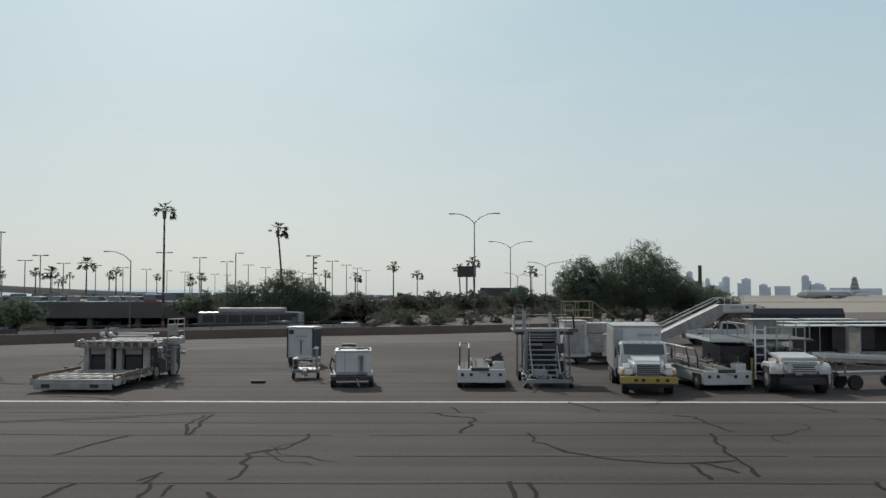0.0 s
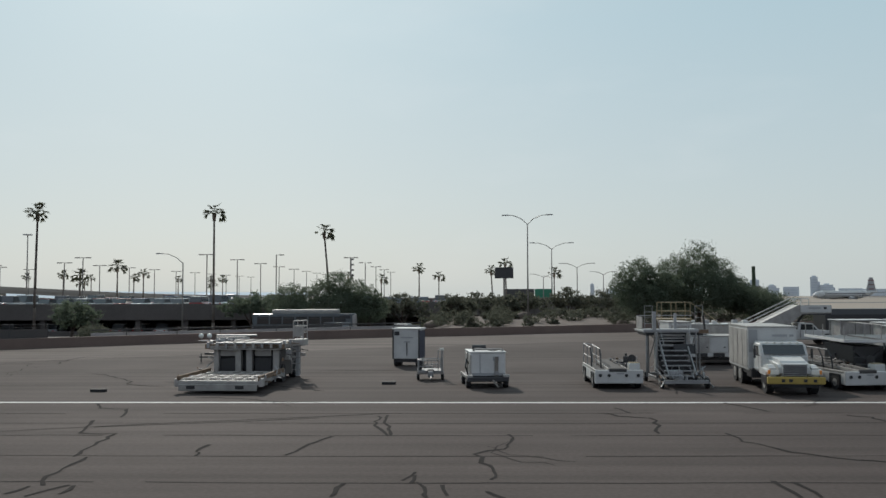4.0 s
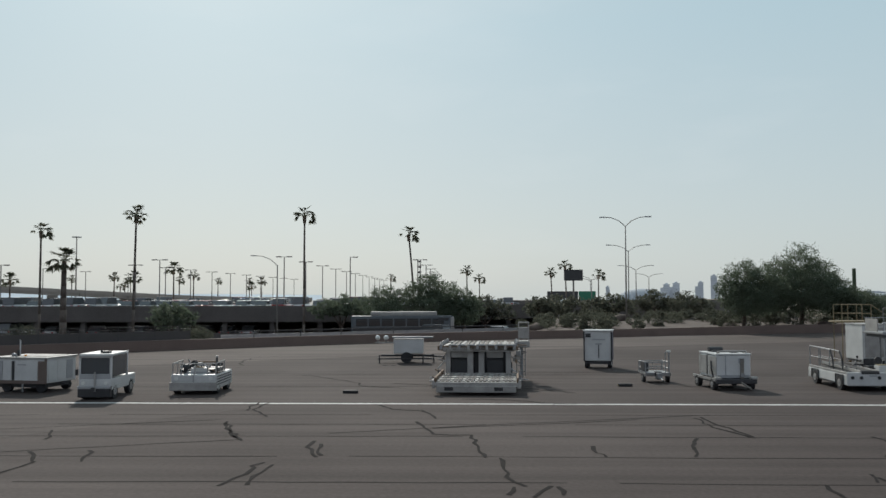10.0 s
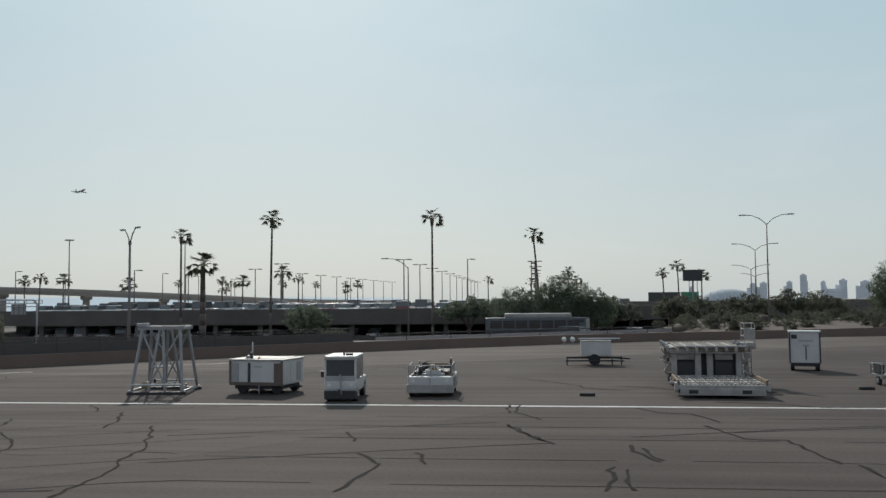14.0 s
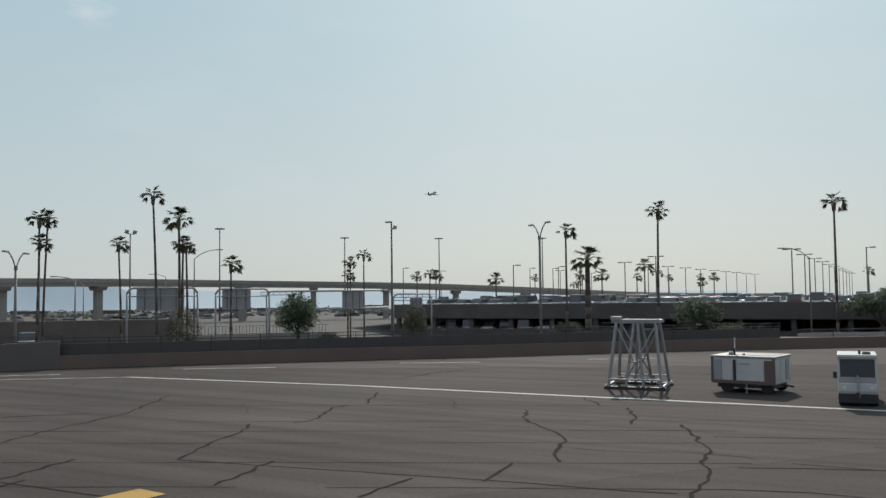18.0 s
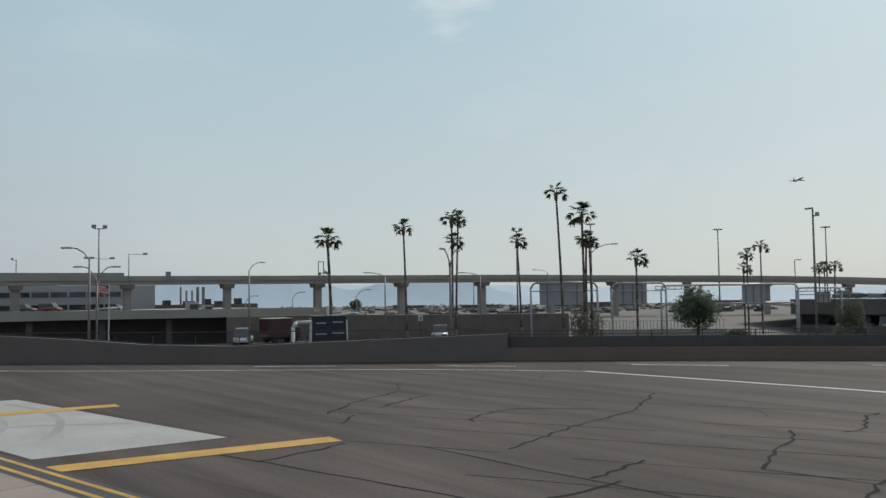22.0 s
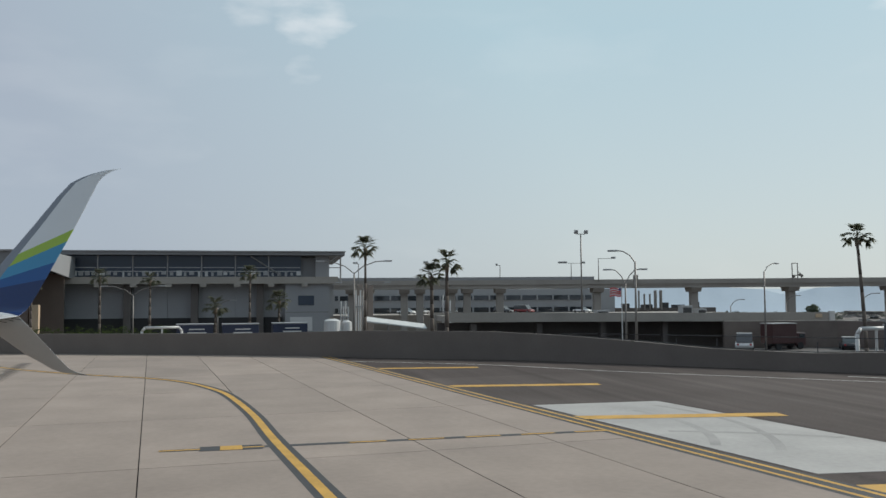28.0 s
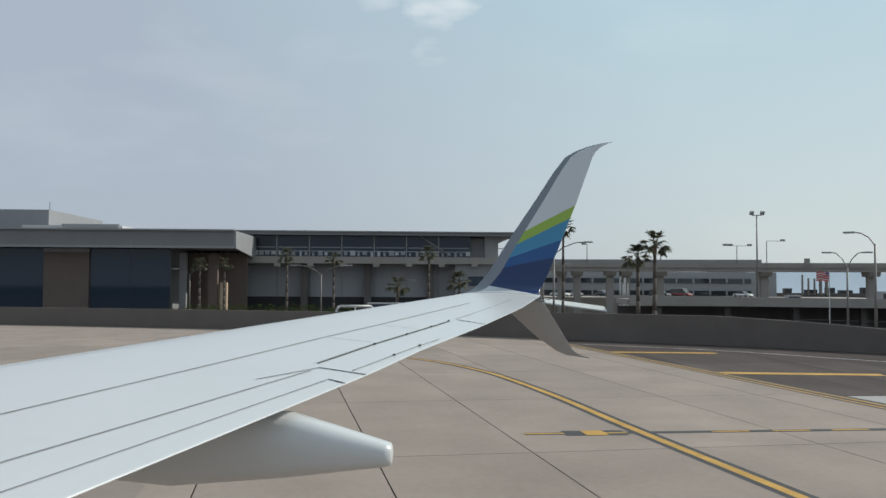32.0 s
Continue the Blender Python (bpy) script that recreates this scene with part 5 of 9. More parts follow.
DBL = "double-armed steel street lamp with cobra heads"
street_lamp(2.9, 102.1, 13.0, arms=((1, -0.1), (-1, 0.1)), reach=2.25, rise=1.0, label=DBL)
street_lamp(9.2, 135.4, 11.7, arms=((1, 0), (-1, 0)), reach=2.7, rise=0.9, label=DBL)
street_lamp(20.0, 186.7, 10.3, arms=((1, 0), (-1, 0)), reach=3.2, rise=0.9, r=0.12, label=DBL)
street_lamp(38.0, 262.0, 10.4, arms=((1, 0), (-1, 0)), reach=3.4, rise=0.9, r=0.14, label=DBL)
street_lamp(18.0, 240.0, 9.2, arms=((1, 0), (-1, 0)), reach=3.2, rise=0.9, r=0.13, label=DBL)
street_lamp(30.0, 330.0, 10.4, arms=((1, 0), (-1, 0)), reach=3.6, rise=0.9, r=0.16, label=DBL)
street_lamp(-38.2, 106.0, 8.9, arms=((-1, 0),), reach=2.6, rise=1.1)
y_lamp(-55.0, 68.8, 8.8, d0=(0.74, -0.67))
street_lamp(-97.0, 18.7, 7.75, z0=-0.5, arms=((-0.55, -0.85),), reach=1.25, rise=0.8)
street_lamp(-140.5, -22.6, 6.2, z0=-0.5, arms=((0.1, 1), (-0.1, -1)), reach=2.9, rise=1.0, label=DBL)
street_lamp(-115.0, 0.0, 7.8, z0=-0.5, arms=((0.2, 1), (-0.2, -1)), reach=2.7, rise=1.0, label=DBL)
street_lamp(-108.0, 22.5, 6.8, z0=-0.5, arms=((0.4, 1), (-0.4, -1)), reach=1.15, rise=1.2, label=DBL)
street_lamp(-152.0, -40.4, 5.9, z0=-0.2, arms=((0.1, 1), (-0.1, -1)), reach=1.5, rise=0.7, label=DBL)
street_lamp(-142.0, 3.4, 6.6, z0=-0.2, arms=((0.1, 1), (-0.1, -1)), reach=2.6, rise=0.8, label=DBL)
street_lamp(-150.0, -14.0, 4.6, z0=-0.2, arms=((0.2, 1),), reach=1.6, rise=0.8)
y_lamp(-86.1, 43.0, 6.5)
street_lamp(-103.0, 78.0, 9.8, arms=((0.6, 0.5),), reach=2.6, rise=1.0)
street_lamp(-115.0, 39.7, 7.75, arms=((-0.58, 0.82),), reach=2.6, rise=0.85)
street_lamp(-116.5, 57.6, 6.75, arms=((-0.59, -0.81),), reach=1.8, rise=0.45)
street_lamp(-114.0, 70.1, 6.75, arms=((-0.65, -0.76),), reach=2.0, rise=0.45)
street_lamp(-160.0, 108.0, 7.4, arms=((-0.7, -0.7),), reach=2.2, rise=0.5)
street_lamp(-155.0, 58.3, 4.3, arms=((0.5, 0.86),), reach=1.3, rise=0.9)
street_lamp(-150.0, 118.0, 8.6, arms=((-0.7, -0.7),), reach=2.2, rise=0.5)
street_lamp(-145.2, 61.0, 4.75, arms=((0.55, 0.83),), reach=1.2, rise=0.9)
street_lamp(-138.4, 67.6, 4.95, arms=((0.6, 0.8),), reach=1.4, rise=0.9)


def flood_mast(x, y, zt, z0, n=2, label="tall steel mast with twin floodlights"):
    t = thing("flood_mast", label, "floodlight mast", (x, y, z0), group="flood masts")
    h = zt - z0
    part("pole", T((0, 0, 0), (0, 0, h), 0.17, 0.10, 10), M["pole"], t, smooth=True)
    part("cross_bar", B((0, 0, h), (0.12, 1.5, 0.12)), M["pole"], t)
    for k in range(n):
        yy = (k / max(1, n - 1) - 0.5) * 1.7
        part("floodlight", B((0.15, yy, h + 0.35), (0.35, 0.62, 0.62), ry=25, bevel=0.05), M["grey_paint"], t)
    return t


flood_mast(-173.0, 42.0, 15.2, -0.5)
flood_mast(-143.6, 104.1, 15.0, -1.9)
t = thing("camera_pole", "tall pole with a lamp and a camera bracket", "pole", (-73.4, 75.0, -1.9), group="flood masts")
part("pole", T((0, 0, 0), (0, 0, 13.3), 0.13, 0.08, 10), M["pole"], t, smooth=True)
part("lamp_head", B((-0.35, 0, 13.3), (0.7, 0.25, 0.16), bevel=0.03), M["grey_paint"], t)
part("bracket", B((0.25, 0, 12.6), (0.5, 0.12, 0.10)), M["dark_steel"], t)
part("security_camera", B((0.42, 0, 12.75), (0.28, 0.3, 0.34), bevel=0.04), M["grey_paint"], t)
for x, y, zt, offs in ((-214.6, 9.4, 12.2, (-0.9, -0.4)), (-212.2, 23.5, 12.3, (-0.9, -0.4)), (-212.0, 38.4, 11.8, (-0.7,)), (-208.2, 52.5, 12.1, (-2.6, -2.1, -1.6, -1.1, 2.3, 2.8)), (-206.6, 57.8, 13.0, (3.0, 3.5))):
    p = thing("deck_floodlight", "floodlights on a short mast above the elevated road", "floodlight", (x, y, 8.25), group="deck floodlights")
    h = zt - 8.25
    part("pole", T((0, 0, 0), (0, 0, h), 0.10, 0.07, seg=8), M["pole"], p)
    lo_, hi_ = min(offs + (0,)), max(offs + (0,))
    part("cross_bar", B((0, (lo_ + hi_) / 2, h), (0.08, hi_ - lo_ + 0.3, 0.08)), M["pole"], p)
    for o in offs:
        part("floodlight", B((0, o, h + 0.2), (0.3, 0.42, 0.36), ry=20, bevel=0.03), M["grey_paint"], p)
for x, y, zt in ((-175, 210.4, 21.3), (-152.5, 226.8, 21.0), (-126.6, 244, 20.9), (-187.0, 171.4, 22.1)):
    t = thing("high_mast", "very tall thin high-mast light pole", "light pole", (x, y, -1.9), group="high masts")
    part("pole", T((0, 0, 0), (0, 0, zt + 1.9), 0.24, 0.13, 10), M["pole"], t, smooth=True)
    part("lamp_ring", T((0, 0, zt + 1.75), (0, 0, zt + 2.0), 1.3, seg=14), M["grey_paint"], t)


def lot_lamp(x, y, zt, heads=2):
    t = thing("lot_lamp", "dark car park lamp post with box heads", "lamp post", (x, y, 1.9), group="car park lamps")
    h = zt - 1.9
    part("pole", T((0, 0, 0), (0, 0, h), 0.10, 0.08, 8), M["pole"], t)
    part("cross_bar", B((0 if heads == 2 else 0.4, 0, h), (1.7 if heads == 2 else 0.9, 0.1, 0.08)), M["pole"], t)
    for sx in ((-0.85, 0.85) if heads == 2 else (0.85,)):
        part("lamp_head", B((sx, 0, h), (0.75, 0.42, 0.16), bevel=0.02), M["pole"], t)
    return t


ROWS = [(-43.3 - 0.5 * k, 133.3 + 20 * k, 10.0, 2) for k in range(11)] + [(-72.3 + 0.1 * k, 148.9 + 14.3 * k, 9.4, 2) for k in range(10)] + [(-23.6 - 0.3 * k, 151.2 + 25.4 * k, 10.2, 2) for k in range(5)]
ONES = [(-63.3, 135.6, 9.7, 2), (-83.0, 125.7, 8.6, 1), (-34.1, 139.8, 10.2, 1), (-100, 172, 9.6, 1), (-104, 200, 9.8, 2), (-110, 240, 10, 2), (-85, 150, 9.0, 1), (-92, 165, 9.2, 1), (-118, 150, 9.6, 1), (-126, 180, 9.8, 2)]
for x, y, zt, hd in ROWS + ONES:
    lot_lamp(x, y, zt, hd)
sp = thing("sign_pole", "thin pole with small stacked banner signs", "sign pole", (-24.3, 156.0, 1.9))
part("pole", T((0, 0, 0), (0, 0, 8.6), 0.09, seg=8), M["pole"], sp)
for k in range(4):
    part("banner", B((0.35, 0, 8.2 - k * 0.95), (0.5, 0.05, 0.28)), M["dark_steel"], sp)


# ---- cars ----
def car(kind):
    L, W, H = {"sedan": (4.7, 1.82, 1.45), "suv": (4.8, 1.92, 1.75), "pickup": (5.5, 1.98, 1.85), "van": (5.0, 1.98, 1.95)}[kind]
    t = thing(kind + "_car", {"sedan": "parked sedan on the garage roof deck", "suv": "parked sport utility vehicle with tinted windows", "pickup": "parked pickup truck with an open bed", "van": "parked passenger van with tinted windows"}[kind], "car", (0, 0, -300), group="parked cars")
    a, b = -L / 2, L / 2
    hd = 0.92 if kind in ("suv", "pickup", "van") else 0.80
    prof = [(a, 0.28), (a + 0.02, hd - 0.1), (a + 0.25, hd), (b - 0.9, hd + 0.04), (b - 0.12, hd - 0.12), (b, 0.5), (b - 0.05, 0.26)]
    bm = bm_prism(bmesh.new(), prof, -W / 2, W / 2, "y")
    bmesh.ops.bevel(bm, geom=bm.edges[:], offset=0.07, segments=2, affect="EDGES")
    part("body", bm, M["carpaint"], t, smooth=True)
    cab = {"sedan": [(a + 0.55, hd), (a + 1.15, H), (b - 2.0, H), (b - 1.15, hd)], "suv": [(a + 0.08, hd), (a + 0.32, H), (b - 1.9, H), (b - 1.2, hd)],
           "pickup": [(a + 2.0, hd), (a + 2.2, H), (b - 2.0, H), (b - 1.35, hd)], "van": [(a + 0.05, hd), (a + 0.2, H), (b - 1.6, H), (b - 0.75, hd)]}[kind]
    w = W / 2 - 0.12
    bm = bm_prism(bmesh.new(), [(u, z - (0.03 if z == H else 0.02)) for u, z in cab], -w, w, "y")
    bmesh.ops.bevel(bm, geom=bm.edges[:], offset=0.05, segments=2, affect="EDGES")
    part("glasshouse", bm, M["car_glass"], t, "tinted glass")
    c = [u for u, z in cab if z == H]
    part("roof", B(((c[0] + c[1]) / 2, 0, H - 0.02), (c[1] - c[0], 2 * w - 0.06, 0.07), bevel=0.03), M["carpaint"], t)
    for x in (a + 0.85, b - 0.9):
        for y in (-W / 2 + 0.1, W / 2 - 0.1):
            wh = part("wheel", bm_wheel(bmesh.new(), (x, y, 0.33), 0.33, 0.24, "y", 14), M["black"], t)
            part("rim", bm_wheel(bmesh.new(), (x, y + (0.115 if y > 0 else -0.115), 0.33), 0.19, 0.04, "y", 10), M["steel"], wh)
    for y in (-W / 2 + 0.3, W / 2 - 0.3):
        part("headlight", B((b - 0.07, y, 0.62), (0.12, 0.32, 0.14), bevel=0.03), M["lamp_glass"], t)
        part("tail_light", B((a + 0.02, y, hd - 0.22), (0.08, 0.22, 0.2), bevel=0.02), M["red_lens"], t)
    return t


kinds = {k: car(k) for k in ("sedan", "suv", "pickup", "van")}
order = ["sedan", "suv", "sedan", "pickup", "sedan", "sedan", "van", "sedan"]
spots = []
x = -97.0
while x < -10:
    if rng.random() < 0.97:
        spots.append((x, gy(x) + 9.0 + rng.uniform(-.3, .3), 1.95, 90 + rng.uniform(-3, 3)))
    x += 2.75
for row, (x0, x1) in ((131.5, (-98, -16)), (139.0, (-104, -14)), (156.0, (-112, -8)), (176.0, (-118, -12))):
    x = x0
    while x < x1:
        if rng.random() < 0.66:
            spots.append((x, row + rng.uniform(-.4, .4), 1.95, rng.choice((90, -90))))
        x += 2.8
x = -96.0
while x < -40:                      # lower level, seen through the openings
    if rng.random() < 0.75:
        spots.append((x, 120.1, -1.45, 90))
    x += 3.0
for x, y, a in ((-12.0, 104.0, 160), (-19.5, 101.0, 150), (-5.0, 107.5, 160), (12, 118, 15), (30, 124, 12), (-131.4, 46.8, 150), (-119.5, 68.0, 140), (-128.6, 58.4, 150)):
    spots.append((x, y, -1.6 if x < -60 else (-1.0 if 99 < y < 108 else -1.97), a))
for x in (-24, -8, 4):
    spots.append((x, 170 + rng.uniform(-5, 5), 1.95, 10))
for k, y in enumerate((14, 22, 25.5, 31, 41, 46, 58)):
    spots.append((-238 + rng.uniform(-3, 3), y * 1.2 - 4, 1.6, rng.choice((28, 150, 40))))
for i, (x, y, z, a) in enumerate(spots):
    k = order[(i * 5 + i // 7) % 8]
    copy_thing(kinds[k], pose(x, y, z, 0, 0, a))
for t in kinds.values():
    for o in list(t.children_recursive) + [t]:
        bpy.data.objects.remove(o)

# a city bus on a raised strip of road before the garage
bm = bmesh.new()
bm_prism(bm, [(-66, 97.5), (-9, 100.5), (-9, 107.5), (-66, 104.5)], -2.2, -1.02, "z")
solid("road_raised", bm, M["road"], "raised strip of road in front of the garage", "road")
bus = thing("city_bus", "dark grey-blue city bus with a pale roof pod", "bus", (-22.8, 102.3, -1.02), 4)
part("body", B((0, 0, 1.55), (11.6, 2.5, 2.4), bevel=0.15), M["bus_shade_body"], bus)
part("front_panel", B((5.7, 0, 1.5), (0.5, 2.52, 2.3), bevel=0.12), M["dirty_white"], bus)
for k in range(7):
    w = part("side_window", B((-4.6 + k * 1.45, -1.24, 2.0), (1.3, 0.06, 0.85), bevel=0.02), M["glass"], bus)
    part("window_bar", B((-4.6 + k * 1.45, -1.275, 2.22), (1.3, 0.02, 0.04)), M["blackpaint"], w)
part("destination_sign", B((4.7, -1.25, 2.35), (1.2, 0.05, 0.35)), M["blackpaint"], bus)
part("side_stripe", B((-0.4, -1.255, 1.15), (10.4, 0.02, 0.5)), M["dark_steel"], bus)
part("roof_pod", B((0.2, 0, 2.98), (7.6, 1.9, 0.5), bevel=0.14), M["dirty_white"], bus)
for x in (-3.6, 3.9):
    for y in (-1.15, 1.15):
        part("wheel", bm_wheel(bmesh.new(), (x, y, 0.48), 0.48, 0.3, "y", 16), M["black"], bus)

# a dark red box truck on the service road
bt = thing("box_truck", "dark red box truck with a white roof edge", "truck", (-131.0, 51.6, -1.6), 98)
part("cargo_box", B((-0.7, 0, 1.85), (3.4, 2.1, 2.3), bevel=0.05), M["truck_red"], bt)
part("roof_edge", B((-0.7, 0, 3.03), (3.45, 2.15, 0.08), bevel=0.02), M["white"], bt)
part("cab", B((1.75, 0, 1.2), (1.4, 1.9, 1.5), bevel=0.18), M["truck_red"], bt)
part("side_window", B((1.85, -0.96, 1.55), (0.8, 0.05, 0.5), bevel=0.02), M["glass"], bt)
part("windscreen", B((2.44, 0, 1.55), (0.06, 1.5, 0.55), bevel=0.02), M["glass"], bt)
part("chassis", B((0, 0, 0.55), (4.6, 1.2, 0.25)), M["black"], bt)
for x in (-1.5, 1.6):
    for y in (-0.85, 0.85):
        part("wheel", bm_wheel(bmesh.new(), (x, y, 0.42), 0.42, 0.26, "y", 14), M["black"], bt)

# ---- terminal ----
ter = thing("terminal_hall", "grey terminal hall with tall dark glass and a deep roof fascia", "terminal building", kind="structure")
XF = -155.0                                   # its glass front
part("core", B((-185, -87.5, 4.5), (58, 87, 9.0)), M["terminal"], ter)
part("plinth", B((XF + 0.9, -87, 0.2), (2.0, 87, 0.9)), M["con_dark"], ter)
roof = part("roof", B((-184, -81.5, 9.75), (63, 93, 2.2), bevel=0.05), M["fascia"], ter)
part("roof_edge", B((-152.4, -81.5, 10.92), (0.5, 93.2, 0.20)), M["steel"], roof)
part("soffit_band", B((-152.42, -81.5, 8.72), (0.30, 93, 0.30)), M["steel"], roof)
bm = bm_prism(bmesh.new(), [(-152.6, 8.62), (-152.6, 10.85), (-180, 10.85), (-180, 7.0)], -35.05, -34.75, "y")
part("end_fascia", bm, M["terminal"], roof, "pale sloping fascia end")
for y0, y1, nm in ((-54.0, -43.6, "a"), (-66.8, -59.8, "b"), (-82, -67.4, "c"), (-105, -88, "d")):
    g = part("glass_wall", B((XF, (y0 + y1) / 2, 4.6), (0.3, y1 - y0, 8.0)), M["glass_blue"], ter, "tall dark blue reflective glass")
    n = max(1, round((y1 - y0) / 5.2))
    for k in range(n + 1):
        y = y0 + (y1 - y0) * k / n
        part("mullion", B((XF + 0.155, y, 4.6), (0.03, 0.03 if 0 < k < n else 0.20, 8.0)), M["dark_steel"], g)
part("brown_panel", B((XF + 0.2, -56.9, 4.3), (0.5, 5.8, 7.6)), M["brownpanel"], ter, "dark brown stone wall panel")
part("panel_cap", B((XF + 0.35, -56.9, 8.3), (0.5, 5.8, 0.5)), M["terminal"], ter)
part("brown_panel", B((XF + 0.2, -84.9, 4.4), (0.5, 6.0, 8.0)), M["brownpanel"], ter, "dark brown stone wall panel")
part("entrance_back", B((-164, -40.0, 4.2), (0.4, 9.5, 8.4)), M["brownpanel"], ter)
for y, w, m in ((-42.6, 0.9, "terminal"), (-38.6, 1.2, "brownpanel"), (-37.2, 0.9, "tan")):
    part("entrance_pier", B((-157.5, y, 2.2 if m == "tan" else 4.1), (0.8, w, 4.0 if m == "tan" else 8.0)), M[m], ter)
part("penthouse", B((-176, -87, 12.6), (22, 47, 3.6)), M["terminal"], ter)
part("penthouse_low", B((-161, -57, 11.2), (9, 13, 0.9)), M["soffit"], ter)
lv = part("louvre_screen", B((-156.0, -54.4, 11.35), (0.2, 7.6, 0.95)), M["soffit"], ter)
for k in range(24):
    part("slat", B((-155.85, -57.9 + k * 0.30, 11.35), (0.12, 0.12, 0.9)), M["grey_paint"], lv)
part("antenna", T((-166, -63.8, 13), (-166, -63.8, 15.6), 0.05, seg=6), M["pole"], ter)

gate = thing("gate_concourse", "grey concourse with a glazed upper floor and shaded ground level", "terminal building", kind="structure")
XG = -168.0
part("roof", B((-181, -22.0, 11.45), (30, 50, 0.55), bevel=0.04), M["fascia"], gate)
part("roof_edge", B((-165.9, -22.0, 11.72), (0.2, 50.2, 0.16)), M["steel"], gate)
part("back_block", B((-184, -23, 5.45), (30, 47.6, 11.1)), M["terminal"], gate)
part("end_wall", B((XG + 0.2, -0.2, 9.6), (0.5, 2.0, 3.4)), M["terminal"], gate)
part("floor_band", B((XG + 1.0, -22, 7.55), (2.4, 48, 1.0)), M["con_deck"], gate)
for k in range(9):
    y0 = -46 + k * 4.75
    pn = part("window", B((XG, y0 + 2.37, 9.8), (0.2, 4.6, 3.4)), M["glass_blue"], gate, "dark blue strip window")
    part("mullion", B((XG + 0.15, y0, 9.8), (0.15, 0.16, 3.4)), M["steel"], pn)
    part("sill", B((XG + 0.12, y0 + 2.37, 8.9), (0.1, 4.5, 0.08)), M["soffit"], pn)
    for j in range(5):
        u, v = rng.random(), rng.random()
        part("seat_back", B((XG + 0.13, y0 + 0.5 + j * 0.93 + 0.2 * u, 8.45 + 0.2 * v), (0.04, 0.25 + 0.5 * v, 0.35 + 0.4 * u)), M["grey_paint" if (j + k) % 3 else "soffit"], pn)
    part("blind", B((XG + 0.115, y0 + 2.37, 9.45), (0.02, 4.3, 0.12)), M["grey_paint"], pn)
for k in range(10):
    y0 = -46 + k * 4.75
    part("wall_panel", B((XG - 0.6, y0 + 2.4, 4.6), (0.3, 4.69, 4.9)), M["terminal"], gate, "flat grey wall panel")
for k in range(6):
    part("column", B((XG + 0.5, -46 + k * 9.2, 3.4), (0.8, 1.0, 7.4)), M["con_dark"], gate)
# no opening here: a black sheet paints the shade of the ground level
part("service_opening", B((XG - 0.5, -26, 1.0), (0.5, 40, 2.4)), M["black"], gate, "black sheet standing for the shaded service level")
part("end_post", T((-166.5, 2.4, 7.0), (-166.5, 2.4, 11.3), 0.12), M["steel"], gate)
bm = bmesh.new()
bm_path(bm, [(-166.6, 0.6, 10.2), (-166.6, 2.4, 11.3)], 0.08)
bm_path(bm, [(-166.6, 0.6, 9.4), (-166.6, 2.4, 9.4)], 0.06)
part("brace", bm, M["steel"], gate)
sb = part("stair_block", B((-167.6, -2.4, 3.4), (2.4, 6.4, 7.2)), M["terminal"], gate)
part("end_window", B((-166.38, -2.6, 4.6), (0.1, 2.3, 1.4)), M["glass_blue"], sb)
part("dock_door", B((-166.38, -3.3, 1.2), (0.1, 3.2, 2.0)), M["soffit"], sb, "pale roller door")
part("wall_joint", B((-166.39, -2.4, 2.9), (0.03, 6.3, 0.06)), M["con_dark"], sb)
for k in range(10):
    part("beam_end", B((XG + 2.0, -45.6 + k * 4.75, 6.82), (0.6, 0.9, 0.45), bevel=0.02), M["con_deck"], gate)
bm = bmesh.new()
bm_path(bm, [(XG + 0.3, -10.6, 11.1), (XG + 0.3, -6.2, 8.3)], 0.09)
part("brace", bm, M["steel"], gate)

off = thing("office_block", "long pale office block with ribbon windows behind the elevated road", "office building", kind="structure")
part("wall", B((-262, 41, 3.6), (20, 77, 8.0)), M["terminal"], off)
for z in (2.4, 5.4):
    w = part("window_band", B((-251.9, 40, z), (0.3, 66, 1.15)), M["glass"], off)
    for k in range(16):
        part("mullion", B((-251.7, 8 + k * 4.2, z), (0.2, 0.4, 1.2)), M["terminal"], w)
part("roof_unit", B((-260, 70, 8.1), (6, 8, 1.0)), M["grey_paint"], off)
low = thing("plant_building", "low pale plant building with vent stacks", "building", kind="structure")
part("wall", B((-258, 96, 0.4), (8, 26, 4.2)), M["con_dark"], low)
for k in range(5):
    part("stack", T((-254, 87 + k * 1.55, 2), (-254, 87 + k * 1.55, 7.1 if k in (0, 3, 4) else 6.2), 0.42 if k > 2 else 0.25), M["pole"], low)
for y, w, h in ((84, 1.6, 1.2), (90, 2.6, 0.9), (95, 1.8, 1.4), (99, 3.0, 0.8), (104, 1.5, 1.5)):
    part("roof_unit", B((-256, y, 2.5 + h / 2), (2, w, h), bevel=0.05), M["dark_steel"], low)
for x, y, h in ((-150, 1.3, 4.4), (-150, 3.2, 5.8), (-150, 14.6, 5.1)):
    v = thing("vent_pipes", "pale upright vent pipes in a tight cluster", "pipe", (x, y, -1.9), group="vent pipes")
    for j in range(4):
        part("pipe", T((0.3 * (j % 2), j * 0.3, 0), (0.3 * (j % 2), j * 0.3, h + 1.9 - 0.7 * (j % 2)), 0.10), M["soffit"], v)
    part("clamp", B((0.15, 0.45, h - 0.2), (0.5, 1.2, 0.12)), M["steel"], v)
for y in (4.9, 6.4):
    part("end_pier", B((-163, y, 2.6), (1.2, 0.75, 8.4), bevel=0.05), M["pier_tan"], gate, "brown concrete pier")
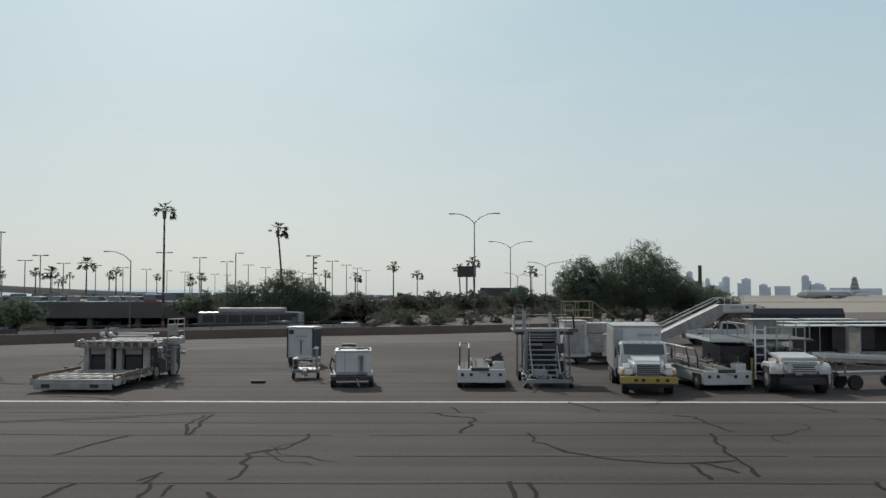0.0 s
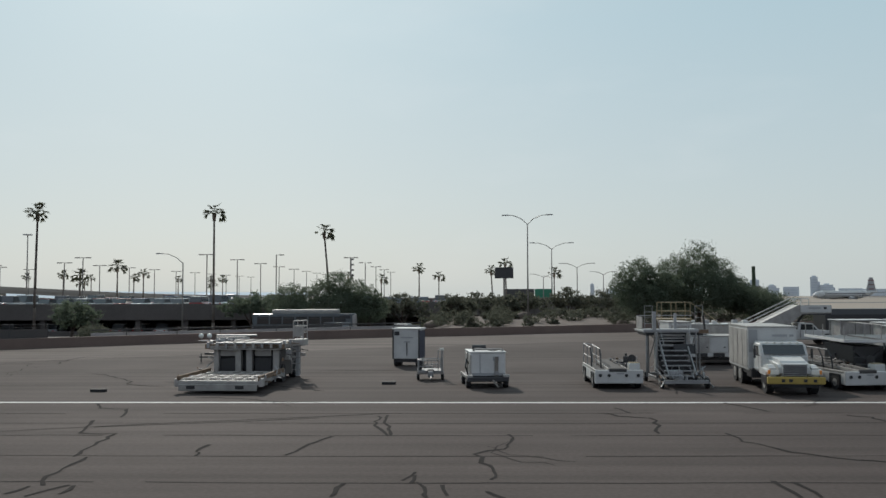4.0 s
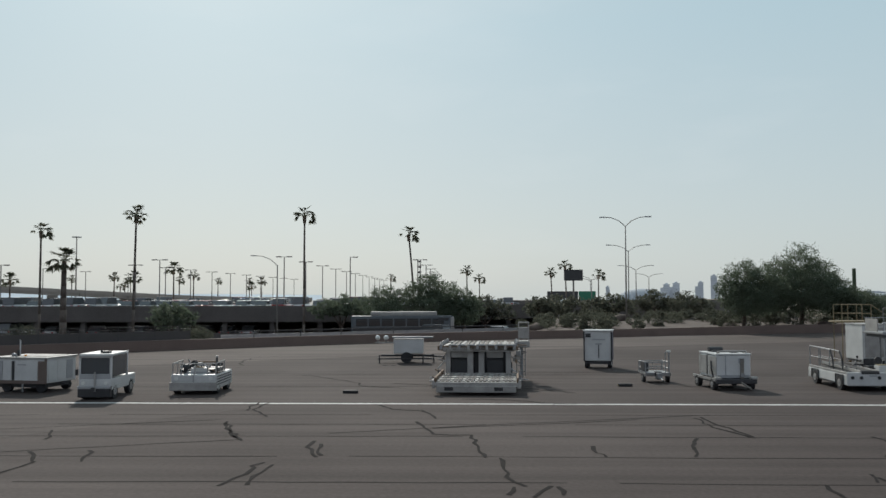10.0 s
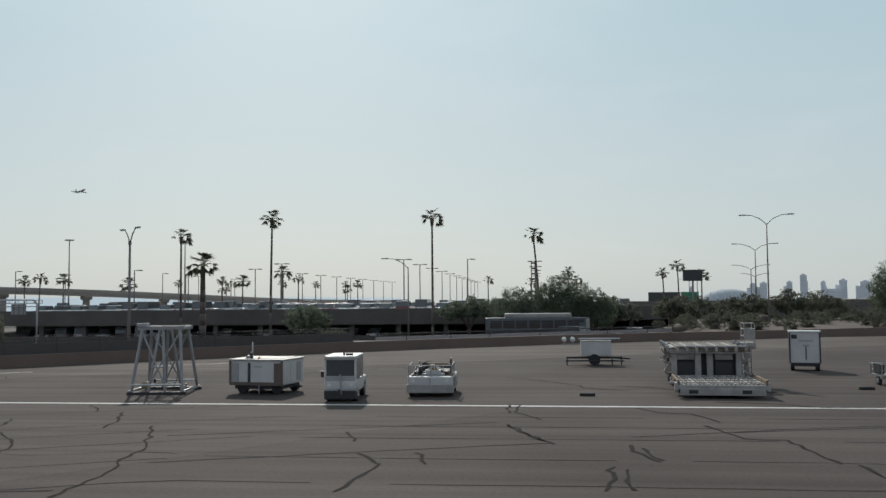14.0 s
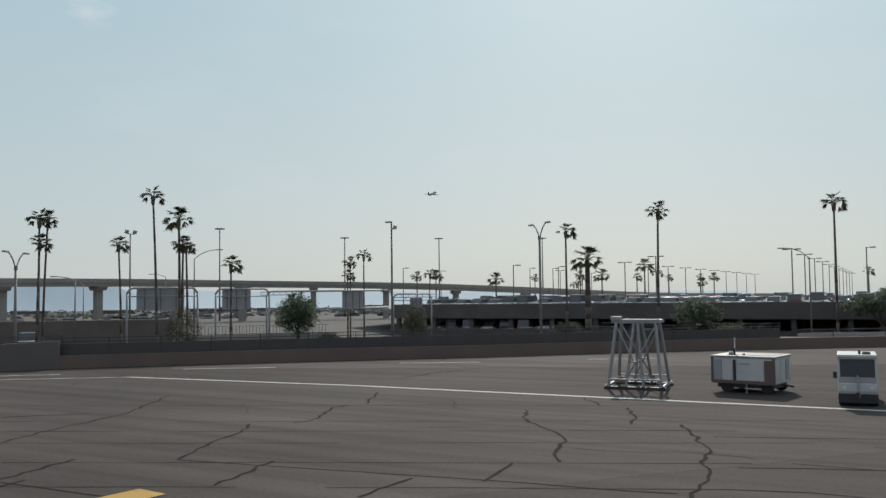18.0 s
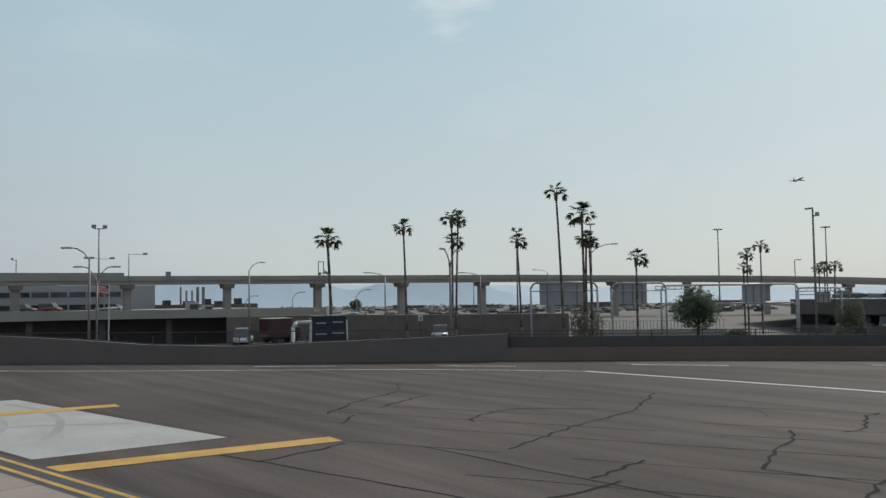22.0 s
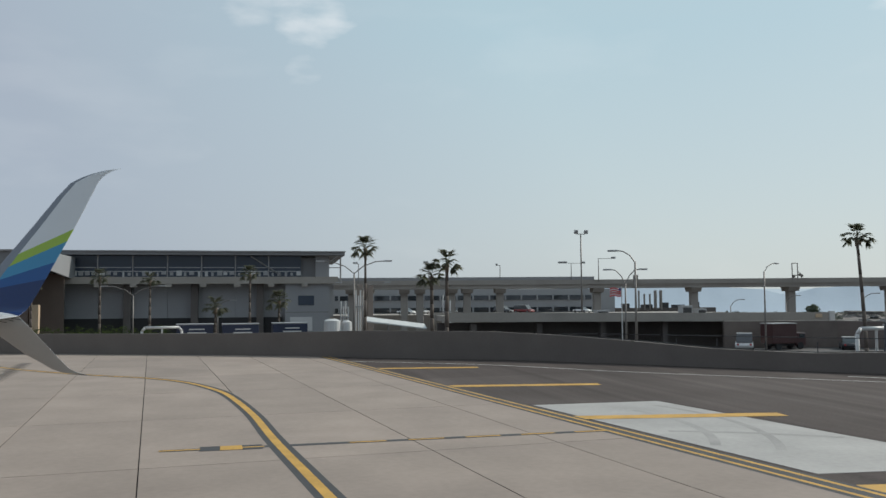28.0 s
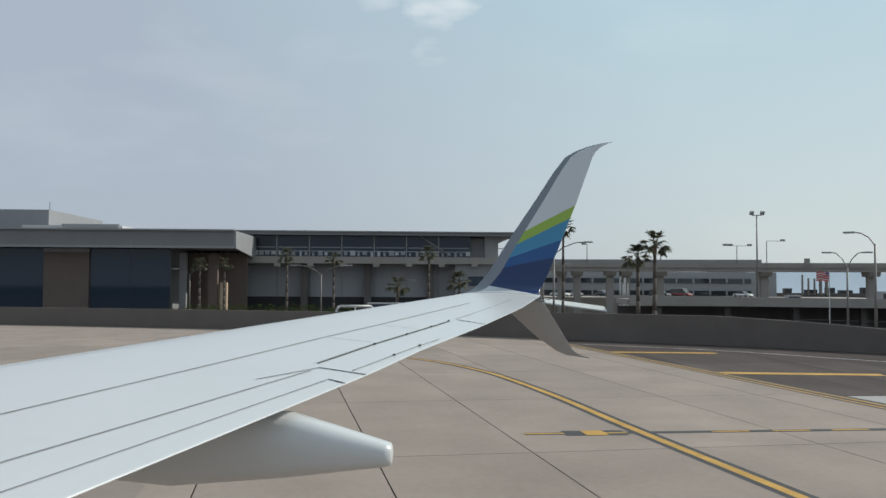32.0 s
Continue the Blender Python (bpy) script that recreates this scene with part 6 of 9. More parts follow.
# white sloping canopy of a walkway
cp = thing("walkway_canopy", "long white sloping walkway canopy beside the wall", "canopy", (-143.0, 6.5, 0))
bm = bm_prism(bmesh.new(), [(-3.0, 2.30), (4.6, 1.30), (4.6, 1.16), (-3.0, 2.14)], -0.9, 0.9, "x")
for v in bm.verts:                            # it leans towards the apron
    v.co.z -= 0.28 * v.co.x
part("roof", bm, M["white"], cp)
for y, z in ((-2.8, 1.9), (0, 1.5), (4.2, 1.0)):
    part("post", T((0, y, -0.5), (0, y, z), 0.08), M["steel"], cp)
# blue containers and white pipe guards along the wall
for k, (x, y) in enumerate(((-131, -15.0), (-130, -10.4), (-132, -5.4))):
    c = thing("blue_container", "dark blue equipment container with pale lettering", "container", (x, y, -0.1), 5, group="blue containers")
    part("body", B((0, 0, 1.05), (2.0, 3.6, 2.1), bevel=0.05), M["blue"], c)
    part("lid", B((0, 0, 2.16), (2.1, 3.7, 0.12), bevel=0.03), M["grey_paint"], c)
    for j, w in enumerate((1.5, 1.9, 1.2)):
        part("lettering", B((1.02, 0.2, 1.65 - j * 0.35), (0.02, w, 0.12)), M["soffit"], c)
for x, y, w in ((-129, -18, 3.8), (-89.7, 32.5, 3.2)):
    g = thing("pipe_guard", "white bent pipe guard frame", "pipe guard", (x, y, -0.8 if y < 10 else -1.9), 8, group="pipe guards")
    h = 2.6 if y < 10 else 4.05
    bm = bmesh.new()
    bm_path(bm, [(0, -w / 2, 0), (0, -w / 2, h - 0.35), (0, -w / 2 + 0.3, h), (0, w / 2 - 0.3, h), (0, w / 2, h - 0.35), (0, w / 2, 0)], 0.13, 10)
    part("pipe", bm, M["white"], g, smooth=True)
    part("mid_post", T((0, 0, 0), (0, 0, h), 0.09), M["white"], g)
bx = thing("blue_container", "dark blue equipment box with pale blurred lettering", "container", (-85.6, 31.6, -1.9), -28, group="blue containers")
bm = bm_prism(bmesh.new(), [(-1.3, 0), (1.3, 0), (1.17, 4.5), (-1.17, 4.5)], -0.95, 0.95, "x")
body = part("body", bm, M["navy"], bx)
part("lid", B((0, 0, 4.55), (2.0, 2.45, 0.10), bevel=0.03), M["blackpaint"], bx)
part("door_gap", B((0.965, 0, 2.3), (0.02, 0.05, 4.3)), M["blackpaint"], body)
for y, z, w in ((-0.55, 4.1, 0.7), (0.6, 4.15, 0.7), (-0.55, 3.35, 0.75), (0.6, 3.4, 0.85), (0.65, 2.85, 0.8)):
    part("lettering", B((0.965, y, z), (0.02, w, 0.10)), M["steel"], body)
for y in (-1.28, 1.28):
    part("corner_rail", T((0.9, y, 0), (0.9, y * 0.93, 4.3), 0.06, seg=8), M["white"], bx)
bm = bmesh.new()
bm_path(bm, [(-0.6, -1.3, 4.35), (-0.6, 1.9, 4.75), (-0.6, 2.35, 4.6)], 0.07, 8)
part("bent_pipe", bm, M["white"], bx)
for x, y, r, h in ((-140, -0.4, 0.95, 2.7), (-140.4, 1.3, 0.6, 2.5), (-138.6, -6.6, 0.7, 2.2)):
    u = thing("storage_tank", "white upright storage tank behind the wall", "tank", (x, y, -0.6), group="storage tanks")
    part("shell", T((0, 0, 0), (0, 0, h), r, seg=18), M["soffit"], u, smooth=False)
    part("dome", T((0, 0, h), (0, 0, h + 0.22), r, r * 0.45, 18), M["soffit"], u)
    part("hoop", T((0, 0, h * 0.5), (0, 0, h * 0.5 + 0.08), r + 0.02, seg=18), M["steel"], u)

# flag
fl = thing("flagpole", "flag with red and white stripes on a pale pole", "flag", (-121.0, 27.5, -1.2))
part("pole", T((0, 0, 0), (0, 0, 6.8), 0.07, 0.04, 8), M["soffit"], fl)
cloth = part("cloth", B((0, -0.62, 6.2), (0.03, 1.2, 0.04)), M["flag_red"], fl)
for k in range(7):
    bm = bm_prism(bmesh.new(), [(-0.05 - 0.15 * j, 6.65 - k * 0.12 - 0.07 * math.sin(j * 0.9)) for j in range(9)] + [(-0.05 - 0.15 * j, 6.53 - k * 0.12 - 0.07 * math.sin(j * 0.9)) for j in range(8, -1, -1)], -0.015, 0.015, "x")
    part("stripe", bm, M["flag_red" if k % 2 == 0 else "white"], cloth)
part("canton", B((0.02, -0.19, 6.50), (0.03, 0.26, 0.22)), M["flag_blue"], cloth)


# ---- sign gantries seen from behind ----
def gantry(x, y, rz, w, h, panels, gap=0.9, truss=None):
    g = thing("sign_gantry", "white pipe sign gantry with grey sign backs", "sign gantry", (x, y, -1.9), rz, group="sign gantries")
    for z in (h, h - gap):
        bm = bmesh.new()
        bm_path(bm, [(-w / 2, 0, 0), (-w / 2, 0, z - 0.6), (-w / 2 + 0.25, 0, z - 0.15), (-w / 2 + 0.6, 0, z), (w / 2 - 0.6, 0, z), (w / 2 - 0.25, 0, z - 0.15), (w / 2, 0, z - 0.6), (w / 2, 0, 0)] if z == h else ([(-w / 2, 0, z), (w / 2, 0, z)] if gap < 1 else [(-w / 2, 0.3, 0), (-w / 2, 0.3, z - 0.5), (-w / 2 + 0.5, 0.3, z), (w / 2 - 0.5, 0.3, z), (w / 2, 0.3, z - 0.5), (w / 2, 0.3, 0)]), 0.115 if z == h else (0.06 if gap < 1 else 0.10), 10)
        part("pipe_frame" if z == h else "cross_pipe", bm, M["grey_paint"], g, smooth=True)
    if truss:
        bm = bmesh.new()
        for z in (h - 0.05, h - 0.45):
            bm_path(bm, [(truss[0], -0.4, z), (truss[1], -0.4, z)], 0.05, 6)
        for k in range(7):
            x_ = truss[0] + (truss[1] - truss[0]) * k / 6
            bm_path(bm, [(x_, -0.4, h - 0.45), (x_, -0.4, h - 0.05)], 0.05, 6)
        part("truss_arm", bm, M["grey_paint"], g)
    for c, pw, ph in panels:
        p = part("sign_panel", B((c, 0.3, h - 1.25), (pw, 0.08, ph)), M["grey_paint"], g, "grey back of a road sign")
        for k in range(3):
            part("stiffener", B((c + (k - 1) * pw * 0.33, 0.22, h - 1.25), (0.12, 0.08, ph)), M["pole"], p)
    return g


gantry(-100.2, 70.5, 52, 7.4, 7.1, ((-0.2, 5.0, 2.4),))
gantry(-99.5, 82.5, 50, 6.4, 7.0, ((-0.7, 3.4, 2.4),))
gantry(-95.2, 94.5, 46, 16.5, 6.7, ((3.0, 2.8, 2.3),), 2.3, (-9.0, -4.2))
gantry(-92.1, 110.2, 40, 5.6, 6.2, ((0.6, 1.8, 1.4),), 0.9, (-2.6, 3.4))

# ---- signs near the road ----
bb = thing("billboard", "dark billboard on a single post", "billboard", (2.75, 152.0, -1.9))
part("post", T((0, 0, 0), (0, 0, 9.4), 0.16), M["pole"], bb)
part("board", B((0, 0, 9.4), (3.2, 0.35, 1.9), bevel=0.03), M["dark_steel"], bb)
gs = thing("highway_sign", "green highway sign beside a dark gantry board", "road sign", (20.9, 271.0, -1.9))
for x in (-4.5, 2.2):
    part("post", T((x, 0, 0), (x, 0, 6.0), 0.18), M["pole"], gs)
part("green_panel", B((0, 0, 5.4), (5.2, 0.2, 3.6), bevel=0.04), M["green_sign"], gs)
part("dark_panel", B((-7.5, 0.3, 5.6), (9.5, 0.3, 3.2), bevel=0.04), M["dark_steel"], gs)
ds = thing("warning_sign", "orange diamond road warning sign", "road sign", (6.2, 158.3, -1.9))
part("post", T((0, 0, 0), (0, 0, 3.6), 0.05), M["steel"], ds)
part("plate", B((0, -0.05, 3.6), (0.95, 0.03, 0.95), ry=45), M["orange_sign"], ds)
for k, (x, y) in enumerate(((3.4, 118.5), (4.6, 119.0))):
    c = thing("road_drum", "pale traffic channelizer beside the road", "traffic drum", (x, y, 0.0), group="traffic drums")
    part("drum", T((0, 0, 0), (0, 0, 0.95), 0.24, 0.18, 12), M["soffit"], c)
hb = thing("hedge_wall", "long dark hedge and wall beyond the landscaped road", "hedge", (10, 175, 0))
part("wall", B((0, 0, 0.6), (70, 0.5, 5.0), rz=12), M["con_dark"], hb)
# ---- distance ----
sk = thing("city_skyline", "hazy blue-grey downtown towers on the horizon", "skyline", kind="structure")
for az, hw, top in ((12.9, 0.30, 498), (13.5, 0.33, 496), (15.0, 0.26, 495), (15.8, 0.30, 484), (16.9, 0.28, 496), (18.0, 0.34, 493), (19.2, 0.42, 496), (20.2, 0.5, 506), (21.3, 0.7, 508), (22.6, 0.42, 492), (23.3, 0.55, 505), (24.6, 1.0, 511), (9.2, 0.18, 502), (26.0, 1.2, 512), (17.4, 0.8, 507), (28.5, 1.5, 511)):
    D = 2600.0
    a = radians(az - 0.65)
    h = (517 - top) / 1534 * D + 4
    w = 1.62 * D * math.tan(radians(hw))
    c = (D * math.sin(a), D * math.cos(a))
    k3 = int(az * 10) % 3
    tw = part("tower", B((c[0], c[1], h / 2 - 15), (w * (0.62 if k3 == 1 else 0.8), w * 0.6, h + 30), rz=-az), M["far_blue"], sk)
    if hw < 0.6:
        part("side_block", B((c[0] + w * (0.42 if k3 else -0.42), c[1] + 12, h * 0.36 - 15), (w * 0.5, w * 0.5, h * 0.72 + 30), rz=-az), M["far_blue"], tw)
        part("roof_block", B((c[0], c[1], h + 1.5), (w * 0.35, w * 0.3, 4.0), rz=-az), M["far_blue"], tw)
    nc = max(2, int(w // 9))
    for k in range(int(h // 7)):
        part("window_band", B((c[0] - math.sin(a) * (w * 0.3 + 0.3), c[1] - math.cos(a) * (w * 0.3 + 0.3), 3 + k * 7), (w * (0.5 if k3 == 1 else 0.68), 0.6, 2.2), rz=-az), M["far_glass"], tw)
dm = thing("stadium_dome", "low pale stadium roof on the horizon", "stadium", kind="structure")
bm = bmesh.new()
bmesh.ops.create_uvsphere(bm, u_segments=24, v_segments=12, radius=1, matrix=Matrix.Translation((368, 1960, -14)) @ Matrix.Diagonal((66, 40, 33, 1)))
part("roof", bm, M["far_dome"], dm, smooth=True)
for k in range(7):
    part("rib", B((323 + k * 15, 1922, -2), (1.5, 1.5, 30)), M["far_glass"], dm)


def ridge(name, D, az0, az1, hs, seed, n=90):
    """A far mountain ridge: az in degrees left of +y."""
    bm = bmesh.new()
    rows = []
    for k in range(n + 1):
        a = radians(az0 + (az1 - az0) * k / n)
        u = k / n * (len(hs) - 1)
        i = min(int(u), len(hs) - 2)
        f = u - i
        f = f * f * (3 - 2 * f)
        h = hs[i] * (1 - f) + hs[i + 1] * f
        h *= 1 + 0.07 * noise.noise(Vector((k * 0.33, seed, 0))) + 0.05 * noise.noise(Vector((k * 1.1, seed, 3)))
        row = []
        for j in range(6):
            q = j / 5
            d = D - 260 * (1 - q) + 9 * noise.noise(Vector((k * 0.5, j * 2.0, seed)))
            row.append(bm.verts.new((-d * math.sin(a), d * math.cos(a), -60 + (h + 60) * q ** 1.2)))
        rows.append(row)
    for r, s in zip(rows, rows[1:]):
        for j in range(5):
            bm.faces.new((r[j], s[j], s[j + 1], r[j + 1]))
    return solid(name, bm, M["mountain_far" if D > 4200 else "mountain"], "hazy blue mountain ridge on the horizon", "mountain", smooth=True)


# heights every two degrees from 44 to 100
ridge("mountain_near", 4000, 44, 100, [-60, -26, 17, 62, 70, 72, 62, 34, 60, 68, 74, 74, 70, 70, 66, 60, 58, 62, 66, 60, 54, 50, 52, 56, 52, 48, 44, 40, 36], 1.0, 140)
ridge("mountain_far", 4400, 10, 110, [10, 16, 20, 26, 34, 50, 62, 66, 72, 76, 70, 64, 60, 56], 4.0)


def zg(d):
    """The plain's height at distance d."""
    return -2 - max(0, d - 260) * 0.0105 if d < 700 else -6.2 - (d - 700) * 0.0114


fld = thing("far_car_park", "far lot of parked cars beyond the elevated road", "car park", kind="structure")
r2 = random.Random(21)
bm = bmesh.new()
for row in range(9):
    for k in range(46):
        if r2.random() < 0.45:
            continue
        d, a = 300 + row * 42 + r2.uniform(-3, 3), radians(36 + k * 0.95 + r2.uniform(-.2, .2))
        c, az = Vector((-d * math.sin(a), d * math.cos(a), zg(d) + 0.55)), math.degrees(a) + 40
        bm_box(bm, c, (4.5, 1.8, 0.7), rz=az)
        bm_box(bm, c + Vector((0, 0, 0.55)), (2.4, 1.6, 0.5), rz=az)
tagged(part("cars", bm, M["carfar"], fld), kind="stuff")
blobs = []
for k in range(380):
    a, d = radians(r2.uniform(32, 82)), r2.uniform(300, 1200)
    blobs.append((-d * math.sin(a), d * math.cos(a), zg(d) + 1.0, r2.uniform(2, 6), r2.uniform(1.2, 2.6)))
for k in range(300):
    a, d = radians(r2.uniform(-32, 30)), r2.uniform(940, 1600)
    blobs.append((d * math.sin(a), d * math.cos(a), zg(d) + 1.0, r2.uniform(3, 9), r2.uniform(1.4, 3.2)))
me = leaf_cloud(blobs, 42000, 0.75, 77)
me.materials.append(M["far_leaf"])
tagged(new("far_trees", me), "far grey-green tree line beyond the car parks", "trees", kind="stuff")
for k in range(12):
    a, d = radians(r2.uniform(34, 78)), r2.uniform(620, 1000)
    b = thing("far_building", "low dark distant airport building with a pale roof", "building", (-d * math.sin(a), d * math.cos(a), zg(d) - 0.3), r2.uniform(0, 90), group="far buildings", kind="structure")
    w, h = r2.uniform(10, 30), r2.uniform(2.2, 4.2)
    part("wall", B((0, 0, h / 2), (w, w * 0.5, h)), M["con_dark"], b)
    part("roof", B((0, 0, h + 0.15), (w + 0.6, w * 0.5 + 0.6, 0.3)), M["con_deck"], b)


tree(-357.3, 207.0, -3.0, [(0, 0, 3.6, 2.6, 1.9), (1.2, -1.0, 2.8, 2.0, 1.4)], 2600, 0.35, 41, "dark round lone tree beyond the elevated road")


def airliner(name, at, rz, length, label, rx=0, ry=0):
    """A twin-jet: nose along +x."""
    t = thing(name, label, "aircraft", at, rz)
    t.matrix_basis = pose(*at, rx, ry, rz)
    r = length * 0.048
    bm = bmesh.new()
    ps = [(-0.5, 0.15, 0.9), (-0.36, 0.7, 0.3), (-0.22, 1, 0), (0.36, 1, 0), (0.44, 0.8, -0.1), (0.485, 0.4, -0.25), (0.5, 0.1, -0.3)]
    for (a, ra, za), (b, rb, zb) in zip(ps, ps[1:]):
        bm_tube(bm, (a * length, 0, za * r), (b * length, 0, zb * r), ra * r, rb * r, 16)
    body = part("fuselage", bm, M["white"], t, smooth=True)
    for s in (-1, 1):
        part("window_row", B((0.04 * length, s * r * 0.97, r * 0.25), (0.62 * length, 0.12, r * 0.14)), M["dark_steel"], body)
        part("cheat_line", B((0.03 * length, s * r * 0.93, -r * 0.25), (0.70 * length, 0.12, r * 0.12)), M["blue"], body)
    bm = bm_prism(bmesh.new(), [(-0.49 * length, r * 1.0), (-0.44 * length, r * 1.0 + 0.16 * length), (-0.385 * length, r * 1.0 + 0.16 * length), (-0.33 * length, r * 0.9)][::-1], -0.2, 0.2, "y")
    fin = part("tail_fin", bm, M["grey_paint"], t, "striped tail fin")
    for k in range(5):
        part("fin_stripe", B((-0.41 * length, 0, r * (1.4 + 0.55 * k)), (0.085 * length, 0.5, r * 0.26)), M["grey_paint" if k % 2 else "far_fin"], fin)
    for s in (-1, 1):
        bm = bm_prism(bmesh.new(), [(0.10 * length, s * r * 0.8), (-0.10 * length, s * 0.46 * length), (-0.135 * length, s * 0.46 * length), (-0.10 * length, s * r * 0.8)], -r * 0.5, -r * 0.3, "z")
        part("main_wing", bm, M["dirty_white"], t)
        bm = bm_prism(bmesh.new(), [(-0.38 * length, s * r * 0.4), (-0.47 * length, s * 0.16 * length), (-0.49 * length, s * 0.16 * length), (-0.46 * length, s * r * 0.4)], r * 0.5, r * 0.6, "z")
        part("tailplane", bm, M["dirty_white"], t)
        part("engine", T((0.10 * length, s * 0.16 * length, -r * 0.95), (-0.01 * length, s * 0.16 * length, -r * 0.9), r * 0.52, r * 0.4, 14), M["grey_paint"], t)
        part("landing_gear", T((-0.03 * length, s * 0.07 * length, -r * 0.5), (-0.03 * length, s * 0.07 * length, -r * 1.75), 0.25, seg=8), M["dark_steel"], t)
    part("nose_gear", T((0.36 * length, 0, -r * 0.5), (0.36 * length, 0, -r * 1.75), 0.2, seg=8), M["dark_steel"], t)
    return t


airliner("parked_airliner", (213, 497, 2.6), 202, 47, "white airliner with a dark tail taxiing far across the airfield")
airliner("parked_airliner", (262, 492, 3.3), 195, 36, "white airliner standing far out on the airfield")
airliner("departing_airliner", (-28.9 - 0.4916 * 1400, 1.9 + 0.8708 * 1400, 4 + 0.1182 * 1400), -30, 28, "small pale airliner climbing away over the palms", 0, -8)

# ---- ground support equipment on the apron ----
def wheels(t, xs, ys, r, w, axis="x", name="wheel"):
    for x in xs:
        for y in ys:
            tyre = part(name, bm_wheel(bmesh.new(), (x, y, r), r, w, axis, 18), M["black"], t)
            d = math.copysign(w / 2, x if axis == "x" else y)
            c = (x + d, y, r) if axis == "x" else (x, y + d, r)
            part("rim", bm_wheel(bmesh.new(), c, r * 0.52, 0.03, axis, 14), M["dirty_white"], tyre)
            part("hub", bm_wheel(bmesh.new(), c, r * 0.20, 0.07, axis, 10), M["steel"], tyre)


def rails(t, pts, r=0.025, material="steel", name="rail"):
    for a, b in zip(pts, pts[1:]):
        part(name, T(a, b, r, seg=7), M[material], t)


def fittings(t, seed, n, lo, hi, size=0.12, mats=("steel", "dark_steel", "dirty_white", "rust", "grey_paint")):
    """Small valves, boxes, pipes and lugs bolted on within a box."""
    r = random.Random(seed)
    for k in range(n):
        c = Vector([r.uniform(a, b) for a, b in zip(lo, hi)])
        s_ = size * r.uniform(0.5, 1.5)
        m = M[r.choice(mats)]
        if k % 3 == 0:
            d = Vector((r.uniform(-1, 1), r.uniform(-1, 1), r.uniform(-0.4, 0.8))).normalized() * s_ * 2.2
            part("pipe", T(c - d, c + d, 0.018 + 0.012 * r.random(), seg=7), m, t)
        elif k % 3 == 1:
            part("bracket", B(c, (s_, s_ * r.uniform(0.4, 1.2), s_ * r.uniform(0.4, 1.4)), rz=r.uniform(-20, 20), bevel=0.012), m, t)
        else:
            part("valve", T(c, c + Vector((0, 0, s_)), s_ * 0.35, s_ * 0.28, 10), m, t)


# white truck with a service box; its front looks to -y
tr = thing("service_truck", "white service truck with box body and yellow bumper", "truck", (8.03, 36.25, 0), -6)
part("chassis", B((0, 3.8, 0.58), (0.9, 7.2, 0.25)), M["blackpaint"], tr)
bm = bm_prism(bmesh.new(), [(0.10, 0.72), (0.14, 1.14), (0.34, 1.30), (1.75, 1.46), (1.75, 0.72)], -0.74, 0.74, "x")
for v in bm.verts:                            # the hood narrows towards the nose
    if v.co.y < 0.5:
        v.co.x *= 0.80
bmesh.ops.bevel(bm, geom=bm.edges[:], offset=0.13, segments=4, affect="EDGES")
hood = part("hood", bm, M["white"], tr)
part("grille", B((0.0, 0.12, 0.96), (0.88, 0.06, 0.44), bevel=0.03), M["blackpaint"], hood)
part("grille_frame", B((0.0, 0.105, 1.205), (0.98, 0.08, 0.05), bevel=0.02), M["white"], hood)
for k in range(6):
    part("grille_bar", B((0, 0.085, 0.78 + k * 0.073), (0.86, 0.03, 0.022)), M["grey_paint"], hood)
for s in (-1, 1):
    bm = bm_prism(bmesh.new(), [(0.16, 0.62), (0.16, 0.98), (0.42, 1.14), (1.1, 1.16), (1.5, 0.98), (1.5, 0.62)], s * 0.80 - 0.27, s * 0.80 + 0.27, "x")
    bmesh.ops.bevel(bm, geom=bm.edges[:], offset=0.15, segments=4, affect="EDGES")
    fd = part("fender", bm, M["white"], tr)
    part("headlight", B((s * 0.76, 0.17, 0.90), (0.30, 0.06, 0.17), bevel=0.02), M["lamp_glass"], fd)
    part("turn_lamp", B((s * 0.96, 0.20, 0.90), (0.09, 0.06, 0.15)), M["orange_sign"], fd)
    part("wheel_well", B((s * 0.92, 0.85, 0.55), (0.20, 1.0, 0.40), bevel=0.08), M["blackpaint"], fd)
    part("mirror", B((s * 1.12, 1.85, 1.52), (0.07, 0.14, 0.40), bevel=0.02), M["blackpaint"], tr)
    part("mirror_arm", T((s * 0.88, 1.85, 1.42), (s * 1.12, 1.85, 1.5), 0.015), M["blackpaint"], tr)
part("bumper", B((0, 0.0, 0.60), (2.16, 0.18, 0.28), bevel=0.04), M["yellow"], tr, "dull yellow steel bumper")
part("bumper_lip", B((0, 0.02, 0.44), (2.0, 0.14, 0.07), bevel=0.02), M["blackpaint"], tr)
part("valance", B((0, 0.14, 0.42), (1.7, 0.12, 0.2)), M["blackpaint"], tr)
for s in (-0.50, -0.22, 0.32, 0.68):
    part("tow_plate", B((s, -0.10, 0.60), (0.13, 0.03, 0.11)), M["blackpaint"], tr)
bm = bm_prism(bmesh.new(), [(1.60, 0.75), (1.60, 1.46), (1.98, 1.93), (3.05, 1.97), (3.05, 0.75)], -0.92, 0.92, "x")
bmesh.ops.bevel(bm, geom=bm.edges[:], offset=0.07, segments=3, affect="EDGES")
cab = part("cab", bm, M["white"], tr)
bm = bm_prism(bmesh.new(), [(1.575, 1.50), (1.915, 1.87), (1.97, 1.85), (1.64, 1.48)], -0.80, 0.80, "x")
part("windscreen", bm, M["glass"], cab)
for s in (-1, 1):
    part("side_window", B((s * 0.925, 2.45, 1.60), (0.02, 0.72, 0.40), bevel=0.008), M["glass"], cab)
    part("door_seam", B((s * 0.922, 2.05, 1.25), (0.015, 0.02, 0.85)), M["grey_paint"], cab)
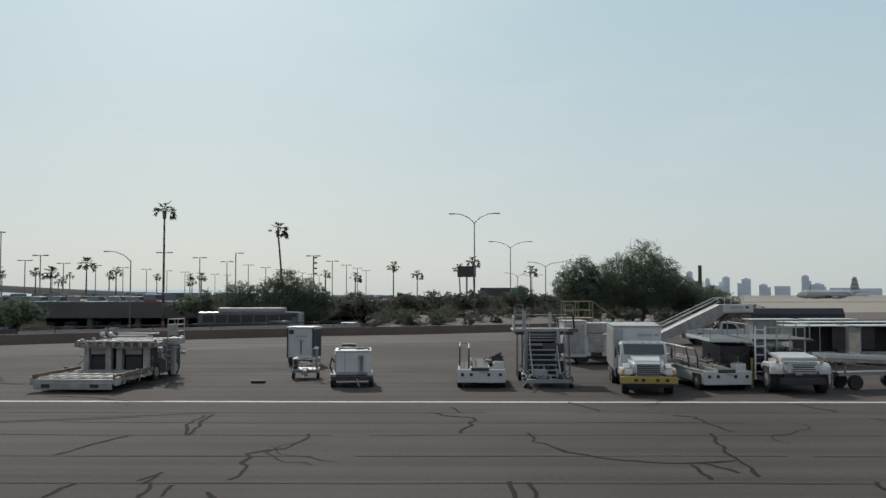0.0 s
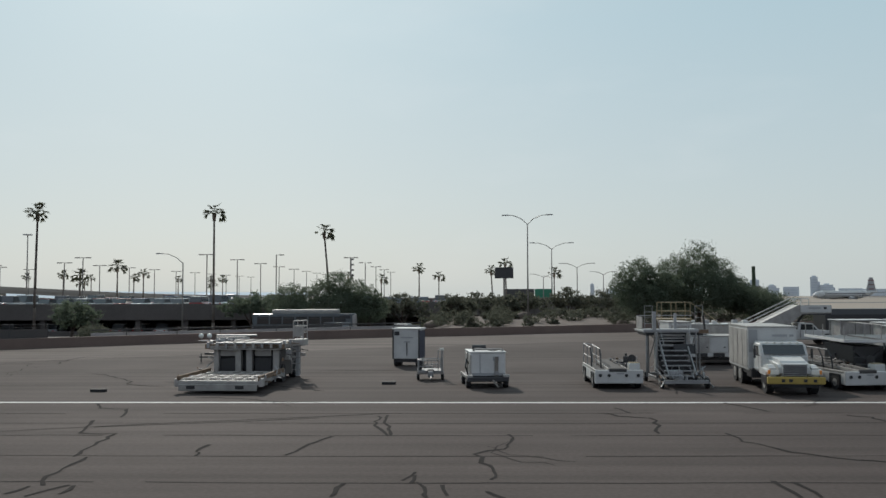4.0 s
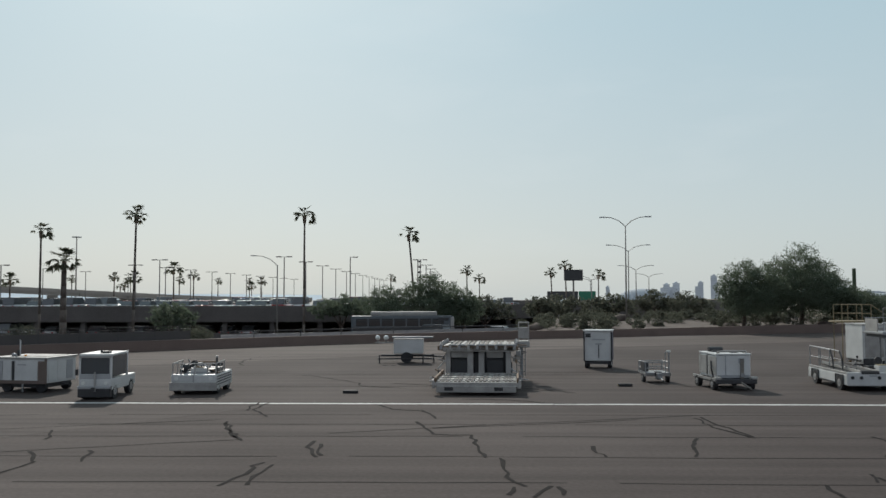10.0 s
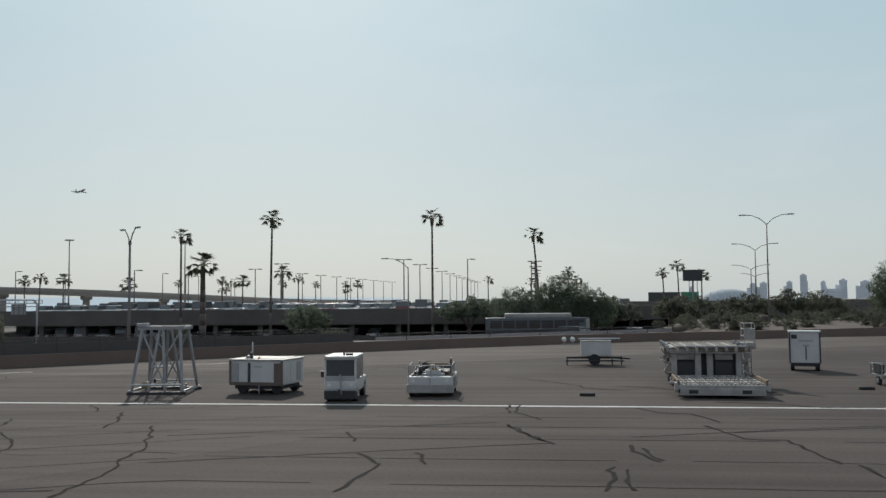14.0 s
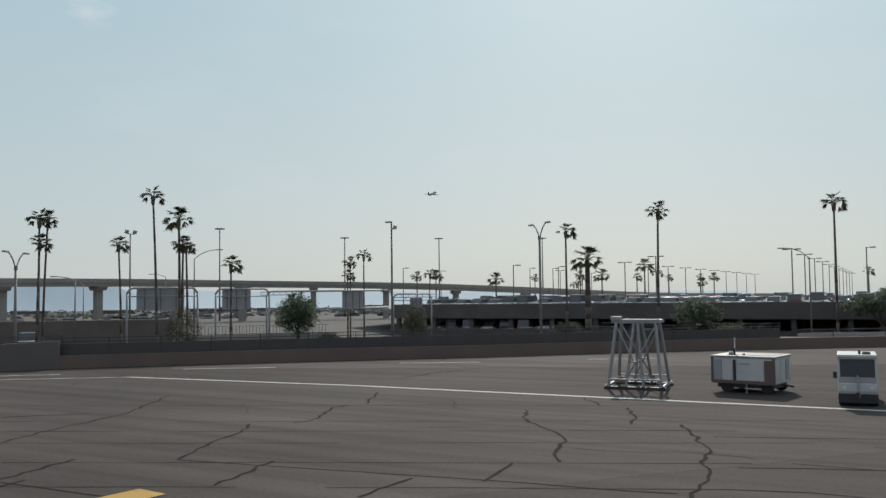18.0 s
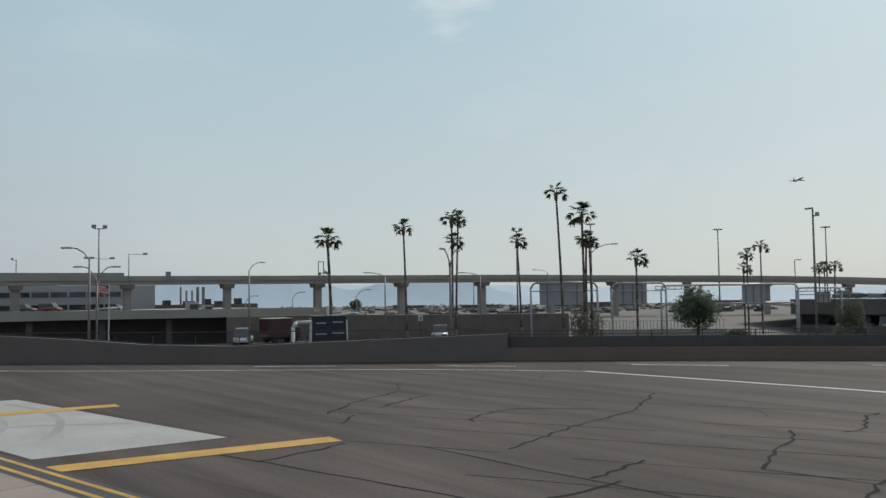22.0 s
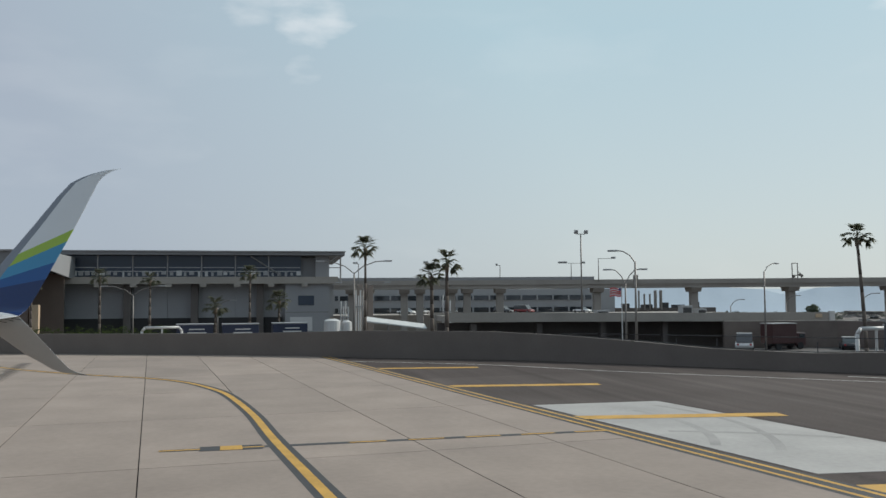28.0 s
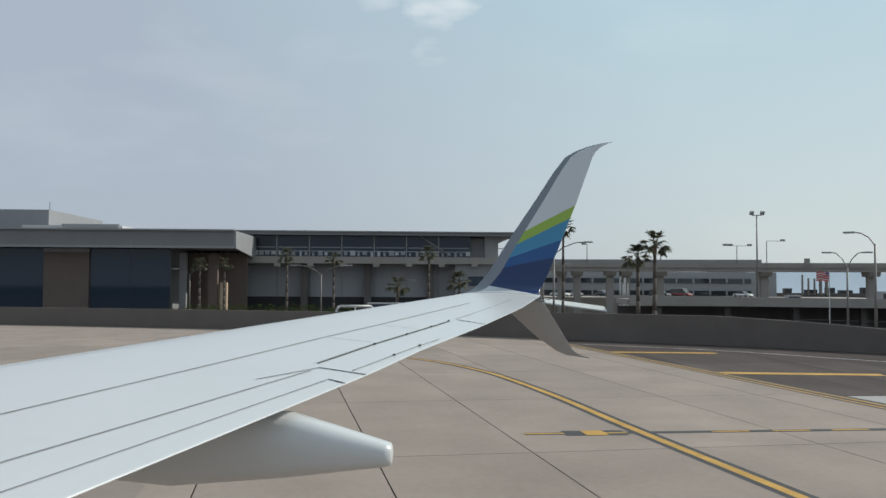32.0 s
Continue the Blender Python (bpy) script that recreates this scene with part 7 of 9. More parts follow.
for k in range(5):
    part("roof_marker", B((-0.6 + k * 0.3, 2.0, 1.95), (0.10, 0.07, 0.04)), M["lamp_glass"], cab)
box = part("box_body", B((-0.10, 5.15, 1.62), (1.98, 4.0, 1.82), bevel=0.04), M["white"], tr)
part("roof_rim", B((-0.10, 5.15, 2.54), (2.04, 4.06, 0.06)), M["dirty_white"], box)
part("front_vent", B((-0.88, 3.13, 1.95), (0.36, 0.06, 0.95), bevel=0.02), M["grey_paint"], box, "grey louvred front vent")
for k in range(4):
    part("side_door", B((-1.10, 3.7 + k * 0.95, 1.62), (0.03, 0.86, 1.6), bevel=0.01), M["dirty_white"], box)
for k, w in enumerate((0.60, 0.16)):
    part("lettering", B((0.20 + k * 0.48, 3.135, 2.18), (w, 0.012, 0.09)), M["grey_paint"], box)
part("lower_skirt", B((-0.1, 5.15, 0.66), (1.85, 3.8, 0.22)), M["blackpaint"], box)
part("step_tank", B((-0.82, 3.3, 0.62), (0.45, 0.9, 0.4), bevel=0.05), M["blackpaint"], tr)
wheels(tr, (-0.84, 0.84), (0.9,), 0.44, 0.28)
wheels(tr, (-0.86, 0.86), (4.9, 6.0), 0.44, 0.42)


# belt loaders and bag tugs: a low body, a sloping belt, a rail cage at the back
def belt_loader(at, rz, label, L=4.3):
    t = thing("belt_loader", label, "belt loader", at, rz, group="belt loaders")
    body = part("body", B((0, L / 2, 0.48), (1.95, L, 0.46), bevel=0.06), M["white"], t)
    part("front_panel", B((0, -0.06, 0.52), (2.0, 0.12, 0.56), bevel=0.04), M["white"], body)
    for s in (-0.78, -0.42, 0.30, 0.78):
        part("round_lamp", bm_wheel(bmesh.new(), (s, -0.13, 0.58), 0.07, 0.04, "y", 14), M["blackpaint"], body)
    part("lettering", B((0.05, -0.125, 0.66), (0.3, 0.01, 0.06)), M["grey_paint"], body)
    part("well", B((-0.1, L * 0.52, 0.735), (1.70, L * 0.86, 0.05)), M["belt"], body, "dark tread plate deck")
    bl = part("belt_bed", B((-0.05, L * 0.46, 0.82), (0.66, L * 0.95, 0.12), rx=1.6, bevel=0.02), M["belt"], t, "dark rubber conveyor belt")
    for s in (-0.42, 0.32):
        part("side_rail", B((s, L * 0.46, 0.86), (0.05, L * 0.96, 0.12), rx=1.6, bevel=0.015), M["dirty_white"], bl)
        for j in range(7):
            part("roller_bolt", B((s, L * (0.08 + 0.12 * j), 0.93), (0.04, 0.09, 0.04)), M["dark_steel"], bl)
    part("belt_end", bm_wheel(bmesh.new(), (-0.05, -0.02, 0.76), 0.11, 0.72, "x", 14), M["belt"], bl)
    con = part("console", B((0.72, 0.55, 0.88), (0.46, 0.55, 0.34), bevel=0.05), M["white"], t)
    part("console_lid", B((0.72, 0.55, 1.06), (0.40, 0.45, 0.03)), M["old_yellow"], con)
    part("driver_seat", B((0.72, 1.55, 0.88), (0.46, 0.45, 0.16), bevel=0.05), M["blackpaint"], t)
    part("seat_back", B((0.72, 1.80, 1.08), (0.46, 0.08, 0.32), bevel=0.04), M["blackpaint"], t)
    part("steering_wheel", bm_wheel(bmesh.new(), (0.72, 0.95, 1.20), 0.17, 0.03, "y", 16), M["blackpaint"], t)
    part("steering_column", T((0.72, 0.8, 0.95), (0.72, 0.95, 1.18), 0.025), M["blackpaint"], t)
    for x, z in ((-0.92, 1.66), (-0.52, 1.60)):
        rails(t, [(x, L * 0.34, 0.72), (x, L * 0.36, 1.25), (x, L * 0.42, z - 0.05)], 0.034, "blackpaint", "padded_rail")
        rails(t, [(x, L * 0.42, z - 0.05), (x, L * 0.97, z), (x, L * 0.97, 0.72)], 0.024)
        rails(t, [(x, L * 0.68, 0.72), (x, L * 0.68, z)], 0.02)
        rails(t, [(x, L * 0.37, 1.2), (x, L * 0.97, 1.2)], 0.016)
    rails(t, [(-0.92, L * 0.97, 1.66), (-0.52, L * 0.97, 1.60)], 0.02)
    fittings(t, int(10 * L), 12, (0.2, 1.9, 0.78), (0.9, L - 0.8, 0.98), 0.14)
    part("beacon_post", T((0.90, L * 0.8, 0.7), (0.90, L * 0.8, 1.15), 0.018), M["blackpaint"], t)
    part("beacon", T((0.90, L * 0.8, 1.15), (0.90, L * 0.8, 1.25), 0.05), M["blackpaint"], t)
    for s in (-1, 1):
        for y in (0.7, L - 0.9):
            part("wheel_arch", B((s * 0.972, y, 0.46), (0.03, 0.82, 0.42), bevel=0.06), M["blackpaint"], body)
        # black strip on the flank draws the shadow of a sill gap
        part("sill_shadow_gap", B((s * 0.968, L / 2, 0.28), (0.03, L - 2.6, 0.07)), M["blackpaint"], body)
        part("kick_rail", B((s * 0.94, L * 0.5, 0.755), (0.07, L * 0.96, 0.09), bevel=0.02), M["dirty_white"], body)
    part("engine_cover", B((0.55, L * 0.62, 0.86), (0.7, 1.1, 0.26), bevel=0.05), M["belt"], t, "dark worn engine cover")
    part("hydraulic_hose", T((0.15, L * 0.3, 0.84), (0.5, L * 0.55, 0.95), 0.03), M["blackpaint"], t)
    part("grab_hoop", T((0.95, 1.1, 0.75), (0.95, 1.1, 1.28), 0.02), M["dirty_white"], t)
    part("hand_lever", T((0.5, 0.8, 1.0), (0.42, 0.9, 1.32), 0.014), M["blackpaint"], t)
    wheels(t, (-0.90, 0.90), (0.7, L - 0.9), 0.31, 0.2)
    return t


belt_loader((1.66, 38.75, 0), -1, "low white belt loader with a dark belt and rail cage")
belt_loader((11.55, 37.95, 0), 6, "low white belt loader with a dark belt and rail cage", 5.0)

# maintenance stairs with an upper platform
ms = thing("maintenance_stand", "grey steel maintenance stand with steps and a high platform", "work platform", (4.45, 38.7, 0))
for s in (-1, 1):
    part("base_rail", B((s * 0.86, 1.9, 0.30), (0.08, 3.8, 0.10)), M["steel"], ms)
    part("corner_post", T((s * 0.85, 3.3, 0.4), (s * 0.85, 3.3, 2.3), 0.04), M["steel"], ms)
    part("corner_post", T((s * 0.85, 1.6, 0.4), (s * 0.85, 1.6, 2.3), 0.03), M["steel"], ms)
    part("stringer", B((s * 0.58 - 0.05, 1.40, 1.32), (0.05, 2.6, 0.14), rx=39), M["steel"], ms)
    rails(ms, [(s * 0.85, 3.3, 2.2), (-s * 0.85, 3.3, 0.5)], 0.02, name="brace")
    rails(ms, [(s * 0.85, 1.6, 2.2), (s * 0.85, 3.3, 0.9)], 0.02, name="brace")
    rails(ms, [(s * 0.80, 0.4, 0.38), (s * 0.30, 1.0, 0.85)], 0.018, name="brace")
    part("outrigger", T((s * 0.88, 0.1, 0.34), (s * 1.08, -0.12, 0.10), 0.03), M["steel"], ms)
    rails(ms, [(s * 0.62 - 0.05, 1.0, 1.75), (s * 0.62 - 0.05, 2.2, 2.85)], 0.014, name="hand_rail")
part("front_beam", B((0, 0.02, 0.30), (1.85, 0.12, 0.14)), M["steel"], ms)
part("rear_beam", B((0, 3.75, 0.30), (1.85, 0.12, 0.14)), M["steel"], ms)
for k in range(9):
    part("tread", B((-0.15, 0.45 + k * 0.24, 0.50 + k * 0.198), (1.20, 0.26, 0.045)), M["steel"], ms)
    # dark strip painted in as the shade between treads
    part("riser_shade", B((-0.15, 0.58 + k * 0.24, 0.41 + k * 0.198), (1.10, 0.02, 0.10)), M["dark_steel"], ms)
part("platform", B((0.05, 3.0, 2.30), (2.75, 2.0, 0.10), bevel=0.02), M["steel"], ms)
part("side_screen", B((-1.24, 3.25, 2.64), (0.04, 1.2, 0.56), bevel=0.01), M["dirty_white"], ms)
for s in (-1, 1):
    part("column_plate", B((s * 0.70 - 0.08, 2.05, 1.42), (0.13, 0.30, 1.66), bevel=0.02), M["dirty_white"], ms)
    part("platform_leg", T((s * 1.15, 2.2, 0.3), (s * 1.15, 2.2, 2.28), 0.045, seg=8), M["steel"], ms)
part("lift_block", B((-0.08, 2.6, 1.35), (1.2, 0.7, 1.5), bevel=0.03), M["dark_steel"], ms)
for z in (1.72, 1.86, 2.0, 2.14):
    part("lift_bar", B((-0.08, 2.12, z), (1.2, 0.12, 0.05), bevel=0.01), M["dirty_white"], ms)
part("end_board", B((1.30, 2.02, 2.30), (0.42, 0.05, 0.16)), M["rust"], ms)
fittings(ms, 71, 40, (-0.95, 0.0, 0.32), (0.95, 1.5, 0.62), 0.16)
part("toe_board", B((0.05, 2.02, 2.33), (2.75, 0.03, 0.13)), M["grey_paint"], ms)
for s in (-1.25, 1.3):
    d = 0.34 if s < 0 else -0.34
    for y in (2.1,):
        rails(ms, [(s, y, 2.35), (s, y, 3.42), (s + d, y, 3.42), (s + d, y, 2.35)], 0.013)
        for z in (2.65, 2.9, 3.15):
            rails(ms, [(s, y, z), (s + d, y, z)], 0.009)
rails(ms, [(-1.25, 3.9, 2.95), (1.3, 3.9, 2.95)], 0.018)
part("control_panel", B((0.42, 1.75, 1.55), (1.0, 0.08, 0.42), rx=-15, bevel=0.02), M["blackpaint"], ms)
part("upright_bar", B((1.30, 1.95, 2.70), (0.08, 0.08, 0.60), ry=-5), M["blackpaint"], ms)
part("upright_bar", B((-0.85, 2.05, 2.75), (0.16, 0.10, 0.85)), M["grey_paint"], ms)
part("upright_bar", B((0.45, 3.6, 2.70), (0.12, 0.10, 0.70)), M["grey_paint"], ms)
part("underframe", B((0.05, 3.0, 2.18), (2.5, 1.8, 0.12)), M["dark_steel"], ms)
part("tank_box", B((0.1, 2.4, 0.72), (1.5, 1.2, 0.55), bevel=0.05), M["blackpaint"], ms)
part("hydraulic_pump", B((-0.3, 0.75, 0.55), (0.6, 0.5, 0.35), bevel=0.05), M["grey_paint"], ms)
for k in range(5):
    rails(ms, [(-0.9 + k * 0.42, 0.15, 0.42), (-1.1 + k * 0.5, 0.9 + 0.1 * (k % 2), 0.85)], 0.022, name="pipe")
part("tow_bar", T((-0.8, 0.2, 0.6), (-1.25, -0.3, 1.0), 0.03), M["steel"], ms)
wheels(ms, (-0.95, 0.95), (0.35, 3.5), 0.22, 0.14)

# large air conditioning trailer behind
ac = thing("air_conditioning_unit", "large white stepped air conditioning trailer with low vents", "ground cart", (9.2, 50.4, 0))
acb = part("body", B((0.55, 1.2, 1.02), (3.9, 2.2, 1.12), bevel=0.05), M["white"], ac)
part("roof_rim", B((0.55, 1.2, 1.60), (4.0, 2.3, 0.06)), M["dirty_white"], acb)
tall = part("tall_cabinet", B((-2.0, 1.2, 1.38), (1.25, 2.2, 1.95), bevel=0.05), M["white"], ac)
part("cabinet_rim", B((-2.0, 1.2, 2.37), (1.32, 2.28, 0.06)), M["dirty_white"], tall)
part("door_panel", B((-2.0, 0.08, 1.40), (1.0, 0.04, 1.6), bevel=0.01), M["dirty_white"], tall)
part("hood_box", B((-0.85, 1.5, 1.95), (1.1, 1.4, 0.62), bevel=0.08), M["dirty_white"], ac)
for k in range(4):
    part("side_panel", B((-0.85 + k * 0.95, 0.08, 1.12), (0.88, 0.03, 0.80), bevel=0.01), M["white" if k % 2 else "dirty_white"], acb)
    part("panel_latch", B((-0.55 + k * 0.95, 0.05, 1.0), (0.10, 0.03, 0.06)), M["blackpaint"], acb)
    part("skirt_vent", B((-0.85 + k * 0.95, 0.08, 0.58), (0.62, 0.05, 0.20)), M["blackpaint"], acb)
part("lettering", B((1.5, 0.05, 1.32), (0.9, 0.02, 0.09)), M["grey_paint"], acb)
part("undercarriage", B((-0.2, 1.2, 0.38), (4.8, 1.8, 0.16)), M["blackpaint"], ac)
wheels(ac, (-1.6, 1.7), (0.3, 2.2), 0.34, 0.22, "y")
ab = thing("generator_trailer", "pale boxy generator trailer with fittings on its roof", "ground cart", (9.6, 54.2, 0))
gbx = part("body", B((0.9, 0.9, 1.30), (4.2, 1.8, 1.6), bevel=0.06), M["dirty_white"], ab)
part("roof", B((0.9, 0.9, 2.12), (4.3, 1.9, 0.06), bevel=0.02), M["white"], gbx)
for k, x in enumerate((-0.6, 0.2, 0.7, 1.9, 2.5)):
    part("roof_fitting", B((x, 0.5, 2.24), (0.30, 0.30, 0.20 + 0.06 * (k % 2)), bevel=0.04), M["grey_paint" if k % 2 else "white"], gbx)
part("undercarriage", B((0.9, 0.9, 0.42), (3.8, 1.5, 0.2)), M["blackpaint"], ab)
wheels(ab, (-0.5, 2.3), (0.2, 1.6), 0.34, 0.22, "y")
ys = thing("yellow_scaffold", "dull yellow railed access platform behind the white trailer", "work platform", (7.9, 54.8, 0))
part("deck", B((-0.1, 0, 2.42), (2.1, 1.3, 0.09)), M["old_yellow"], ys)
for x in (-0.85, 0, 0.85):
    for y in (-0.6, 0.6):
        part("post", T((x, y, 0), (x, y, 3.42), 0.03), M["old_yellow"], ys)
for y in (-0.6, 0.6):
    for z in (2.9, 3.42):
        rails(ys, [(-0.85, y, z), (0.85, y, z)], 0.025, "old_yellow")
rails(ys, [(0.85, -0.6, 3.42), (2.0, -0.6, 2.6), (2.8, -0.6, 2.0)], 0.025, "old_yellow")
rails(ys, [(0.85, 0.6, 2.4), (2.8, 0.6, 0.3)], 0.04, "old_yellow")

# white tank cart
tk = thing("lavatory_cart", "white tank cart with a hose reel on a low trailer", "service cart", (-3.75, 39.0, 0), 6)
part("trailer_deck", B((0, 1.35, 0.40), (1.70, 2.6, 0.14), bevel=0.03), M["dark_steel"], tk)
for s in (-0.86, 0.86):
    part("side_rail", B((s, 1.35, 0.45), (0.06, 2.6, 0.10)), M["dirty_white"], tk)
part("front_bumper", B((0, 0.02, 0.38), (1.75, 0.10, 0.18), bevel=0.02), M["dark_steel"], tk)
tb = part("tank", B((0.05, 1.35, 0.98), (1.50, 1.9, 0.98), bevel=0.07), M["white"], tk)
for y in (0.8, 1.9):
    part("side_panel", B((-0.71, y, 1.0), (0.03, 0.85, 0.78), bevel=0.01), M["dirty_white"], tb)
part("tank_lid", B((0.05, 1.35, 1.49), (1.56, 1.96, 0.07), bevel=0.03), M["white"], tb)
for x, y in ((-0.25, 1.6), (0.35, 1.1)):
    part("hatch", T((x, y, 1.5), (x, y, 1.60), 0.20, 0.18, 14), M["blackpaint"], tb)
bm = bmesh.new()
bm_path(bm, [(-0.55, 0.7, 1.54), (-0.5, 0.45, 1.62), (0.55, 0.45, 1.62), (0.72, 0.7, 1.58), (0.72, 1.5, 1.54)], 0.04, 8)
part("lid_rail", bm, M["dirty_white"], tb)
part("hose_reel", T((-0.45, 1.9, 1.60), (0.15, 1.9, 1.60), 0.13, 0.13, 14), M["blackpaint"], tb)
part("centre_seam", B((-0.725, 1.35, 1.0), (0.02, 0.03, 0.86)), M["blackpaint"], tb)
part("front_seam", B((-0.30, 0.395, 1.0), (0.03, 0.02, 0.90)), M["grey_paint"], tb)
part("gauge_box", B((0.38, 0.385, 1.22), (0.26, 0.04, 0.20), bevel=0.01), M["grey_paint"], tb)
part("grime_band", B((0.05, 0.395, 0.56), (1.4, 0.02, 0.12)), M["grey_paint"], tb)
for s in (-0.78, 0.78):
    part("corner_guard", B((s, 0.12, 0.52), (0.26, 0.30, 0.10), bevel=0.02), M["dirty_white"], tk)
part("hose_clamp", B((0.40, 0.36, 0.85), (0.14, 0.05, 0.9)), M["wood"], tb)
part("valve", bm_wheel(bmesh.new(), (0.40, 0.30, 0.62), 0.09, 0.06, "y", 12), M["steel"], tb)
bm = bmesh.new()
bm_path(bm, [(-0.8, 0.5, 0.55), (-0.92, 0.4, 0.9), (-0.85, 0.6, 1.2), (-0.75, 0.9, 1.0)], 0.035, 8)
part("hose", bm, M["blackpaint"], tk)
wheels(tk, (-0.80, 0.80), (0.45, 2.2), 0.24, 0.18)
part("tow_bar", T((0.2, 0, 0.35), (0.3, -0.75, 0.15), 0.04), M["wood"], tk)

# small towable rail cart
sc = thing("tow_cart", "small grey tubular tow cart with upright bars", "cart", (-6.3, 42.5, 0), 4)
part("deck", B((0, 0.5, 0.42), (1.15, 1.3, 0.08)), M["steel"], sc)
for x in (-0.55, 0.55):
    part("post", T((x, 0.0, 0.4), (x, 0.0, 1.38 if x > 0 else 0.95), 0.035), M["steel"], sc)
    part("post", T((x, 1.1, 0.4), (x, 1.1, 0.95), 0.03), M["steel"], sc)
for z in (0.65, 0.92):
    rails(sc, [(-0.55, 0, z), (0.55, 0, z)], 0.02)
    rails(sc, [(-0.55, 1.1, z), (0.55, 1.1, z)], 0.02)
    rails(sc, [(-0.55, 0, z), (-0.55, 1.1, z)], 0.02)
    rails(sc, [(0.55, 0, z), (0.55, 1.1, z)], 0.02)
part("lamp", B((0.52, -0.08, 1.43), (0.18, 0.1, 0.10), bevel=0.02), M["lamp_glass"], sc)
part("winch", B((0, -0.1, 0.42), (0.30, 0.3, 0.20), bevel=0.05), M["dark_steel"], sc)
for x in (0.35, 0.5):
    part("upright", T((x, -0.1, 0.4), (x, -0.1, 1.40), 0.022), M["steel"], sc)
rails(sc, [(0.35, -0.1, 1.40), (0.5, -0.1, 1.40)], 0.02)
for k in range(6):
    rails(sc, [(-0.5 + k * 0.2, 1.1, 0.45), (-0.5 + k * 0.2, 1.1, 0.92)], 0.012, name="bar")
part("switch_cabinet", B((-0.48, 0.45, 0.72), (0.20, 0.7, 0.46), bevel=0.03), M["dark_steel"], sc)
part("jack_head", B((0.0, -0.25, 0.32), (0.26, 0.34, 0.30), bevel=0.05), M["steel"], sc)
part("front_beam", B((0, -0.05, 0.36), (1.25, 0.10, 0.14), bevel=0.02), M["dirty_white"], sc)
part("tow_bar", T((0, -0.1, 0.35), (0, -0.9, 0.18), 0.03), M["steel"], sc)
wheels(sc, (-0.56, 0.56), (0.3,), 0.20, 0.12)

# upright box trailer
bt = thing("box_trailer", "upright white box cart with dark corner trims", "box trailer", (-7.9, 50.2, 0), -13)
bb2 = part("body", B((0, 0.6, 1.22), (1.50, 1.2, 1.62), bevel=0.04), M["white"], bt)
part("roof", B((0, 0.6, 2.06), (1.60, 1.3, 0.07), bevel=0.02), M["white"], bb2)
for s in (-0.74, 0.74):
    part("corner_trim", B((s, -0.01, 1.2), (0.07, 0.06, 1.62)), M["blackpaint"], bb2)
for s in (-0.76, 0.76):
    part("side_panel", B((s, 0.6, 1.2), (0.02, 1.1, 1.5)), M["blue"], bb2, "dark blue side panel")
part("vent", B((-0.52, -0.015, 1.80), (0.28, 0.03, 0.22)), M["blackpaint"], bb2)
part("latch", B((0.05, -0.02, 0.95), (0.05, 0.04, 0.7)), M["blackpaint"], bb2)
for k, w in enumerate((0.7, 0.34)):
    part("lettering", B((0.05, -0.015, 1.58 - 0.24 * k), (w, 0.012, 0.07)), M["grey_paint"], bb2)
part("undercarriage", B((0, 0.6, 0.33), (1.35, 1.1, 0.2)), M["blackpaint"], bt)
wheels(bt, (-0.62, 0.62), (0.25, 0.95), 0.25, 0.18)

# cargo loader: low front platform, higher rear deck, driver's tower
ld = thing("cargo_loader", "dirty white cargo loader with a lowered front platform", "cargo loader", (-14.65, 37.1, 0), -3)
fp = part("front_platform", B((0, 2.0, 0.44), (3.3, 3.9, 0.18), bevel=0.03), M["dirty_white"], ld)
part("front_plate", B((0, 0.02, 0.26), (3.2, 0.10, 0.26), bevel=0.02), M["dirty_white"], fp)
for x in (-1.1, 0.9):
    part("warning_plate", B((x, -0.035, 0.27), (0.35, 0.015, 0.14)), M["blackpaint"], fp)
for k in range(19):
    part("roller_board", B((-1.53 + k * 0.17, 2.0, 0.56), (0.10, 3.7, 0.03)), M["wood" if k % 3 else "dirty_white"], fp)
for k in range(4):
    part("cross_bar", B((0, 0.5 + k * 1.0, 0.58), (3.2, 0.07, 0.05)), M["dirty_white"], fp)
for s in (-1, 1):
    part("side_guide", B((s * 1.66, 2.0, 0.62), (0.09, 3.9, 0.20), bevel=0.02), M["rust"], fp)
    fittings(fp, 55 + s, 14, (s * 1.72 - 0.10, 0.1, 0.30), (s * 1.72 + 0.10, 3.6, 0.70), 0.13)
    fittings(ld, 65 + s, 16, (s * 1.62 - 0.12, 4.0, 0.9), (s * 1.62 + 0.12, 7.6, 1.85), 0.15)
    part("guide_stop", B((s * 1.72, 0.25, 0.45), (0.16, 0.4, 0.34), bevel=0.04), M["dirty_white"], fp)
rd = part("rear_deck", B((-0.1, 6.0, 1.62), (3.2, 4.2, 0.22), bevel=0.03), M["dirty_white"], ld)
for k in range(14):
    part("roller_board", B((-1.5 + k * 0.215, 6.0, 1.76), (0.12, 4.0, 0.04)), M["wood" if k % 3 else "dirty_white"], rd)
part("edge_rail", B((-0.1, 3.95, 1.66), (3.6, 0.10, 0.20)), M["rust"], rd)
for k in range(9):
    part("edge_stub", B((-1.75 + k * 0.41, 3.90, 1.72), (0.12, 0.16, 0.26), bevel=0.02), M["dirty_white" if k % 2 else "steel"], rd)
part("rear_body", B((-0.1, 6.3, 0.85), (2.9, 3.6, 1.2), bevel=0.04), M["blackpaint"], ld)
for x, w in ((-1.45, 0.22), (-0.45, 0.26), (0.05, 0.26), (1.25, 0.22)):
    part("front_column", B((x, 4.25, 1.02), (w, 0.30, 1.1), bevel=0.02), M["dirty_white"], ld)
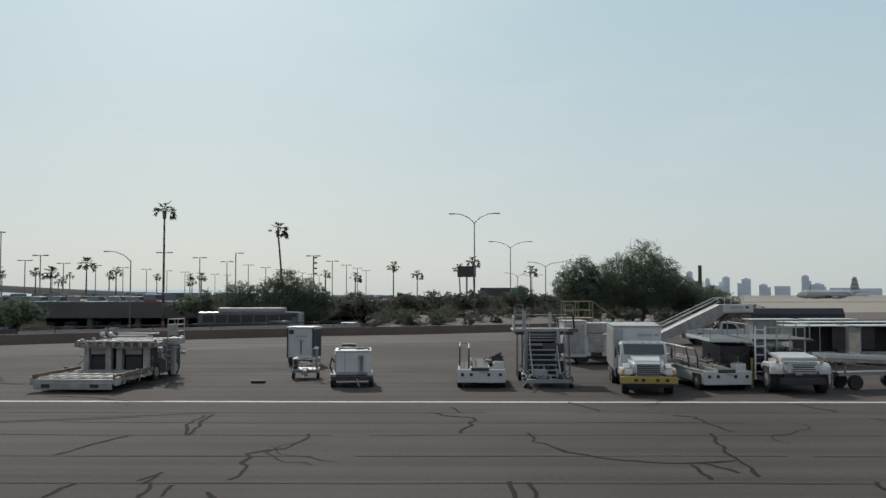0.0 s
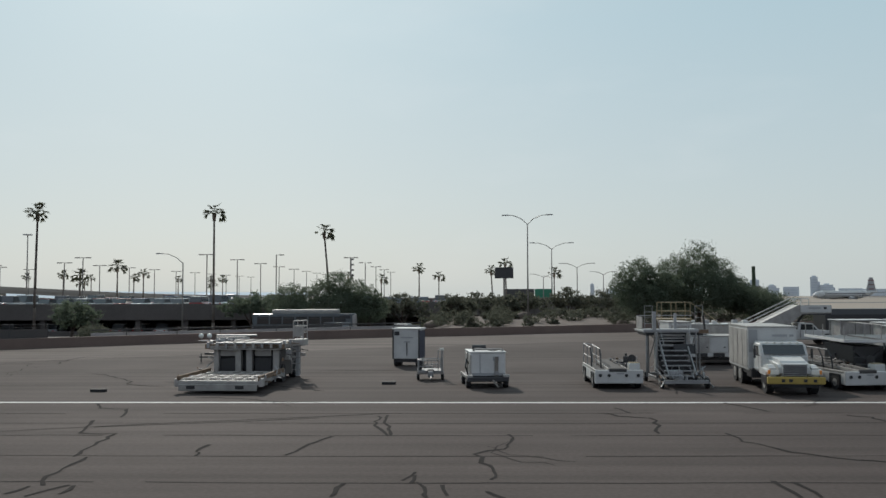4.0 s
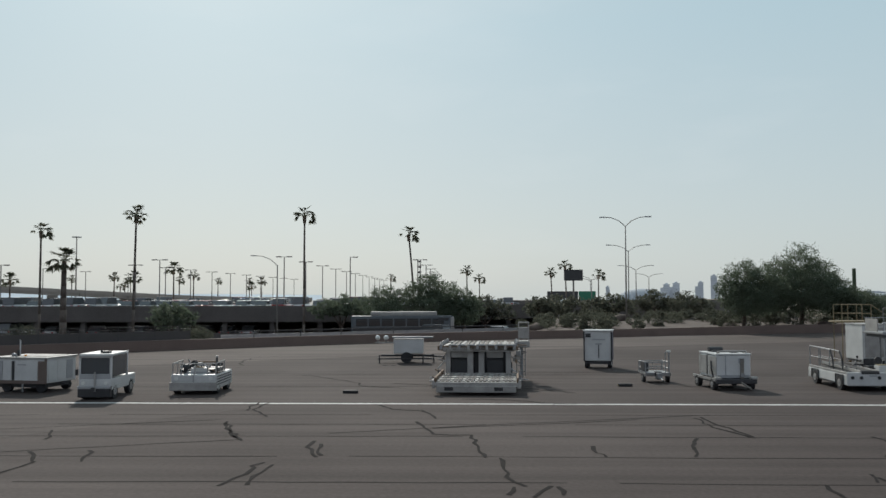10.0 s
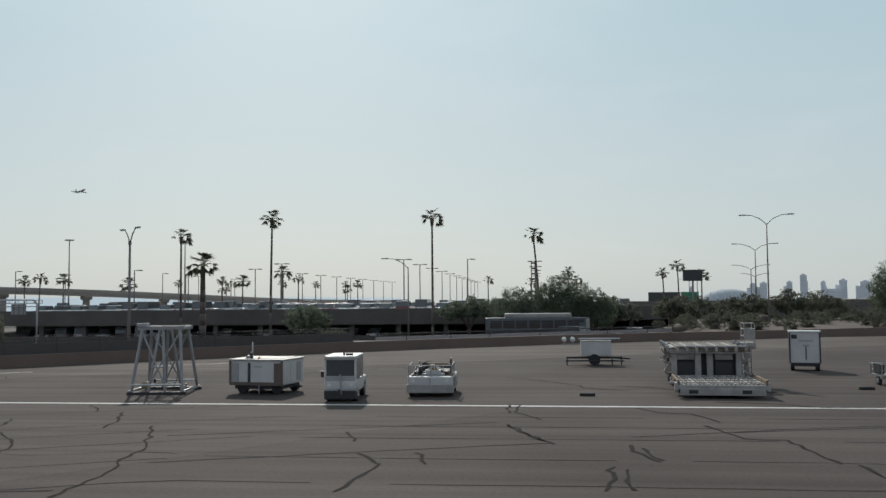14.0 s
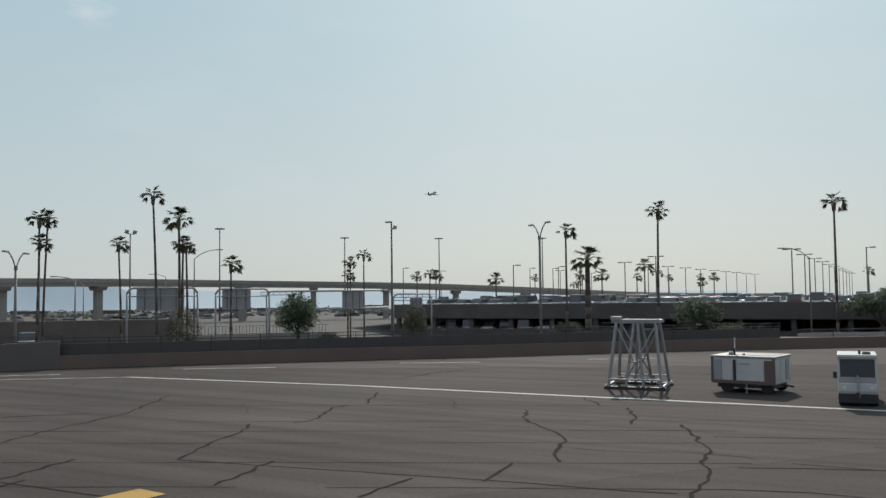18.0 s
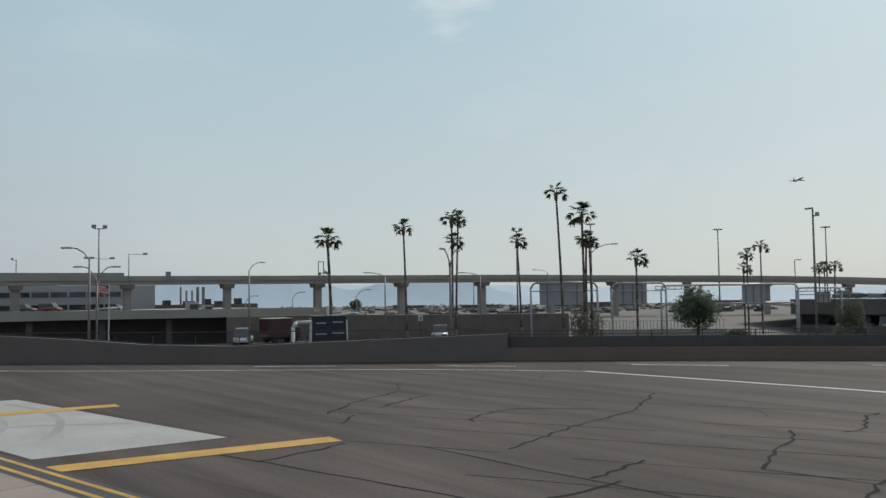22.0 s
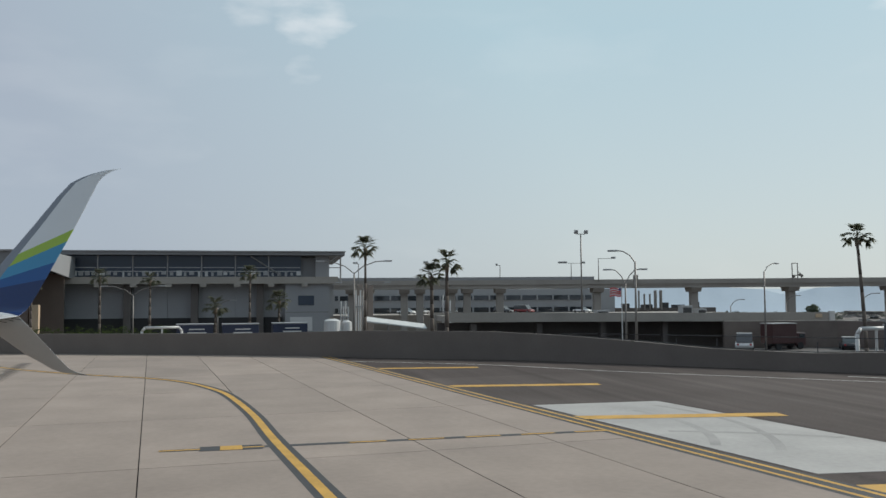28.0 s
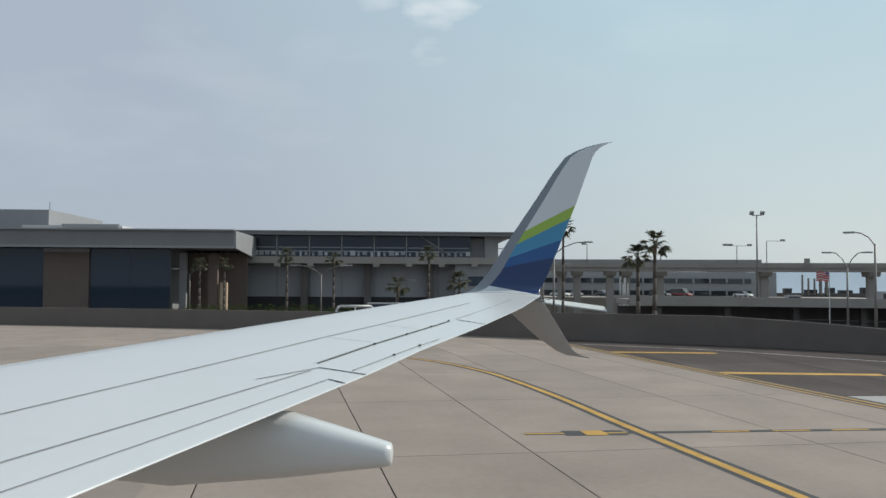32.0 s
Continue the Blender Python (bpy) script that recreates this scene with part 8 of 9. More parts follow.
for x in (-0.95, 0.65):
    part("panel", B((x, 4.30, 1.36), (0.75, 0.14, 0.28), bevel=0.02), M["dirty_white"], ld)
    part("pale_panel", B((x, 4.32, 0.80), (0.75, 0.10, 0.62), bevel=0.02), M["blackpaint"], ld)
tw = part("driver_tower", B((1.95, 5.9, 1.75), (0.55, 0.9, 0.3), bevel=0.04), M["dirty_white"], ld)
for x in (1.72, 2.18):
    for y in (5.5, 6.3):
        part("tower_post", T((x, y, 1.8), (x, y, 2.75), 0.025), M["dirty_white"], tw)
for z in (2.2, 2.5, 2.75):
    rails(tw, [(1.72, 5.5, z), (2.18, 5.5, z), (2.18, 6.3, z), (1.72, 6.3, z), (1.72, 5.5, z)], 0.02, "dirty_white")
part("tower_panel", B((1.95, 5.45, 2.25), (0.42, 0.04, 0.45)), M["dirty_white"], tw)
part("tower_leg", B((1.85, 5.9, 0.95), (0.14, 0.3, 1.5)), M["grey_paint"], ld)
for k in range(5):
    rails(ld, [(1.62, 5.6, 0.5 + k * 0.28), (2.02, 5.6, 0.5 + k * 0.28)], 0.02, "dirty_white", "ladder_rung")
for x in (1.62, 2.02):
    part("ladder_post", T((x, 5.6, 0.3), (x, 5.6, 1.7), 0.022), M["dirty_white"], ld)
for s in (-1.75, 1.6):
    for y in (4.3, 5.4, 6.5, 7.6):
        part("edge_stop", B((s, y, 1.80), (0.12, 0.16, 0.22), bevel=0.03), M["steel"], ld)
for k in range(7):
    part("end_roller", T((-1.35 + k * 0.42, 3.9, 1.80), (-1.05 + k * 0.42, 3.9, 1.80), 0.05), M["steel"], ld)
wheels(ld, (-1.35, 1.25), (5.0, 7.4), 0.40, 0.30)

for x, y in ((-8.08, 40.82), (-19.82, 38.0)):
    ck = thing("wheel_chock", "pair of dark wheel chocks lying on the asphalt", "wheel chock", (x, y, 0), group="wheel chocks")
    part("block", B((0, -0.07, 0.06), (0.62, 0.11, 0.12), bevel=0.02), M["black"], ck)
    part("block", B((0, 0.09, 0.06), (0.60, 0.11, 0.12), bevel=0.02), M["black"], ck)
    part("rope", T((-0.31, -0.07, 0.06), (-0.31, 0.09, 0.06), 0.012), M["yellow"], ck)

# generator trailer with lamps
gn = thing("light_tower_trailer", "white generator trailer with folded lamps and a long drawbar", "generator", (-18.7, 53.9, 0))
part("body", B((0.1, 0.65, 0.98), (1.75, 1.15, 0.85), bevel=0.06), M["white"], gn)
part("lid", B((0.1, 0.65, 1.42), (1.80, 1.2, 0.05)), M["dirty_white"], gn)
part("chassis", B((0, 0.65, 0.42), (3.2, 0.16, 0.12)), M["dark_steel"], gn)
part("drawbar", T((0.9, 0.65, 0.42), (2.1, 0.65, 0.35), 0.05), M["dark_steel"], gn)
part("mast", T((-0.9, 0.65, 1.50), (1.55, 0.65, 1.50), 0.07), M["steel"], gn)
for x in (-1.75, -1.25):
    lampc = part("lamp_arm", T((x, 0.4, 1.2), (x, 0.4, 1.45), 0.03), M["steel"], gn)
    bm = bmesh.new()
    bmesh.ops.create_uvsphere(bm, u_segments=14, v_segments=9, radius=0.15, matrix=Matrix.Translation((x, 0.35, 1.50)))
    part("lamp", bm, M["lamp_glass"], lampc, smooth=True)
part("lamp_bar", T((-1.9, 0.4, 1.2), (-0.6, 0.65, 1.2), 0.03), M["steel"], gn)
for x, y in ((-1.6, -0.1), (1.0, -0.2), (1.6, 0.65)):
    part("jack_stand", T((x, y, 0.0), (x, y, 0.5), 0.04), M["dark_steel"], gn)
part("outrigger", B((0, -0.1, 0.28), (3.4, 0.08, 0.08)), M["dark_steel"], gn)
wheels(gn, (0.0,), (0.0, 1.3), 0.33, 0.2, "y")

# baggage tractor
tg = thing("baggage_tractor", "small open white baggage tractor with a battered body", "tow tractor", (-26.15, 37.3, 0), 2)
part("body", B((0, 1.35, 0.52), (1.85, 2.7, 0.62), bevel=0.07), M["white"], tg)
part("bumper", B((0, -0.02, 0.34), (1.92, 0.14, 0.34), bevel=0.03), M["dirty_white"], tg)
part("nose_seam", B((0, -0.02, 0.60), (0.03, 0.06, 0.4)), M["grey_paint"], tg)
part("hood", B((0.1, 0.75, 0.86), (0.95, 0.9, 0.14), bevel=0.05), M["grey_paint"], tg)
for s in (-0.62, 0.72):
    part("floor_tray", B((s, 0.75, 0.845), (0.36, 1.2, 0.03)), M["belt"], tg)
part("cross_brace", T((0.0, 0.0, 0.35), (0.05, 0.12, 1.2), 0.035), M["dirty_white"], tg)
part("well", B((0, 1.75, 0.85), (1.5, 0.9, 0.06)), M["blackpaint"], tg)
for s in (-0.4, 0.4):
    part("seat", B((s, 1.95, 0.92), (0.48, 0.45, 0.12), bevel=0.05), M["belt"], tg)
    part("seat_back", B((s, 2.25, 1.02), (0.48, 0.08, 0.22), bevel=0.03), M["belt"], tg)
for s in (-0.88, 0.88):
    rails(tg, [(s, 0.12, 0.8), (s, 0.12, 1.26), (s, 1.5, 1.30), (s, 1.5, 0.8)], 0.028, "dirty_white")
    rails(tg, [(s, 0.8, 0.8), (s, 0.8, 1.28)], 0.022, "dirty_white")
    rails(tg, [(s * 0.62, 0.10, 0.8), (s * 0.60, 0.12, 1.26)], 0.02, "dirty_white")
rails(tg, [(-0.88, 0.12, 1.26), (0.88, 0.12, 1.26)], 0.022, "dirty_white")
part("battery_box", B((0.1, 0.55, 0.98), (0.62, 0.4, 0.16), bevel=0.03), M["white"], tg)
# solid black block imitates the shaded inside of the open tractor
part("cockpit_well", B((0, 1.25, 0.90), (1.45, 1.5, 0.20), bevel=0.03), M["blackpaint"], tg)
for s in (-1, 1):
    for k in range(4):
        part("flank_louvre", B((s * 0.93, 1.3, 0.40 + k * 0.11), (0.03, 2.3, 0.04)), M["dark_steel"], tg)
part("dash_bar", B((0.1, 1.6, 1.22), (1.1, 0.10, 0.07), bevel=0.02), M["rust"], tg)
fittings(tg, 97, 18, (-0.7, 0.3, 0.95), (0.7, 1.6, 1.15), 0.13)
part("battery_lid", B((0.2, 0.5, 1.08), (0.2, 0.24, 0.04)), M["old_yellow"], tg)
part("cable_coil", bm_wheel(bmesh.new(), (-0.45, 0.6, 1.05), 0.16, 0.14, "x", 14), M["blackpaint"], tg)
part("steering_wheel", bm_wheel(bmesh.new(), (-0.35, 1.45, 1.12), 0.18, 0.03, "y", 16), M["blackpaint"], tg)
part("exhaust_post", T((0.82, 0.5, 0.8), (0.82, 0.5, 1.48), 0.04), M["dark_steel"], tg)
part("beacon", T((0.82, 0.5, 1.48), (0.82, 0.5, 1.56), 0.05), M["steel"], tg)
for s in (-0.7, 0.7):
    part("headlight", bm_wheel(bmesh.new(), (s, -0.01, 0.66), 0.08, 0.06, "y", 12), M["lamp_glass"], tg)
wheels(tg, (-0.80, 0.80), (0.55, 2.2), 0.30, 0.2)

# enclosed cab tractor
ct = thing("cab_tractor", "boxy white cab tractor with a wide dark windscreen", "tow tractor", (-29.45, 35.5, 0))
bd = part("body", B((0, 1.55, 0.62), (1.42, 3.0, 0.50), bevel=0.05), M["white"], ct)
part("front_skirt", B((0, 0.06, 0.34), (1.44, 0.20, 0.46), bevel=0.03), M["blackpaint"], ct)
part("lower_panel", B((0, 0.09, 0.94), (1.36, 0.06, 0.26), bevel=0.02), M["grey_paint"], ct)
part("screen_frame", B((0, 0.10, 1.79), (1.44, 0.08, 0.10), bevel=0.02), M["dirty_white"], ct)
part("bumper", B((0, 0.0, 0.52), (1.46, 0.12, 0.12), bevel=0.03), M["grey_paint"], ct)
part("roof", B((0, 1.1, 1.86), (1.46, 2.0, 0.10), bevel=0.03), M["white"], ct)
for x in (-0.68, 0.68):
    for y in (0.12, 2.0):
        part("pillar", B((x, y, 1.34), (0.08, 0.10, 1.0)), M["white"], ct)
part("windscreen", B((0, 0.12, 1.41), (1.27, 0.03, 0.70)), M["car_glass"], ct)
for k, x in enumerate((-0.3, 0.05, 0.32)):
    part("cab_fitting", B((x, 0.30, 1.62), (0.14, 0.10, 0.05 + 0.02 * k)), M["soffit"], ct)
part("tow_post", T((0.05, -0.06, 0.35), (0.0, 0.04, 1.15), 0.04, seg=8), M["dirty_white"], ct)
part("rear_window", B((0, 2.0, 1.42), (1.27, 0.03, 0.78)), M["glass"], ct)
for s in (-0.69, 0.69):
    part("side_window", B((s, 1.05, 1.38), (0.03, 1.7, 0.88)), M["car_glass"], ct)
    part("headlight", bm_wheel(bmesh.new(), (s * 0.72, 0.03, 0.70), 0.08, 0.06, "y", 12), M["lamp_glass"], ct)
part("beacon", T((0.1, 0.5, 1.9), (0.1, 0.5, 2.05), 0.05), M["blackpaint"], ct)
part("roof_box", B((0.35, 0.5, 1.95), (0.3, 0.25, 0.1)), M["blackpaint"], ct)
part("tow_hook", B((0, -0.1, 0.45), (0.12, 0.18, 0.16)), M["dark_steel"], ct)
part("mirror", B((-0.82, 0.1, 1.15), (0.14, 0.05, 0.26), bevel=0.02), M["blackpaint"], ct)
wheels(ct, (-0.60, 0.60), (0.55, 2.5), 0.32, 0.22)

# ground power unit on a trailer
gp = thing("ground_power_unit", "white ground power unit with grey doors on a trailer", "ground power unit", (-33.7, 38.0, 0), 8)
gb = part("body", B((0, 1.15, 1.02), (2.6, 2.0, 1.15), bevel=0.03), M["white"], gp)
part("roof_tray", B((0, 1.15, 1.64), (2.72, 2.1, 0.08), bevel=0.02), M["dirty_white"], gb)
part("roof_recess", B((0.15, 1.2, 1.685), (1.9, 1.4, 0.02)), M["dark_steel"], gb)
part("lower_skirt", B((0, 0.13, 0.50), (2.6, 0.05, 0.16), bevel=0.01), M["brownpanel"], gb)
for y in (0.5, 1.1, 1.7):
    part("side_door", B((1.305, y, 1.02), (0.03, 0.42, 0.92), bevel=0.008), M["white" if y < 1.5 else "grey_paint"], gb)
for x, w, m in ((-1.06, 0.36, "grey_paint"), (-0.64, 0.42, "white"), (-0.34, 0.12, "dark_steel"), (0.32, 1.12, "white"), (1.07, 0.34, "brownpanel")):
    part("door", B((x, 0.14, 1.02), (w, 0.03, 0.95), bevel=0.008), M[m], gb)
for s in (-1.29, 1.29):
    part("corner_trim", B((s, 0.13, 1.02), (0.10, 0.05, 1.15)), M["brownpanel"], gb)
part("lettering", B((0.1, 0.115, 1.32), (0.42, 0.012, 0.06)), M["grey_paint"], gb)
part("exhaust", T((-0.55, 0.7, 1.66), (-0.55, 0.7, 1.98), 0.05), M["dark_steel"], gb)
bm = bmesh.new()
bmesh.ops.create_uvsphere(bm, u_segments=12, v_segments=8, radius=0.11, matrix=Matrix.Translation((-0.6, 0.5, 1.74)))
part("beacon", bm, M["steel"], gb, smooth=True)
part("chassis", B((0, 1.15, 0.36), (2.3, 1.7, 0.26)), M["blackpaint"], gp)
part("jack_leg", T((0.15, 0.15, 0.02), (0.15, 0.15, 0.5), 0.04), M["steel"], gp)
part("roof_lamp", T((-0.1, 0.6, 1.68), (-0.1, 0.6, 1.76), 0.06, seg=10), M["orange_sign"], gb)
part("roof_antenna", T((-0.58, 0.85, 1.66), (-0.58, 0.85, 2.45), 0.03, seg=7), M["soffit"], gb)
wheels(gp, (-0.75, 0.95), (0.35, 1.95), 0.24, 0.16, "y")
part("tow_bar", T((1.25, 1.15, 0.38), (1.75, 1.15, 0.3), 0.04), M["dark_steel"], gp)

# steel trestle
st = thing("steel_trestle", "tall grey lattice steel trestle on a flat base", "trestle", (-38.0, 37.7, 0), 6)
part("base_skid", B((0, 0.0, 0.06), (2.95, 0.16, 0.12)), M["dark_steel"], st)
part("base_skid", B((0, 2.2, 0.06), (2.95, 0.16, 0.12)), M["dark_steel"], st)
for x in (-1.35, 1.35):
    part("base_tie", B((x, 1.1, 0.14), (0.10, 2.3, 0.10)), M["steel"], st)
part("top_beam", B((0, 0.55, 2.82), (2.35, 0.14, 0.16)), M["steel"], st)
part("top_beam", B((0, 1.65, 2.82), (2.35, 0.14, 0.16)), M["steel"], st)
for x in (-1.1, 1.1):
    part("top_tie", B((x, 1.1, 2.82), (0.12, 1.2, 0.14)), M["steel"], st)
for y0, y1 in ((0.0, 0.55), (2.2, 1.65)):
    for x in (-1.0, 1.0):
        part("leg", T((x * 1.28, y0, 0.1), (x * 0.95, y1, 2.8), 0.078, seg=10), M["steel"], st)
        part("leg", T((x * 0.42, y0, 0.1), (x * 0.08, y1, 2.75), 0.07, seg=10), M["steel"], st)
    part("brace", T((-1.0, y1, 2.7), (0.35, y0, 0.5), 0.04), M["steel"], st)
    part("brace", T((1.0, y1, 2.7), (-0.35, y0, 0.5), 0.04), M["steel"], st)
    part("ladder_bar", T((-0.30, y0 + 0.1, 1.15), (0.30, y0 + 0.1, 1.15), 0.03), M["steel"], st)
    part("lower_rail", T((-1.25, y0, 0.42), (1.25, y0, 0.42), 0.04), M["soffit"], st)
part("cap_plate", B((-0.95, 0.6, 2.96), (0.5, 0.4, 0.14)), M["grey_paint"], st)
part("winch", B((-0.75, 0.5, 0.36), (0.34, 0.3, 0.30), bevel=0.06), M["old_yellow"], st)
fittings(st, 91, 12, (-1.1, 0.2, 0.2), (1.1, 2.0, 0.42), 0.14)

for o_, m_ in ((st, pose(-38.0, 37.7, 0, 0, 0, 6) @ Matrix.Diagonal((0.86, 1, 1, 1))), (ct, pose(-29.45, 35.5, 0, 0, 0, 4) @ Matrix.Diagonal((0.87, 1, 0.93, 1))), (gp, pose(-33.75, 37.9, 0, 0, 0, -10) @ Matrix.Diagonal((0.95, 1, 0.88, 1)))):
    o_.matrix_basis = m_

# second truck, low hood, with its lift gear
t2 = thing("loader_truck", "white bonnet truck with black bumper and raised frame", "truck", (14.05, 36.6, 0), -4)
bm = bm_prism(bmesh.new(), [(0.10, 0.75), (0.12, 1.20), (0.30, 1.34), (1.9, 1.45), (1.9, 0.75)], -0.80, 0.80, "x")
bmesh.ops.bevel(bm, geom=bm.edges[:], offset=0.16, segments=4, affect="EDGES")
h2 = part("hood", bm, M["white"], t2)
part("grille", B((0, 0.095, 1.02), (1.02, 0.05, 0.36), bevel=0.01), M["white"], h2)
part("hood_lid", B((0, 1.08, 1.40), (1.40, 1.62, 0.16), rx=3.5, bevel=0.07), M["white"], h2)
part("tow_plate", B((-0.1, 0.075, 0.80), (0.26, 0.04, 0.10)), M["grey_paint"], h2)
for k in range(4):
    part("grille_slot", B((0.06, 0.068, 0.89 + k * 0.085), (0.90 if k != 2 else 0.78, 0.03, 0.032 if k != 2 else 0.05)), M["blackpaint"], h2)
for s in (-1, 1):
    bm = bm_prism(bmesh.new(), [(0.14, 0.78), (0.16, 1.06), (0.40, 1.20), (1.3, 1.20), (1.6, 1.02), (1.6, 0.86), (1.30, 1.02), (0.5, 1.02), (0.36, 0.78)], s * 0.90 - 0.24, s * 0.90 + 0.24, "x")
    bmesh.ops.bevel(bm, geom=bm.edges[:], offset=0.025, segments=3, affect="EDGES")
    fd = part("fender", bm, M["white"], t2)
    part("headlight", B((s * 0.86, 0.135, 0.96), (0.24, 0.05, 0.13), bevel=0.02), M["lamp_glass"], fd)
    part("turn_lamp", B((s * 0.84, 0.32, 1.24), (0.12, 0.10, 0.10), bevel=0.02), M["orange_sign"], fd)
    part("wheel_well", B((s * 0.72, 0.9, 0.72), (0.20, 1.0, 0.56), bevel=0.05), M["blackpaint"], fd)
part("bumper", B((0, 0.02, 0.52), (1.7, 0.18, 0.26), bevel=0.03), M["blackpaint"], t2)
part("chassis", B((0, 3.4, 0.60), (1.3, 6.4, 0.35)), M["blackpaint"], t2)
part("windscreen_frame", B((0, 1.85, 1.47), (1.5, 0.06, 0.10)), M["white"], t2)
part("driver_seat", B((0.3, 2.4, 1.25), (0.9, 0.5, 0.5), bevel=0.08), M["blackpaint"], t2)
part("flat_bed", B((0, 4.8, 1.05), (2.3, 4.2, 0.18), bevel=0.02), M["dark_steel"], t2)
part("lift_frame", B((0, 4.8, 1.35), (2.2, 4.0, 0.35), bevel=0.03), M["blackpaint"], t2)
part("upper_deck", B((0.1, 5.0, 1.95), (2.6, 4.4, 0.10), bevel=0.02), M["dark_steel"], t2)
part("side_walkway", B((-2.0, 5.4, 1.90), (1.7, 5.2, 0.08), bevel=0.02), M["dark_steel"], t2)
part("walkway_edge", B((-2.0, 2.78, 1.93), (1.7, 0.05, 0.12)), M["soffit"], t2)
part("walkway_edge", B((-2.87, 5.4, 1.93), (0.05, 5.2, 0.12)), M["soffit"], t2)
for y in (2.9, 4.2, 5.5, 6.8, 7.9):
    part("stanchion", T((-2.85, y, 1.95), (-2.85, y, 2.55), 0.02, seg=6), M["dirty_white"], t2)
part("scissor_frame", B((-1.75, 5.0, 0.95), (1.25, 3.6, 1.5), bevel=0.05), M["blackpaint"], t2)
for d in (-1, 1):
    part("scissor_arm", B((-1.75, 3.15, 1.05), (1.5, 0.10, 0.14), ry=38 * d), M["dark_steel"], t2)
fittings(t2, 83, 26, (-1.2, 2.2, 1.0), (1.1, 3.2, 1.75), 0.16, ("dark_steel", "blackpaint", "steel"))
for x in (-1.12, -0.72):
    part("ladder_post", T((x - 0.15, 1.9, 0.4), (x, 2.4, 2.55), 0.035), M["white"], t2)
for k in range(6):
    z = 0.7 + k * 0.34
    rails(t2, [(-1.24 + 0.02 * k, 1.97 + 0.08 * k, z), (-0.84 + 0.02 * k, 1.97 + 0.08 * k, z)], 0.022, "white", "rung")
for x in (-0.2, 0.35, 0.95):
    part("mast_post", T((x, 2.6, 1.0), (x, 2.6, 2.55), 0.03), M["dirty_white"], t2)
rails(t2, [(-0.72, 2.4, 2.5), (0.95, 2.6, 2.5)], 0.025, "dirty_white")
for x in (-1.2, 1.35):
    for y in (3.2, 5.0, 6.8):
        rails(t2, [(x, y, 2.0), (x, y, 2.6)], 0.022, "dirty_white", "stanchion")
    rails(t2, [(x, 3.2, 2.6), (x, 6.8, 2.6)], 0.022, "dirty_white")
wheels(t2, (-0.97, 0.97), (0.90,), 0.50, 0.30)
part("front_axle", T((-0.9, 0.9, 0.5), (0.9, 0.9, 0.5), 0.09), M["blackpaint"], t2)
for x in (-1.35, -1.30):
    part("yellow_post", T((x, 2.2, 0.0), (x, 2.2, 1.25), 0.03), M["yellow"], t2)
wheels(t2, (-0.86, 0.86), (5.2,), 0.45, 0.38)

cv = thing("conveyor_trailer", "long pale conveyor trailer on two wheels", "conveyor", (17.8, 38.2, 0), 12)
part("bed", B((0.4, 0.8, 1.12), (5.2, 0.9, 0.18), ry=3, bevel=0.02), M["dirty_white"], cv)
for y in (0.34, 1.26):
    part("side_rail", B((0.4, y, 1.26), (5.2, 0.06, 0.16), ry=3), M["white"], cv)
part("frame_bar", B((0.3, 0.8, 0.62), (3.6, 0.6, 0.14)), M["steel"], cv)
for x in (-1.2, 1.6):
    part("strut", T((x, 0.5, 0.6), (x, 0.5, 1.1), 0.04), M["steel"], cv)
    part("strut", T((x, 1.1, 0.6), (x, 1.1, 1.1), 0.04), M["steel"], cv)
part("jack_stand", T((-1.6, 0.8, 0), (-1.6, 0.8, 0.65), 0.05), M["steel"], cv)
part("post", T((0.9, 0.3, 1.2), (0.9, 0.3, 1.9), 0.03), M["steel"], cv)
part("box", B((1.4, 0.4, 1.5), (0.35, 0.3, 0.3), bevel=0.03), M["grey_paint"], cv)
wheels(cv, (-0.9, 1.4), (0.3, 1.3), 0.30, 0.2, "y")


def bag_cart(at, rz, panels):
    """Roofed cart: panels closes it with pale board, else it stands open with dark curtains."""
    t = thing("baggage_cart", "covered baggage cart with dull white panels" if panels else "open baggage cart with a white roof and dark curtains", "baggage cart", at, rz, group="baggage carts")
    part("deck", B((0, 0, 0.55), (3.2, 1.6, 0.14), bevel=0.02), M["dirty_white"], t)
    part("roof", B((0, 0, 2.12), (3.3, 1.75, 0.07), bevel=0.03), M["white"], t)
    # dark-coloured back wall puts the shade under the roof into colour
    part("inner_wall", B((0, 0.3, 1.35), (3.0, 0.05, 1.42)), M["belt"], t)
    for k in range(3):
        if panels:
            part("side_panel", B((-1.02 + k * 1.02, -0.70, 1.38), (0.98, 0.04, 1.36), bevel=0.01), M["dirty_white"], t)
        elif k != 1:
            part("curtain", B((-1.1 + k * 1.1, -0.68, 1.45), (0.75, 0.06, 1.2), bevel=0.02), M["belt"], t, "dark canvas curtain")
    for x in (-1.5, 1.5):
        part("end_panel", B((x, 0, 1.35), (0.04, 1.4, 1.4)), M["dirty_white"], t)
    for x in (-1.55, 0.0, 1.55):
        for y in (-0.76, 0.76):
            part("post", B((x, y, 1.35), (0.05, 0.05, 1.5)), M["steel"], t)
    part("tow_bar", T((1.6, 0, 0.45), (2.3, 0, 0.3), 0.035), M["dark_steel"], t)
    wheels(t, (-1.1, 1.1), (-0.6, 0.6), 0.26, 0.16, "y")
    return t


